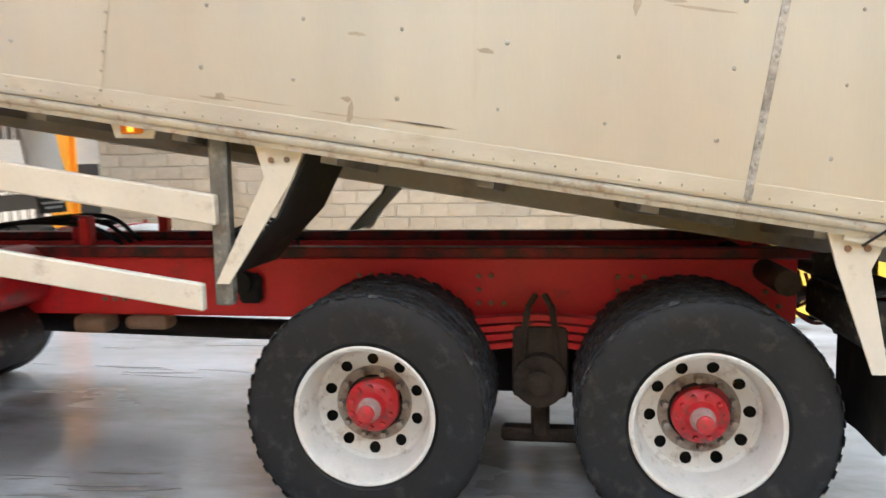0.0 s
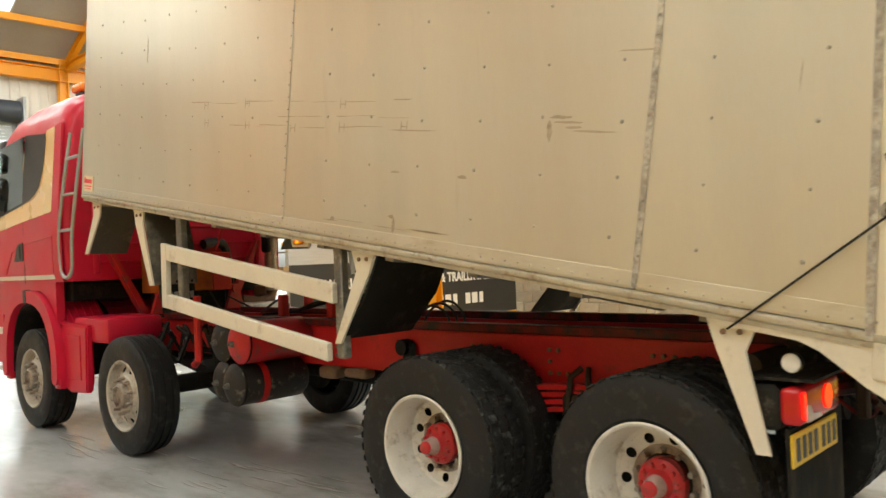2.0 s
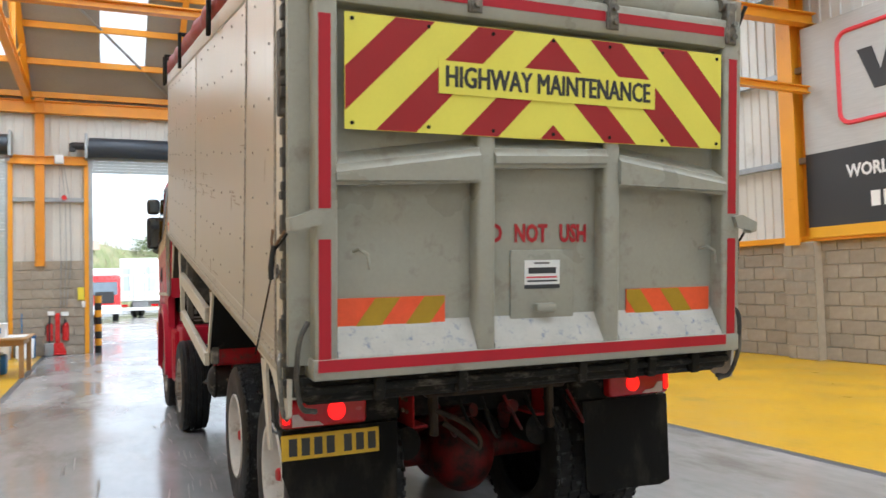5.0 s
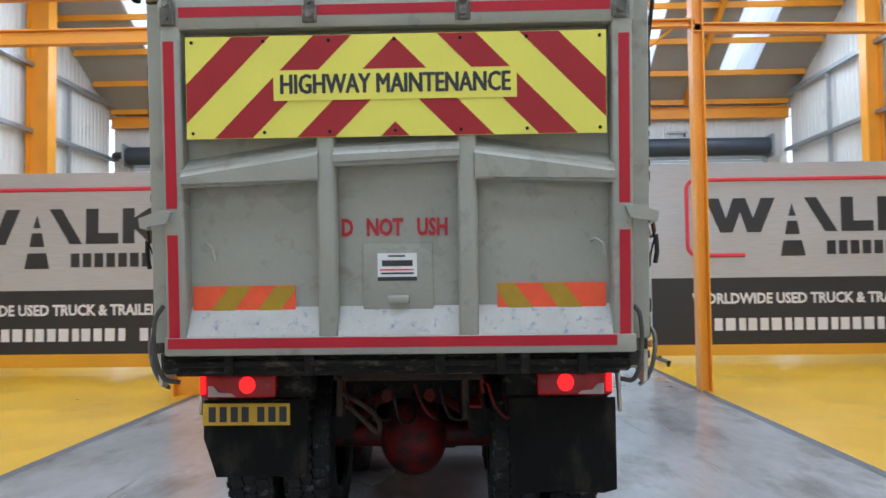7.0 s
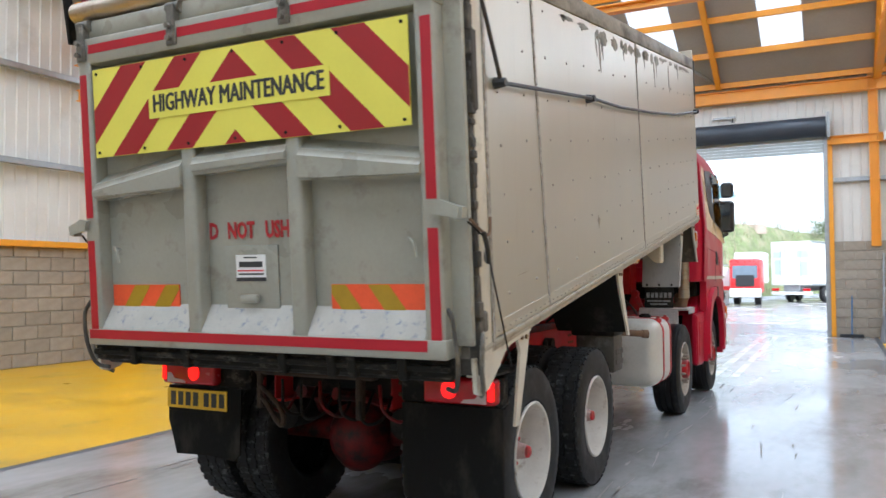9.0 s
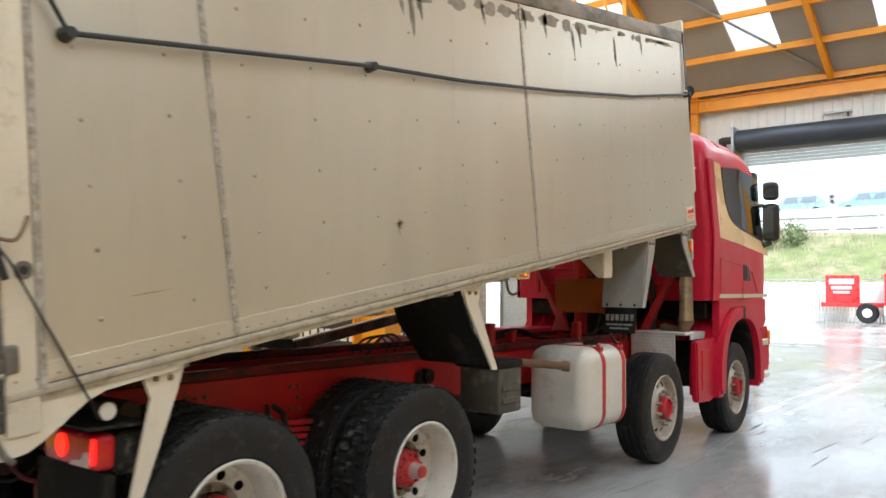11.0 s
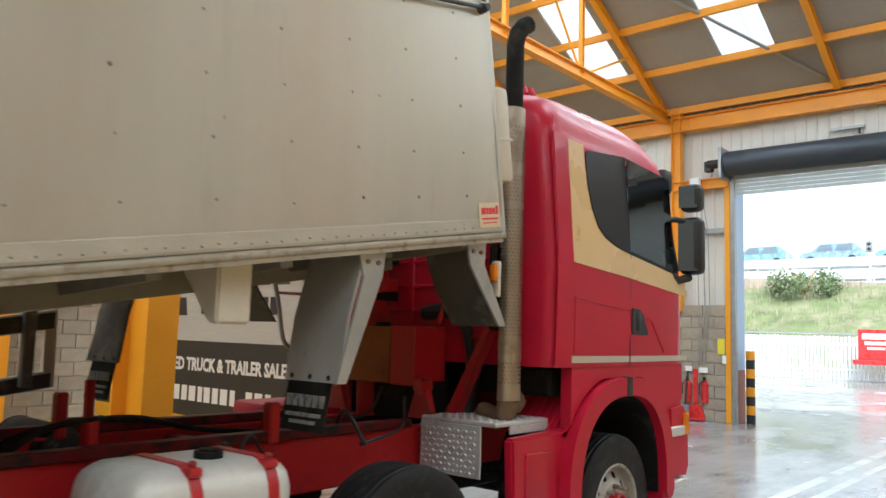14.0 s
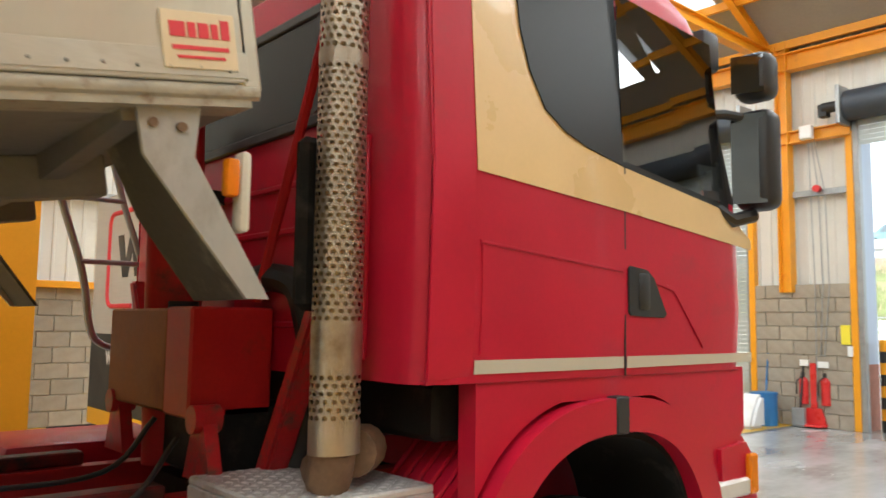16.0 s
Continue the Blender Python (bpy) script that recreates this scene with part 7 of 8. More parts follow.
bb = lp("battery_box", bm, "dusty_box", "dusty grey-brown battery box")
bm = B()
add_box(bm, (-1.17, 0.62, 0.945), (-0.86, 1.01, 1.0), 0.02, 2)
lp("lid", bm, "grime", "dark box lid", bb)
for z in (0.72, 0.80):
    bm = B()
    add_box(bm, (-1.13, 1.0, z), (-0.905, 1.012, z + 0.045), 0.006)
    lp("box_rib", bm, "dusty_box", "", bb)
bm = B()
add_tube(bm, [(-1.178, 0.55, 0.975), (-1.623, 1.09, 0.925)], 0.028, 12)
lp("side_pipe", bm, "rust", "brown steel tube sticking out")
bm = B()
add_cyl(bm, (-1.608, 1.075, 0.926), (-1.643, 1.115, 0.922), 0.037, seg=14)
lp("pipe_end", bm, "rust")
for x, z, mat, y0 in ((-2.266, 0.90, "flaked", -0.98), (-1.916, 0.91, "red_hub", -1.05), (-2.266, 0.62, "flaked", -0.98), (-1.996, 0.625, "flaked", -1.05)):
    bm = B()
    add_lathe(bm, [(0.136, 0.05), (0.142, 0.055), (0.142, 0.60), (0.12, 0.64), (0.0005, 0.66)], 28)
    at = lp("air_tank", (bm.transform(Matrix.Translation((x, y0, z))), bm)[1], mat, "red air tank" if mat == "red_hub" else "black air tank with flaking paint")
    bm = B()
    add_lathe(bm, [(0.0005, 0.0), (0.05, 0.004), (0.09, 0.016), (0.122, 0.038), (0.1385, 0.056)], 28)
    bm.transform(Matrix.Translation((x, y0, z)))
    lp("tank_end", bm, "red_hub" if mat == "red_hub" else "flaked", "domed tank end", at)
    bm = B()
    add_lathe(bm, [(0.143, 0.062), (0.146, 0.066), (0.146, 0.074), (0.143, 0.078)], 28)
    bm.transform(Matrix.Translation((x, y0, z)))
    lp("weld_seam", bm, "grime", "", at)
    bm = B()
    add_cyl(bm, (x, y0 - 0.022, z), (x, y0 + 0.004, z), 0.019, 0.026, 6)
    add_cyl(bm, (x, y0 - 0.04, z), (x, y0 - 0.02, z), 0.009, seg=8)
    lp("drain_valve", bm, "hinge", "small steel drain valve", at)
bm = B()
add_cyl(bm, (-1.996, -0.83, 0.625), (-1.996, -0.78, 0.625), 0.147, seg=28)
lp("tank_strap", bm, "red_frame")
bm = B()
for k in range(16):
    x = -2.55 - 0.085 * k
    random.seed(k)
    add_tube(bm, [(x, -0.75 + random.uniform(-.1, .1), 0.65 + random.uniform(0, .3)), (x - 0.1, -0.62, 0.8 + random.uniform(-.15, .2)), (x - 0.25, -0.55 + random.uniform(-.1, .1), 0.95)], 0.014 + 0.012 * random.random(), 6)
lp("pipework", bm, "grime", "oily pipes beside the chassis", kind="stuff")
bm = B()
add_box(bm, (-4.9, -0.4, 0.55), (-4.1, 0.4, 0.98), 0.08, 2)
lp("gearbox", bm, "grime", "oily dark gearbox behind the cab")
bm = B()
add_tube(bm, [(-2.65, -0.9, 1.22), (-2.66, -0.9, 0.75), (-2.8, -0.85, 0.7)], 0.03, 8)
lp("step_bar", bm, "red_frame")
# tread plate deck over the second wheel
for s in (-1, 1):
    bm = B()
    if s > 0:
        add_box(bm, (-4.438, 0.47, 1.035), (-3.958, 1.06, 1.06), 0.006)
        add_box(bm, (-3.968, 0.47, 0.75), (-3.956, 0.95, 1.035), 0.003)
        add_box(bm, (-4.438, 1.045, 0.99), (-4.078, 1.06, 1.035), 0.003)
        deck = lp("tread_deck", bm, "tread_base", "bright tread plate box over the chassis")
        bm = B()
        lozenge = lambda c, d, p, up: [bm.faces.new((v[k], v[(k + 1) % 4], w)) for v, w in [([bm.verts.new(c + q) for q in (d, p, -d, -p)], bm.verts.new(c + up))] for k in range(4)]
        for i in range(15):
            for j in range(18):
                a = radians(45 if (i + j) % 2 else -45)
                d = Vector((math.cos(a), math.sin(a), 0)) * 0.014
                lozenge(Vector((-4.418 + 0.032 * i, 0.490 + 0.032 * j, 1.0602)), d, Vector((-d.y, d.x, 0)) * 0.4, Vector((0, 0, 0.005)))
        for i in range(14):
            for j in range(8):
                a = radians(45 if (i + j) % 2 else -45)
                d = Vector((0, math.cos(a), math.sin(a))) * 0.014
                lozenge(Vector((-3.956, 0.490 + 0.032 * i, 0.775 + 0.032 * j)), d, Vector((0, -d.z, d.y)) * 0.4, Vector((0.005, 0, 0)))
        lp("tread_pattern", bm, "tread", "", deck, kind="stuff")
    else:
        add_box(bm, (-4.3, -1.12, 0.84), (-3.7, -0.6, 1.05), 0.03, 2)
        lp("wing_deck", bm, "red", "red deck over the wheel")

# ---------------------------------------------------------------- rear end
for s in (-1, 1):
    lo, hi = (0.70, 1.11) if s > 0 else (0.72, 1.14)
    bm = B()
    add_box(bm, (1.68, min(hi * s, 0.52 * s), 0.81), (1.785, max(hi * s, 0.52 * s), 0.97), 0.02)
    lb = lp("lamp_bracket", bm, "gritty", "dirty dark rear lamp bracket")
    bm = B()
    a, b = sorted((hi * s, lo * s))
    add_box(bm, (1.785, a, 0.835), (1.86, b, 0.965), 0.022, 3)
    lp("rear_lamp", bm, "lamp_red", "red rear lamp cluster, lit", lb)
    for y, w, h in (((lo + 0.155) * s, 0.055, 0.046), ((hi - 0.022) * s, 0.016, 0.046)):
        bm = B()
        if w > 0.03:
            add_cyl(bm, (1.858, y, 0.905), (1.866, y, 0.905), 0.044, seg=16)
        else:
            add_box(bm, (1.858, y - w, 0.905 - h), (1.866, y + w, 0.905 + h), 0.006)
        lp("lit_lens", bm, "glow_red", "lit red lamp", lb)
    bm = B()
    add_prism(bm, [((hi - 0.05) * s, 0.845), ((lo + 0.22) * s, 0.845), ((lo + 0.24) * s, 0.862), ((hi - 0.11) * s, 0.868), ((hi - 0.08) * s, 0.9), ((hi - 0.05) * s, 0.9)], "x", 1.858, 1.864)
    lp("clear_lens", bm, "lamp_clear", "pale lamp lens", lb)
    bm = B()
    low = 0.42 if s < 0 else 0.33
    flap = [(1.13 * s, 0.82), (0.55 * s, 0.82), (0.56 * s, low + 0.03), (0.60 * s, low - 0.005), (0.8 * s, low + 0.01), (1.06 * s, low), (1.13 * s, low + 0.02 if s > 0 else 0.62)]
    add_prism(bm, flap, "x", 1.80, 1.812)
    lp("mud_flap", bm, "flap", "dusty black rubber mud flap")
    bm = B()
    add_lathe(bm, [(0.0005, -0.05), (0.028, -0.045), (0.036, -0.02), (0.038, 0.0), (0.034, 0.004)], 20)
    bm.transform(Matrix.Translation((1.822, 1.105 * s, 1.045)) @ Matrix.Rotation(0 if s > 0 else math.pi, 4, "Z"))
    wl = lp("work_lamp", bm, "grime", "small round work lamp beside the rear lamps")
    bm = B()
    add_lathe(bm, [(0.034, 0.0), (0.03, 0.006), (0.016, 0.010), (0.0005, 0.011)], 20)
    bm.transform(Matrix.Translation((1.822, 1.105 * s, 1.045)) @ Matrix.Rotation(0 if s > 0 else math.pi, 4, "Z"))
    lp("lens", bm, "label_white", "pale round lamp lens", wl)
    bm = B()
    add_box(bm, (1.66, min(0.66 * s, 1.13 * s), 0.985), (1.90, max(0.66 * s, 1.13 * s), 0.995))
    add_box(bm, (1.66, min(0.66 * s, 0.67 * s), 0.985), (1.90, max(0.66 * s, 0.67 * s), 1.08))
    lp("lamp_tray", bm, "gritty", "dirty dark steel tray over the rear lamps", lb)
    if s < 0:
        bm = B()
        add_tube(bm, [(1.68, 1.16 * s, 1.0), (1.685, 1.16 * s, 0.86), (1.72, 1.155 * s, 0.815), (1.77, 1.14 * s, 0.81)], 0.007, 6)
        lp("lamp_cable", bm, "galv", "grey lamp conduit")
bm = B()
add_box(bm, (1.815, -1.135, 0.69), (1.824, -0.65, 0.805), 0.004)
npl = lp("number_plate", bm, "plate", "yellow rear number plate with plain dark bars")
for k in range(7):
    y = -1.10 + 0.061 * k + (0.025 if k > 3 else 0)
    bm = B()
    add_box(bm, (1.824, y, 0.708), (1.8255, y + 0.04, 0.787))
    lp("bar", bm, "banner_black", "", npl)
bm = B()
add_cyl(bm, (1.55, -0.8, 0.94), (1.55, 0.8, 0.94), 0.05, seg=12)
add_box(bm, (1.80, -0.42, 0.885), (1.87, 0.42, 0.935), 0.012)
add_box(bm, (1.82, 0.30, 0.68), (1.87, 0.345, 0.95), 0.01)
add_box(bm, (1.82, -0.40, 0.7), (1.87, -0.355, 0.95), 0.01)
lp("rear_beam", bm, "saddle", "dark rear beam of the chassis")
bm = B()
add_tube(bm, slack([(1.88, -0.33, 0.80), (1.9, -0.27, 0.76), (1.92, -0.2, 0.70), (1.92, -0.16, 0.67), (1.92, -0.145, 0.71), (1.91, -0.19, 0.77), (1.89, -0.27, 0.82), (1.86, -0.36, 0.86)]), 0.014, 8)
lp("tow_hook", bm, "saddle", "dirty towing hook")
random.seed(9)
for k in range(7):
    bm = B()
    y = -0.35 + 0.13 * k
    add_tube(bm, slack([(1.84, y, 0.9), (1.88, y + 0.05, 0.78 - 0.03 * (k % 3)), (1.80, y + 0.12, 0.72), (1.65, y + 0.1, 0.84)]), 0.009, 6)
    lp("air_hose", bm, "grime" if k % 3 else "shaded_oily_red", "looping brake hose")
for s in (-1, 1):
    for x in (0.0, 1.25):
        bm = B()
        add_cyl(bm, (x + 0.12, 0.42 * s, 0.62), (x + 0.32, 0.42 * s, 0.62), 0.085, seg=16)
        lp("brake_chamber", bm, "grime", "dark brake chamber")
    bm = B()
    add_tube(bm, [(1.3, 0.35 * s, 0.62), (1.55, 0.2 * s, 0.75), (1.8, 0.12 * s, 0.8)], 0.035, 8)
    lp("torque_rod", bm, "shaded_oily_red", "red torque rod")
bm = B()
add_lathe(bm, [(0.0005, 0.13), (0.08, 0.12), (0.15, 0.07), (0.2, 0.0), (0.205, -0.05)], 24)
bm.transform(Matrix.Translation((1.43, 0, 0.5)) @ Matrix.Rotation(radians(-90), 4, "Z"))
lp("differential_cover", bm, "shaded_oily_red", "round oily red differential cover, shade in its colour")
# ---------------------------------------------------------------- things in the workshop
M["red_gloss"] = material("red_extinguisher_paint", (0.62, 0.03, 0.03), 0.3, 0, 0.06, 5, 60, 0.02)
M["note"] = material("yellow_notice", (0.80, 0.68, 0.05), 0.5, 0, 0.05, 5, 60, 0.0)
M["tarp"] = material("grey_cloth_cover", (0.20, 0.20, 0.21), 0.9, 0, 0.25, 5, 60, 0.3)
M["blue"] = material("blue_plastic", (0.03, 0.17, 0.42), 0.4, 0, 0.1, 5, 60, 0.05)
M["white_sack"] = material("white_sack_cloth", (0.70, 0.71, 0.72), 0.8, 0, 0.1, 6, 60, 0.2)
M["card"] = material("brown_cardboard", (0.42, 0.28, 0.15), 0.85, 0, 0.1, 6, 60, 0.1)


def simple(name, base, label, category, boxes, group=""):
    t = thing(name, base, label, category, group)
    for nm, kind, args, mat in boxes:
        bm = B()
        if kind == "box":
            add_box(bm, *args)
        elif kind == "cyl":
            add_cyl(bm, *args)
        elif kind == "tube":
            add_tube(bm, *args)
        part(nm, bm, M[mat], t)
    return t


XW = X0 + 0.02
# wooden bench table with boxes on it
TX, TY = -11.0, -3.55
legs = [("leg", "box", ((TX + dx - 0.04, TY + dy - 0.04, 0), (TX + dx + 0.04, TY + dy + 0.04, 0.66), 0.005), "wood") for dx in (-0.75, 0.75) for dy in (-0.42, 0.42)]
simple("work_table", (TX, TY, 0), "worn wooden work table with paper and boxes on top", "table", legs + [("tabletop", "box", ((TX - 0.85, TY - 0.52, 0.66), (TX + 0.85, TY + 0.52, 0.70), 0.006), "wood"), ("apron", "box", ((TX - 0.78, TY + 0.40, 0.56), (TX + 0.78, TY + 0.43, 0.66), 0.003), "wood"), ("apron", "box", ((TX + 0.73, TY - 0.42, 0.56), (TX + 0.76, TY + 0.4, 0.66), 0.003), "wood")])
simple("cardboard_box", (TX + 0.3, TY - 0.1, 0.7), "white printed cardboard box on the table", "box", [("carton", "box", ((TX + 0.1, TY - 0.2, 0.701), (TX + 0.5, TY + 0.15, 0.95), 0.006), "white"), ("print", "box", ((TX + 0.5, TY - 0.14, 0.78), (TX + 0.502, TY + 0.08, 0.88)), "blue")])
simple("parts_tray", (TX, TY - 0.3, 0.7), "dark plastic tray of small parts on the table", "tray", [("tray", "box", ((TX - 0.5, TY - 0.45, 0.701), (TX - 0.1, TY - 0.1, 0.8), 0.01), "black"), ("tin", "cyl", ((TX - 0.3, TY - 0.25, 0.8), (TX - 0.3, TY - 0.25, 0.93), 0.05), "red_gloss"), ("tin", "cyl", ((TX - 0.2, TY - 0.35, 0.8), (TX - 0.2, TY - 0.35, 0.9), 0.04), "white")])
bm = B()
add_box(bm, (TX - 0.3, TY + 0.1, 0.702), (TX + 0.6, TY + 0.46, 0.712), 0.003)
solo("paper_stack", bm, M["label_white"], "loose white papers on the wooden table", "paper")
simple("jerry_can", (TX - 0.2, TY - 0.05, 0), "pale blue plastic can under the table", "can", [("can", "box", ((TX - 0.4, TY - 0.2, 0), (TX - 0.05, TY + 0.1, 0.36), 0.04, 2), "blue"), ("cap", "cyl", ((TX - 0.2, TY, 0.36), (TX - 0.2, TY, 0.41), 0.04), "white")])
simple("jerry_can", (TX + 0.3, TY - 0.2, 0), "white plastic can under the table", "can", [("can", "box", ((TX + 0.12, TY - 0.36, 0), (TX + 0.42, TY - 0.08, 0.3), 0.04, 2), "white"), ("cap", "cyl", ((TX + 0.3, TY - 0.2, 0.3), (TX + 0.3, TY - 0.2, 0.34), 0.035), "blue")])
# bucket, sack and barrel by the wall
simple("bucket", (-14.9, -3.9, 0), "white plastic tub by the door post", "bucket", [("tub", "cyl", ((-14.9, -3.9, 0), (-14.9, -3.9, 0.42), 0.16, 0.19, 20), "white"), ("lid", "cyl", ((-14.9, -3.9, 0.42), (-14.9, -3.9, 0.45), 0.2, None, 20), "white")])
simple("barrel", (-15.1, -3.45, 0), "blue plastic drum beside the block wall", "barrel", [("drum", "cyl", ((-15.1, -3.45, 0), (-15.1, -3.45, 0.5), 0.2, None, 20), "blue"), ("rim", "cyl", ((-15.1, -3.45, 0.48), (-15.1, -3.45, 0.52), 0.21, None, 20), "blue")])
bm = B()
add_prism(bm, [(-14.75, 0), (-14.3, 0), (-14.45, 0.3), (-14.62, 0.52), (-14.75, 0.5)], "y", -3.6, -3.25)
bmesh.ops.bevel(bm, geom=bm.edges[:], offset=0.05, segments=2, affect="EDGES")
solo("sack", bm, M["white_sack"], "slumped white sack on the floor by the wall", "sack")
# fire point
fe = thing("fire_point", (-15.4, -2.8, 0), "red fire extinguisher stand on the floor by the blockwork", "extinguisher stand")
bm = B()
add_box(bm, (-15.5, -3.02, 0.02), (-15.25, -2.62, 0.05), 0.01)
add_prism(bm, [(-3.0, 0.05), (-2.62, 0.05), (-2.7, 0.3), (-2.92, 0.3)], "x", -15.47, -15.43)
part("base", bm, M["red_gloss"], fe)
bm = B()
add_box(bm, (-15.47, -2.86, 0.3), (-15.43, -2.76, 1.0), 0.01)
part("back_post", bm, M["red_gloss"], fe)
for y in (-2.98, -2.64):
    e = thing("fire_extinguisher", (-15.38, y, 0.4), "red fire extinguisher hung against the block wall", "fire extinguisher", "fire extinguishers")
    bm = B()
    add_cyl(bm, (-15.5, y, 0.35), (-15.5, y, 0.72), 0.075, seg=18)
    add_cyl(bm, (-15.5, y, 0.72), (-15.5, y, 0.78), 0.075, 0.03, 18)
    part("bottle", bm, M["red_gloss"], e)
    bm = B()
    add_box(bm, (-15.53, y - 0.02, 0.78), (-15.42, y + 0.02, 0.85), 0.008)
    add_tube(bm, [(-15.44, y, 0.8), (-15.40, y - 0.08, 0.7), (-15.42, y - 0.09, 0.5)], 0.012, 6)
    part("valve", bm, M["black"], e, "black valve and hose")
for y, z, w, h, mt, nm, lb in ((-2.3, 1.45, 0.07, 0.15, "note", "notice", "yellow paper notice on the block wall"), (-2.95, 1.0, 0.07, 0.05, "label_white", "notice", "small white and red sign on the block wall"), (-2.66, 0.98, 0.09, 0.05, "label_white", "notice", "small white and red sign on the block wall"), (-2.24, 1.2, 0.04, 0.08, "label_white", "switch_box", "small white switch on the block wall")):
    bm = B()
    add_box(bm, (XW + 0.02, y - w, z - h), (XW + 0.035, y + w, z + h), 0.003)
    solo(nm, bm, M[mt], lb, "notice" if nm == "notice" else "switch")
simple("shovel", (-15.35, -2.98, 0), "shovel with a dark shaft leaning on the wall", "shovel", [("shaft", "tube", ([(-15.3, -2.98, 0.1), (-15.55, -2.98, 1.25)], 0.018, 7), "black"), ("blade", "box", ((-15.33, -3.08, 0.01), (-15.25, -2.88, 0.3), 0.008), "galv")])
simple("broom", (-15.4, 2.75, 0), "blue-handled broom leaning on the block wall", "broom", [("handle", "tube", ([(-15.35, 2.75, 0.06), (-15.58, 2.78, 1.5)], 0.014, 7), "blue"), ("head", "box", ((-15.45, 2.5, 0.0), (-15.3, 3.0, 0.07), 0.01), "black")])
simple("broom", (-15.4, -3.55, 0), "blue-handled brush leaning by the door post", "broom", [("handle", "tube", ([(-15.3, -3.55, 0.06), (-15.58, -3.58, 1.45)], 0.014, 7), "blue"), ("head", "box", ((-15.4, -3.7, 0.0), (-15.28, -3.4, 0.07), 0.01), "black")])
# cables and boxes at the doors
for y0, s in ((-2.75, 1), (3.6, 1)):
    for k, dy in enumerate((0.0, 0.12, 0.22)):
        bm = B()
        add_tube(bm, [(XW + 0.1, y0 + dy * 0.3, 4.7), (XW + 0.06, y0 + dy, 3.7), (XW + 0.05, y0 + dy + 0.02, 2.2), (XW + 0.05, y0 + dy * 0.6, 1.1 if k else 0.4)], 0.009, 6)
        solo("door_cable", bm, M["galv"], "grey cable hanging down the wall", "cable")
    simple("control_box", (XW, y0, 4.62), "white control box at the door head", "switch box", [("case", "box", ((XW + 0.1, y0 - 0.1, 4.56), (XW + 0.2, y0 + 0.1, 4.78), 0.01), "white"), ("cover", "box", ((XW + 0.2, y0 - 0.08, 4.58), (XW + 0.21, y0 + 0.08, 4.76), 0.004), "label_white")])
    bm = B()
    add_cyl(bm, (XW + 0.02, y0 + 0.1, 3.76), (XW + 0.1, y0 + 0.1, 3.76), 0.06, seg=12)
    solo("alarm_bell", bm, M["red_gloss"], "small red sounder on the sheeting rail", "alarm")
# step ladder, covered machine, pallet on the far side
sl = thing("step_ladder", (-15.1, 3.62, 0), "aluminium step ladder leaning by the block wall", "step ladder")
for dy in (-0.2, 0.2):
    bm = B()
    add_tube(bm, [(-14.95, 3.62 + dy * 1.2, 0.0), (-15.4, 3.6 + dy * 0.8, 1.95)], 0.022, 6)
    part("stile", bm, M["galv"], sl)
for k in range(7):
    f = (k + 0.7) / 8
    bm = B()
    add_box(bm, (-14.95 - 0.45 * f - 0.04, 3.62 - 0.22 + 0.06 * f, 1.95 * f - 0.012), (-14.95 - 0.45 * f + 0.04, 3.62 + 0.22 - 0.07 * f, 1.95 * f + 0.012), 0.004)
    part("tread", bm, M["galv"], sl)
bm = B()
add_box(bm, (-15.3, 3.5, 1.45), (-15.2, 3.75, 1.65), 0.01)
part("label_board", bm, M["label_white"], sl)


def draped(name, x0, x1, y0, y1, z1, label):
    random.seed(21)
    bm = B()
    nx, ny = 18, 18
    g = []
    for i in range(nx + 1):
        row = []
        for j in range(ny + 1):
            u, v = i / nx, j / ny
            e = min(u, 1 - u, v, 1 - v)
            z = z1 * min(1, (e / 0.22) ** 0.7) * (0.82 + 0.18 * math.sin(3.1 * u + 0.6)) + 0.05 * noise.noise((u * 5, v * 5, 1.3)) * min(1, e * 8)
            x = x0 + (x1 - x0) * u + 0.03 * noise.noise((u * 6, v * 6, 7.0))
            y = y0 + (y1 - y0) * v + 0.03 * noise.noise((u * 6, v * 6, 3.0))
            row.append(bm.verts.new((x, y, max(0.0, z))))
        g.append(row)
    for i in range(nx):
        for j in range(ny):
            bm.faces.new((g[i][j], g[i + 1][j], g[i + 1][j + 1], g[i][j + 1]))
    return solo(name, bm, M["tarp"], label, "covered machine", smooth=60)


draped("covered_machine", -15.1, -13.7, 3.3, 4.1, 0.85, "machine under a crumpled grey cloth cover")
simple("sweeper", (-14.2, 4.4, 0), "dark wheeled sweeper with a bent push handle", "sweeper", [("body", "box", ((-14.7, 4.1, 0.1), (-13.8, 4.7, 0.62), 0.08, 2), "galv"), ("wheel", "cyl", ((-14.5, 4.05, 0.14), (-14.5, 4.12, 0.14), 0.14), "black"), ("wheel", "cyl", ((-14.0, 4.05, 0.14), (-14.0, 4.12, 0.14), 0.14), "black"), ("handle", "tube", ([(-14.2, 4.2, 0.6), (-13.9, 4.25, 1.1), (-13.6, 4.3, 1.22), (-13.1, 4.4, 1.2)], 0.02, 8), "black")])
pal = thing("pallet", (-11.3, 3.95, 0), "small pale wooden pallet on the floor", "pallet")
for k in range(5):
    bm = B()
    add_box(bm, (-12.0 + 0.29 * k, 3.6, 0.12), (-11.8 + 0.29 * k, 4.3, 0.14), 0.003)
    part("slat", bm, M["wood"], pal)
for y in (3.6, 3.9, 4.2):
    bm = B()
    add_box(bm, (-12.0, y, 0.0), (-10.64, y + 0.1, 0.12), 0.003)
    part("runner", bm, M["wood"], pal)
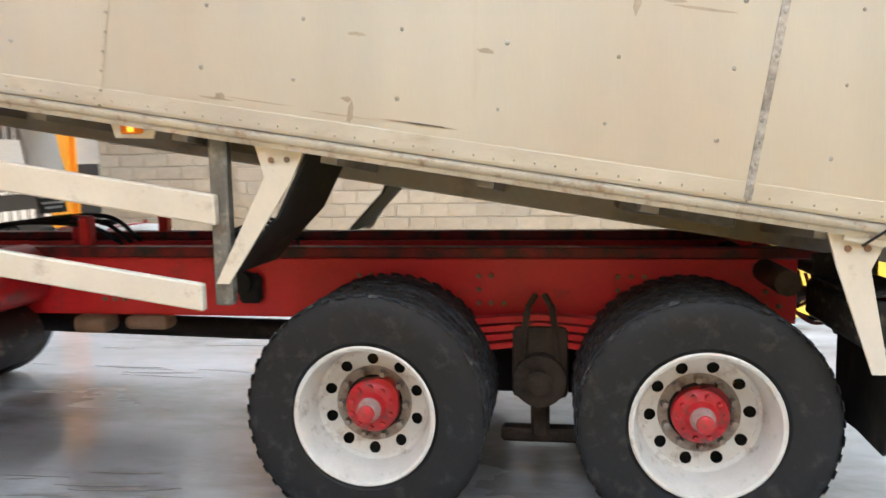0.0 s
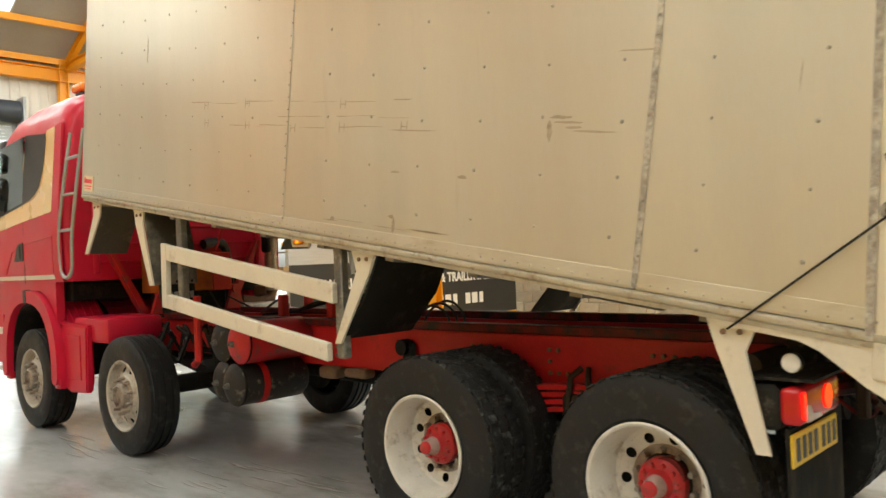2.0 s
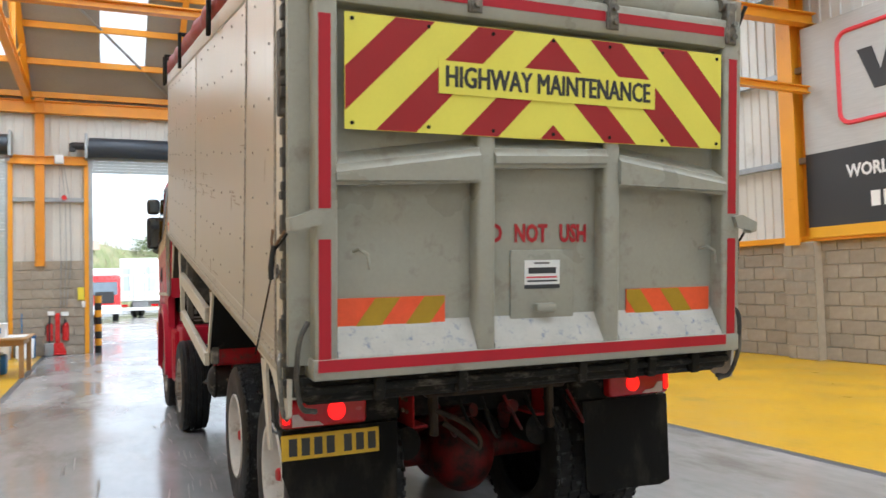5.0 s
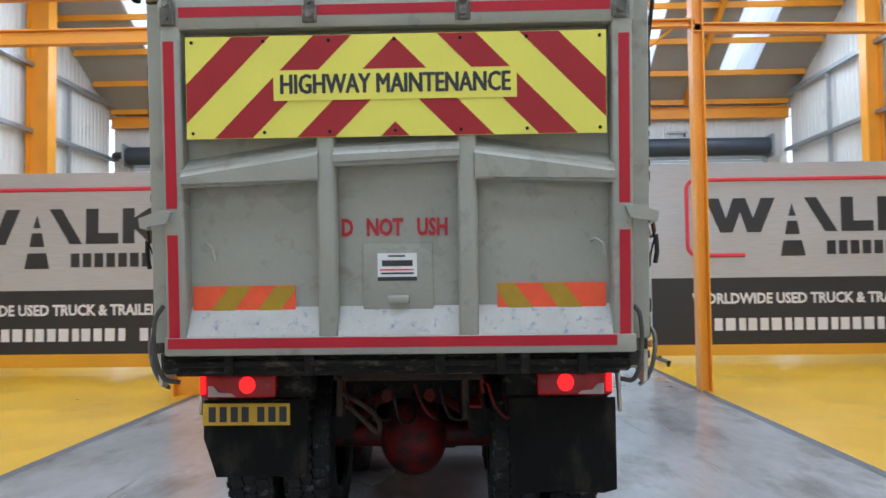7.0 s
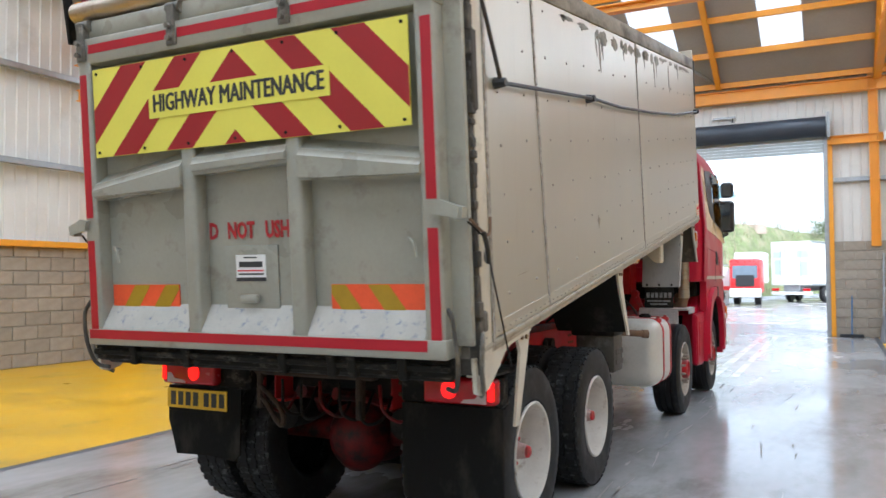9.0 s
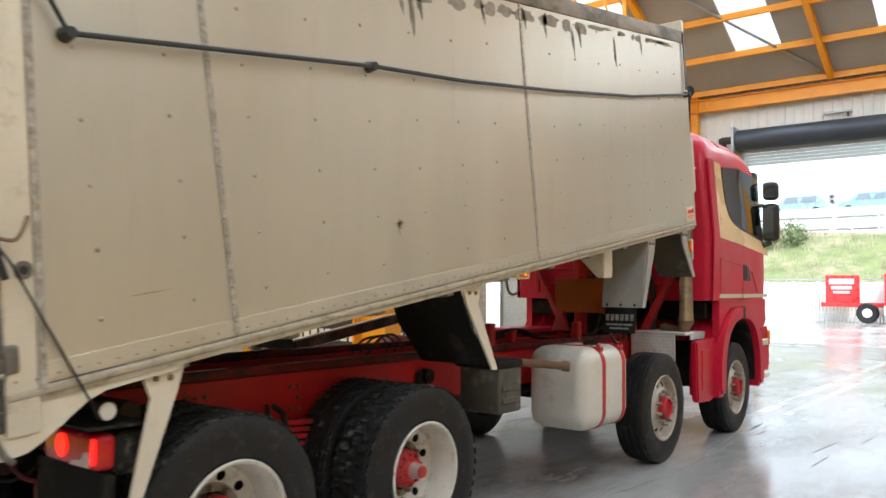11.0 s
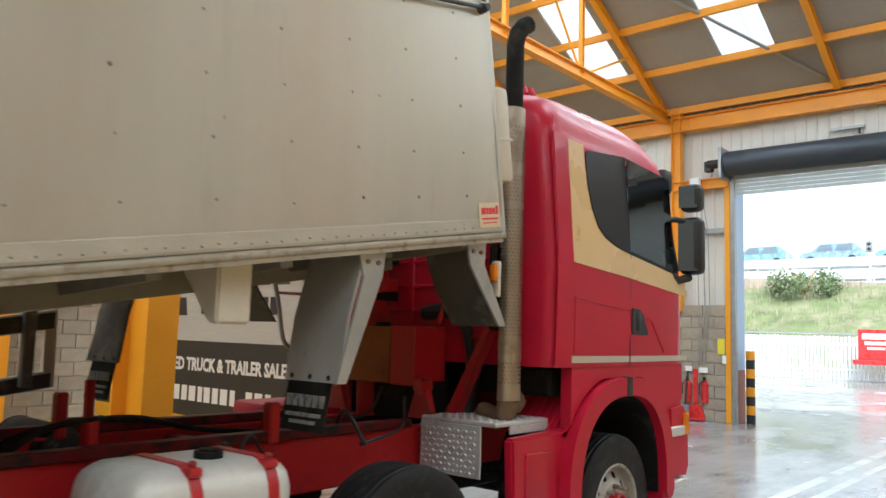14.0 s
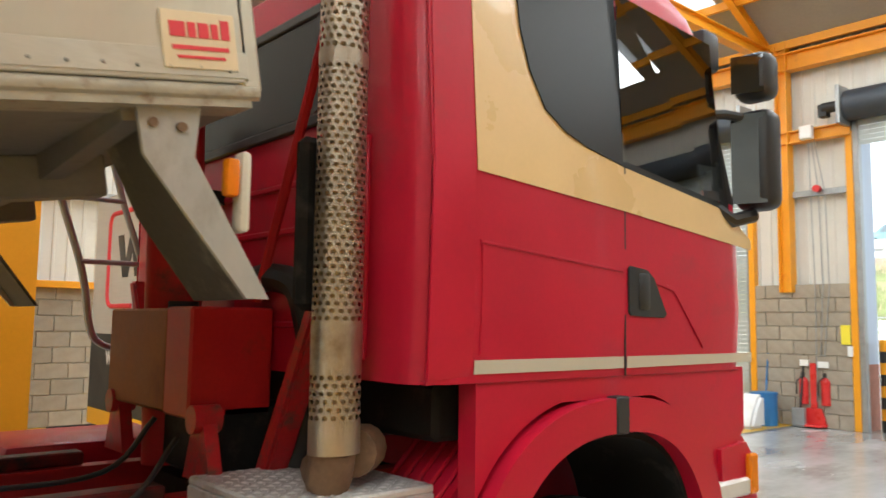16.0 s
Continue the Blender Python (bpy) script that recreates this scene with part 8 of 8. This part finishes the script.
# boxes and bench seen past the cab against the far corner
simple("storage_shelf", (-11.5, 7.2, 0), "grey steel shelf with cardboard boxes", "shelf", [("post", "box", ((-12.0, y - 0.02, 0), (-11.96, y + 0.02, 2.0), 0.003), "galv") for y in (5.4, 7.4)] + [("shelf", "box", ((-12.0, 5.4, z), (-11.4, 7.4, z + 0.03), 0.003), "galv") for z in (0.5, 1.1, 1.7)])
for y, z, s in ((5.8, 1.131, 0.4), (6.5, 1.131, 0.34), (6.9, 0.531, 0.42), (5.7, 0.531, 0.36)):
    bm = B()
    add_box(bm, (-11.9, y - s / 2, z), (-11.9 + s, y + s / 2, z + s * 0.8), 0.006)
    solo("cardboard_box", bm, M["card"], "brown cardboard box on a grey shelf", "box", "boxes on the shelf")
# small trolley on the floor by the lane
simple("trolley_jack", (-7.9, -3.45, 0), "black trolley jack on the floor", "jack", [("frame", "box", ((-8.3, -3.6, 0.05), (-7.6, -3.3, 0.14), 0.01), "black"), ("handle", "tube", ([(-7.6, -3.45, 0.12), (-7.2, -3.4, 0.2)], 0.02, 7), "black"), ("castor", "cyl", ((-8.2, -3.62, 0.05), (-8.2, -3.28, 0.05), 0.05), "black"), ("castor", "cyl", ((-7.7, -3.62, 0.05), (-7.7, -3.28, 0.05), 0.05), "black")])
# ---------------------------------------------------------------- outside the door
M["yard"] = material("wet_concrete_yard", (0.27, 0.265, 0.255), 0.22, 0, 0.2, 0.35, 6, 0.04, (0.12, 0.12, 0.12), 0.5, 0.25, rough_vary=0.16)
M["grass"] = material("rough_grass", (0.15, 0.18, 0.075), 0.9, 0, 0.35, 1.2, 12, 0.5, (0.30, 0.27, 0.18), 0.55, 0.7)
M["leaf"] = material("green_leaves", (0.15, 0.19, 0.09), 0.8, 0, 0.3, 6, 40, 0.2)
M["rust_wall"] = material("rust_brown_wall", (0.42, 0.33, 0.27), 0.85, 0, 0.2, 2, 30, 0.1)
M["brick"] = material("red_brick", (0.36, 0.16, 0.11), 0.85, 0, 0.2, 12, 60, 0.2)
M["pale_blue"] = material("pale_blue_sheet", (0.42, 0.50, 0.62), 0.5, 0, 0.05, 3, 30, 0.02)
M["car_blue"] = material("blue_car_paint", (0.27, 0.38, 0.48), 0.25, 0.2, 0.05, 3, 30, 0.0)
M["car_teal"] = material("teal_car_paint", (0.24, 0.40, 0.42), 0.25, 0.2, 0.05, 3, 30, 0.0)
bm = B()
v = [bm.verts.new(p) for p in ((X0 - 0.2, -900, -0.02), (X0 - 0.2, 900, -0.02), (-1800, 900, -0.02), (-1800, -900, -0.02))]
bm.faces.new(v)
solo("ground", bm, M["yard"], "wet grey concrete yard with puddles", "yard", kind="structure")
def set_back(y):
    """How far the bank turns away from the yard at y."""
    u = min(1, max(0, (y + 4.0) / 5.0))
    return 16 * u * u * (3 - 2 * u)


bm = B()
random.seed(4)
for k in range(298):
    y = -52 + k * 0.165
    add_box(bm, (-40.02, y, -0.02), (-39.99, y + 0.115, 1.95 + random.uniform(-0.03, 0.03)))
fence = thing("fence", (-40, -20, 0), "white palisade fence along the yard", "fence")
part("paling", bm, M["white"], fence, kind="stuff")
for z in (0.45, 1.6):
    bm = B()
    add_box(bm, (-40.08, -52, z - 0.04), (-40.02, -2.9, z + 0.04))
    part("fence_rail", bm, M["white"], fence)
bm = B()
add_box(bm, (-40.1, -52, 2.05), (-40.04, -2.9, 2.12))
part("fence_rail", bm, M["galv"], fence)
bm = B()
nx, ny = 26, 150
g = []
for i in range(nx + 1):
    row = []
    for j in range(ny + 1):
        u = i / nx
        y = -62 + 100 * j / ny
        x = -42.0 - 12 * u - set_back(y)
        z = 0.2 + 5.0 * (3 * u * u - 2 * u ** 3) + 0.35 * noise.noise((x * 0.5, y * 0.35, 2.0)) * min(1, 4 * u) * min(1, 4 * (1 - u) + 0.2)
        row.append(bm.verts.new((x, y, z)))
    g.append(row)
for i in range(nx):
    for j in range(ny):
        bm.faces.new((g[i][j], g[i + 1][j], g[i + 1][j + 1], g[i][j + 1]))
solo("grass_bank", bm, M["grass"], "rough green and straw grass bank behind the fence", "bank", kind="structure", smooth=60)
bm = B()
random.seed(8)
for k in range(5200):
    u = random.random()
    y = random.uniform(-42, 16)
    x = -42.3 - 11.4 * u - set_back(y)
    z = 0.15 + 5.0 * (3 * u * u - 2 * u ** 3)
    h, w = random.uniform(0.25, 0.75), random.uniform(0.02, 0.06)
    a, lean = random.uniform(0, 6.28), Vector((random.uniform(-.2, .2), random.uniform(-.2, .2), 1)).normalized() * h
    d = Vector((math.cos(a), math.sin(a), 0)) * w
    p = Vector((x, y, z))
    bm.faces.new([bm.verts.new(q) for q in (p - d, p + d, p + lean)])
M["straw"] = material("straw_grass", (0.30, 0.28, 0.17), 0.9, 0, 0.3, 2, 20, 0.0)
solo("tall_grass", bm, M["straw"], "dry straw-coloured tall grass on the bank", "grass", kind="stuff")


def bush(x, y, z, r, n=700):
    t = thing("bush", (x, y, z), "loose green bush on the bank", "bush", "bushes")
    bm = B()
    for k in range(5):
        a = 1.3 * k
        add_tube(bm, [(x, y, z), (x + 0.3 * r * math.cos(a), y + 0.3 * r * math.sin(a), z + 0.6 * r), (x + 0.6 * r * math.cos(a), y + 0.6 * r * math.sin(a), z + 1.2 * r)], 0.03, 5)
    part("stems", bm, M["wood"], t)
    bm = B()
    random.seed(int(abs(x * 7 + y * 13)))
    for k in range(n):
        d = Vector((random.gauss(0, 1), random.gauss(0, 1), random.gauss(0, 1))).normalized()
        a = 2.4 * (k % 7)
        c = Vector((x + 0.8 * r * math.cos(a), y + 1.3 * r * math.sin(a), z + (0.35 + 0.12 * (k % 5)) * r))
        p = c + d * r * (0.3 + 0.12 * (k % 4)) * (0.3 + 0.7 * random.random() ** 0.5)
        e = Vector((random.uniform(-1, 1), random.uniform(-1, 1), random.uniform(-1, 1))).normalized() * 0.11
        f = e.cross(Vector((random.uniform(-1, 1), random.uniform(-1, 1), 0.3))).normalized() * 0.08
        bm.faces.new([bm.verts.new(q) for q in (p - e, p + f, p + e, p - f)])
    part("leaves", bm, M["leaf"], t, kind="stuff")


bush(-51.0, -11.0, 4.45, 1.25, 1500)
bush(-67.5, 2.5, 4.8, 1.2, 700)
bush(-68.5, 5.5, 4.6, 1.5, 900)
bush(-68.0, 9.5, 4.8, 1.3, 700)
bm = B()
add_prism(bm, [(-62, 4.5), (-62, 8.4), (-30, 6.75), (-15.6, 5.93), (-6.0, 5.36), (-2.0, 5.12), (-2.0, 4.5)], "x", -54.6, -54.3)
for k in range(96):         # sheet piling: every other pan stands forward
    y = -42.0 + 0.41 * k
    top = 5.36 + 0.0595 * (-6.0 - y)
    add_box(bm, (-54.3, y, 4.5), (-54.22, y + 0.2, top - 0.01))
solo("boundary_wall", bm, M["rust_wall"], "long rust-brown wall on top of the bank", "wall", kind="structure")
# white tube railing and a signal post on top of the wall
rl = thing("railing", (-54.9, -12, 5.5), "white tube railing along the top of the wall", "railing")
for dz in (0.34, 0.72):
    bm = B()
    add_tube(bm, [(-54.9, -30.0, 6.79 + dz), (-54.9, -15.6, 5.93 + dz), (-54.9, -7.0, 5.42 + dz)], 0.03, 6)
    part("rail", bm, M["white"], rl)
for k in range(17):
    y = -28.6 + 1.35 * k
    z = 5.36 + 0.0595 * (-6.0 - y)
    bm = B()
    add_cyl(bm, (-54.9, y, 4.4), (-54.9, y, z + 0.74), 0.035, seg=8)
    part("post", bm, M["white"], rl)
sg = thing("signal_post", (-56.0, -8.4, 4.5), "slim white post with a small dark signal head", "signal")
bm = B()
add_cyl(bm, (-56.0, -8.4, 0), (-56.0, -8.4, 7.6), 0.06, seg=8)
part("post", bm, M["white"], sg)
bm = B()
add_box(bm, (-56.0, -8.62, 7.55), (-55.86, -8.18, 8.25), 0.03)
head = part("head", bm, M["galv"], sg, "grey signal head")
for z in (7.73, 8.05):
    bm = B()
    add_cyl(bm, (-55.86, -8.4, z), (-55.83, -8.4, z), 0.11, seg=14)
    part("lens", bm, M["black"], head)
# vehicle stand with cars behind the bank
dk = thing("car_deck", (-60, -14, 5), "white steel car transporter deck", "car transporter")
for z in (6.1, 7.0):
    bm = B()
    add_box(bm, (-61.5, -26, z), (-59.5, -6, z + 0.12), 0.02)
    part("deck", bm, M["white"], dk)
for k in range(8):
    bm = B()
    add_box(bm, (-59.6, -25.8 + 2.8 * k, -0.02), (-59.5, -25.7 + 2.8 * k, 8.0), 0.01)
    part("upright", bm, M["white"], dk)

bm = B()
add_box(bm, (-59.45, -27.0, 7.0), (-59.38, -3.0, 7.62), 0.01)
part("parapet", bm, M["white"], dk)

M["hazy_glass"] = material("sky_lit_car_glass", (0.16, 0.20, 0.24), 0.12, 0, 0.1, 3, 40, 0.0)


def car(x, y, z, mat, label):
    t = thing("parked_car", (x, y, z), label, "car", "cars on the deck")
    bm = B()
    add_prism(bm, [(y - 2.1, z + 0.35), (y - 2.15, z + 0.8), (y - 1.2, z + 0.95), (y - 0.8, z + 1.5), (y + 1.4, z + 1.55), (y + 2.0, z + 1.0), (y + 2.1, z + 0.4)], "x", x - 0.85, x + 0.85)
    bmesh.ops.bevel(bm, geom=bm.edges[:], offset=0.08, segments=2, affect="EDGES")
    part("body", bm, M[mat], t)
    for a, b in ((-0.95, 0.1), (0.2, 1.4)):
        bm = B()
        add_prism(bm, [(y + a, z + 0.98), (y + a + 0.25, z + 1.42), (y + b - 0.05, z + 1.45), (y + b, z + 0.98)], "x", x + 0.84, x + 0.87)
        part("window", bm, M["hazy_glass"], t)
    for dy in (-1.35, 1.35):
        bm = B()
        add_cyl(bm, (x + 0.7, y + dy, z + 0.33), (x + 0.9, y + dy, z + 0.33), 0.33, seg=18)
        part("wheel", bm, M["tyre"], t)


car(-60.3, -16.6, 7.12, "car_teal", "teal estate car parked on the raised deck")
car(-60.3, -11.6, 7.12, "car_blue", "blue car parked on the raised deck")
car(-60.3, -21.4, 7.12, "car_blue", "blue hatchback parked on the raised deck")
car(-60.3, -6.7, 7.12, "car_teal", "pale teal car parked on the raised deck")
# red flat trailer by the fence
tr = thing("flat_trailer", (-38.5, -4, 0), "red flat trailer parked by the fence", "trailer")
bm = B()
add_box(bm, (-39.1, -5.32, 0.95), (-39.0, -3.8, 2.28), 0.02)
hb = part("headboard", bm, M["red_gloss"], tr, "red headboard with pale bars")
for z0, z1, y0, y1 in ((1.85, 2.1, -5.15, -4.05), (1.6, 1.75, -5.05, -4.15), (1.4, 1.5, -4.95, -4.25)):
    bm = B()
    add_box(bm, (-39.0, y0, z0), (-38.985, y1, z1))
    part("bar", bm, M["label_white"], hb)
bm = B()
add_box(bm, (-39.1, -5.32, 0.75), (-38.0, -2.5, 0.95), 0.02)
part("bed", bm, M["red_gloss"], tr)
bm = B()
add_box(bm, (-38.6, -3.7, 0.96), (-38.5, -2.5, 1.9), 0.02)
part("side_board", bm, M["white"], tr)
for y in (-3.3,):
    bm = B()
    add_lathe(bm, [(0.12, -0.12), (0.42, -0.14), (0.48, -0.08), (0.48, 0.08), (0.42, 0.14), (0.12, 0.12)], 24)
    bm.transform(Matrix.Translation((-38.0, y, 0.48)) @ Matrix.Rotation(radians(90), 4, "Z"))
    part("wheel", bm, M["tyre"], tr)
    bm = B()
    add_cyl(bm, (-37.92, y, 0.48), (-37.84, y, 0.48), 0.24, 0.2, 18)
    part("rim", bm, M["rim"], tr)


def far_lorry(x, y, body, label, w=1.15, h=3.1):
    t = thing("parked_lorry", (x, y, 0), label, "lorry", "lorries in the yard")
    bm = B()
    add_box(bm, (x - 2.0, y - w, 0.6), (x, y + w, h), 0.12, 2)
    part("cab", bm, M[body], t)
    bm = B()
    add_box(bm, (x - 4.8, y - w, 1.1), (x - 2.2, y + w, h + 0.4), 0.05)
    part("box_body", bm, M["white"], t)
    bm = B()
    add_box(bm, (x - 0.01, y - w + 0.15, 0.58 * h), (x + 0.02, y + w - 0.15, 0.86 * h), 0.04)
    part("windscreen", bm, M["hazy_glass"], t)
    bm = B()
    add_box(bm, (x - 0.01, y - w + 0.3, 0.95), (x + 0.03, y + w - 0.3, 1.55), 0.03)
    part("grille", bm, M["black"], t)
    bm = B()
    add_box(bm, (x - 0.1, y - w, 0.4), (x + 0.06, y + w, 0.85), 0.04)
    part("bumper", bm, M["white"], t)
    for s in (-1, 1):
        bm = B()
        add_box(bm, (x + 0.05, y + s * (w - 0.2) - 0.14, 0.55), (x + 0.075, y + s * (w - 0.2) + 0.14, 0.72), 0.02)
        part("headlight", bm, M["label_white"], t)
        bm = B()
        add_cyl(bm, (x - 1.2, y + s * (w - 0.1), 0.5), (x - 1.2, y + s * (w - 0.38), 0.5), 0.5, seg=20)
        part("wheel", bm, M["tyre"], t)


far_lorry(-37.2, -1.75, "red_gloss", "small red lorry parked across the yard", 0.75, 2.35)
# white curtain trailer standing askew in the yard, its doors towards the workshop
ct = thing("box_trailer", (-43.0, 0.2, 0), "long white box trailer with grey-blue panels on its doors", "trailer")
CT = Matrix.Translation((-43.0, 0.1, 0)) @ Matrix.Rotation(radians(-18), 4, "Z")


def yard_part(name, lo, hi, mat, label="", bev=0.02, under=None):
    bm = B()
    add_box(bm, lo, hi, bev)
    return part(name, bm, M[mat], under or ct, label, CT)


body = yard_part("body", (-10.5, -1.1, 0.95), (0, 1.1, 3.42), "white", "white trailer body", 0.04)
for y0, y1 in ((-1.06, -0.02), (0.02, 1.06)):
    yard_part("door", (0.0, y0, 1.0), (0.03, y1, 3.36), "white", "", 0.01, body)
for y0, y1, z0, z1 in ((-0.98, -0.5, 2.5, 2.85), (-0.9, -0.55, 1.55, 2.4), (0.35, 0.98, 2.5, 2.9), (0.5, 0.95, 1.5, 2.3)):
    yard_part("panel", (0.03, y0, z0), (0.035, y1, z1), "pale_blue", "grey-blue panel", 0.0, body)
for y in (-0.55, -0.3, 0.3, 0.55):
    bm = B()
    add_cyl(bm, (0.05, y, 1.05), (0.05, y, 3.3), 0.018, seg=6)
    part("lock_bar", bm, M["galv"], body, "", CT)
for z in (3.38, 0.98):
    yard_part("edge_rail", (-10.5, 1.1, z - 0.06), (0.02, 1.13, z + 0.06), "galv", "", 0.01)
yard_part("chassis", (-10.3, -0.45, 0.62), (-0.1, 0.45, 0.95), "galv", "", 0.02)
yard_part("bumper", (-0.1, -1.1, 0.42), (0.02, 1.1, 0.6), "white", "", 0.02)
for y in (-0.85, 0.85):
    yard_part("rear_lamp", (0.02, y - 0.2, 0.64), (0.05, y + 0.2, 0.78), "lamp_red", "", 0.01)
for x in (-3.6, -2.35):
    for y in (-0.95, 0.95):
        bm = B()
        add_lathe(bm, [(0.12, -0.12), (0.42, -0.14), (0.48, -0.08), (0.48, 0.08), (0.42, 0.14), (0.12, 0.12)], 24)
        bm.transform(Matrix.Translation((x, y, 0.46)))
        wh = part("wheel", bm, M["tyre"], ct, "", CT)
        bm = B()
        add_cyl(bm, (x, y + 0.10 * (1 if y > 0 else -1), 0.46), (x, y + 0.13 * (1 if y > 0 else -1), 0.46), 0.27, 0.2, 18)
        part("rim", bm, M["rim"], wh, "", CT)
# low red bed with white and blue crates further along the yard
fb = thing("flat_bed", (-45.0, 8.2, 0), "low red flat bed loaded with white and blue crates", "flat bed")
bm = B()
add_box(bm, (-45.9, 5.0, 0.55), (-44.2, 11.0, 0.75), 0.02)
part("bed", bm, M["red_gloss"], fb)
for y in (5.8, 6.6, 9.8):
    bm = B()
    add_cyl(bm, (-44.3, y, 0.34), (-44.05, y, 0.34), 0.36, seg=18)
    part("wheel", bm, M["tyre"], fb)
for y, w, h, mt in ((5.3, 0.9, 0.9, "white"), (6.4, 0.8, 1.35, "pale_blue"), (7.3, 0.7, 0.8, "white"), (8.2, 0.9, 1.3, "pale_blue"), (9.3, 1.1, 1.0, "white")):
    cr = thing("crate", (-45.0, y + w / 2, 0.75), "%s crate on the red flat bed" % {"white": "white", "blue": "blue", "pale_blue": "grey-blue"}[mt], "crate", "crates in the yard")
    bm = B()
    add_box(bm, (-45.5, y, 0.75), (-44.6, y + w, 0.75 + h), 0.03)
    part("shell", bm, M[mt], cr)
    bm = B()
    add_box(bm, (-45.52, y - 0.02, 0.72 + h), (-44.58, y + w + 0.02, 0.80 + h), 0.01)
    part("lid", bm, M["white"], cr)
# jamb linings and the striped post outside
for y, s in ((-2.13, -1), (2.33, 1)):
    bm = B()
    add_box(bm, (X0 - 0.75, min(y, y + s * 0.12), 1.0), (X0 - 0.15, max(y, y + s * 0.12), 4.7))
    solo("jamb_lining", bm, M["pale_blue"], "pale blue sheet lining outside the doorway", "door jamb", kind="structure")
    bm = B()
    add_box(bm, (X0 - 0.75, min(y, y + s * 0.16), -0.02), (X0 - 0.15, max(y, y + s * 0.16), 1.0))
    solo("jamb_brick", bm, M["brick"], "red brick pier outside the doorway", "brick pier", kind="structure")
bo = thing("bollard", (-15.97, -1.93, 0), "black and orange striped bollard outside the door", "bollard")
for k in range(8):
    bm = B()
    add_cyl(bm, (-15.97, -1.93, -0.02 + 0.175 * k), (-15.97, -1.93, -0.02 + 0.175 * (k + 1)), 0.085, seg=18)
    part("band", bm, M["black" if k % 2 == 0 else "orange"], bo)

# ---------------------------------------------------------------- concrete blocks, one by one
BL, BHT = 0.45, 0.225


def block_mesh(lx, ly, lz):
    bm = B()
    add_box(bm, (-lx / 2, -ly / 2, -lz / 2), (lx / 2, ly / 2, lz / 2), 0.004)
    return finish("block", bm, M["block"])


MESH_X = block_mesh(BL - 0.012, 0.03, BHT - 0.012)
MESH_XH = block_mesh(BL / 2 - 0.012, 0.03, BHT - 0.012)
MESH_Y = block_mesh(0.03, BL - 0.012, BHT - 0.012)
MESH_YH = block_mesh(0.03, BL / 2 - 0.012, BHT - 0.012)


def lay(wall, axis, a, b, fixed, top, picked):
    """Courses of blocks in stretcher bond from a to b; those in the picked stretch are parts of their own, the rest one mesh."""
    rest = B()
    courses = int(round(top / BHT))
    for c in range(courses):
        z = (c + 0.5) * BHT
        s = a - (BL / 2 if c % 2 else 0)
        while s < b - 0.05:
            s0, s1 = max(s, a), min(s + BL, b)
            s += BL
            if s1 - s0 < 0.08:
                continue
            mid, full = (s0 + s1) / 2, abs(s1 - s0 - BL) < 0.01
            if full and picked[0] < mid < picked[1]:
                ob = new("block", MESH_X if axis == "x" else MESH_Y)
                ob.location = (mid, fixed, z) if axis == "x" else (fixed, mid, z)
                ob.parent = wall
            else:
                h = (s1 - s0) / 2 - 0.006
                lo = (mid - h, fixed - 0.015, z - BHT / 2 + 0.006) if axis == "x" else (fixed - 0.015, mid - h, z - BHT / 2 + 0.006)
                hi = (mid + h, fixed + 0.015, z + BHT / 2 - 0.006) if axis == "x" else (fixed + 0.015, mid + h, z + BHT / 2 - 0.006)
                add_box(rest, lo, hi)
    ob = new("blocks", finish("blocks", rest, M["block"]))
    ob.parent = wall
    tagged(ob, kind="stuff")


lay(backs["wall_block_north"], "x", X0, X1, Y1 - 0.012, BLOCK_TOP - 0.14, (-9.6, 2.8))
lay(backs["wall_block_south"], "x", X0, X1, Y0 + 0.012, BLOCK_TOP - 0.14, (-9.0, 2.6))
lay(backs["wall_block_west_1"], "y", -3.8, -2.2, X0 + 0.002, BLOCK_TOP, (-3.8, -2.1))
lay(backs["wall_block_west_2"], "y", 2.41, 3.97, X0 + 0.002, BLOCK_TOP, (2.3, 4.0))
# block piers that carry the columns of the long wall
for x in (PX - 0.3, -10.8, 2.6):
    pier = thing("block_pier", (x, Y1 - 0.1, 0), "blockwork pier under a steel column", "block pier", kind="structure")
    bm = B()
    add_box(bm, (x - 0.3, Y1 - 0.2, 0), (x + 0.3, Y1, BLOCK_TOP - 0.2))
    part("core", bm, M["mortar"], pier)
    for c in range(9):
        z = (c + 0.5) * 0.217
        for xa, xb in (((x - 0.305, x + 0.135), (x + 0.145, x + 0.305)) if c % 2 else ((x - 0.305, x - 0.145), (x - 0.135, x + 0.305))):
            bm = B()
            add_box(bm, (xa, Y1 - 0.215, z - 0.102), (xb, Y1 - 0.195, z + 0.102), 0.003)
            part("block", bm, M["block"], pier)
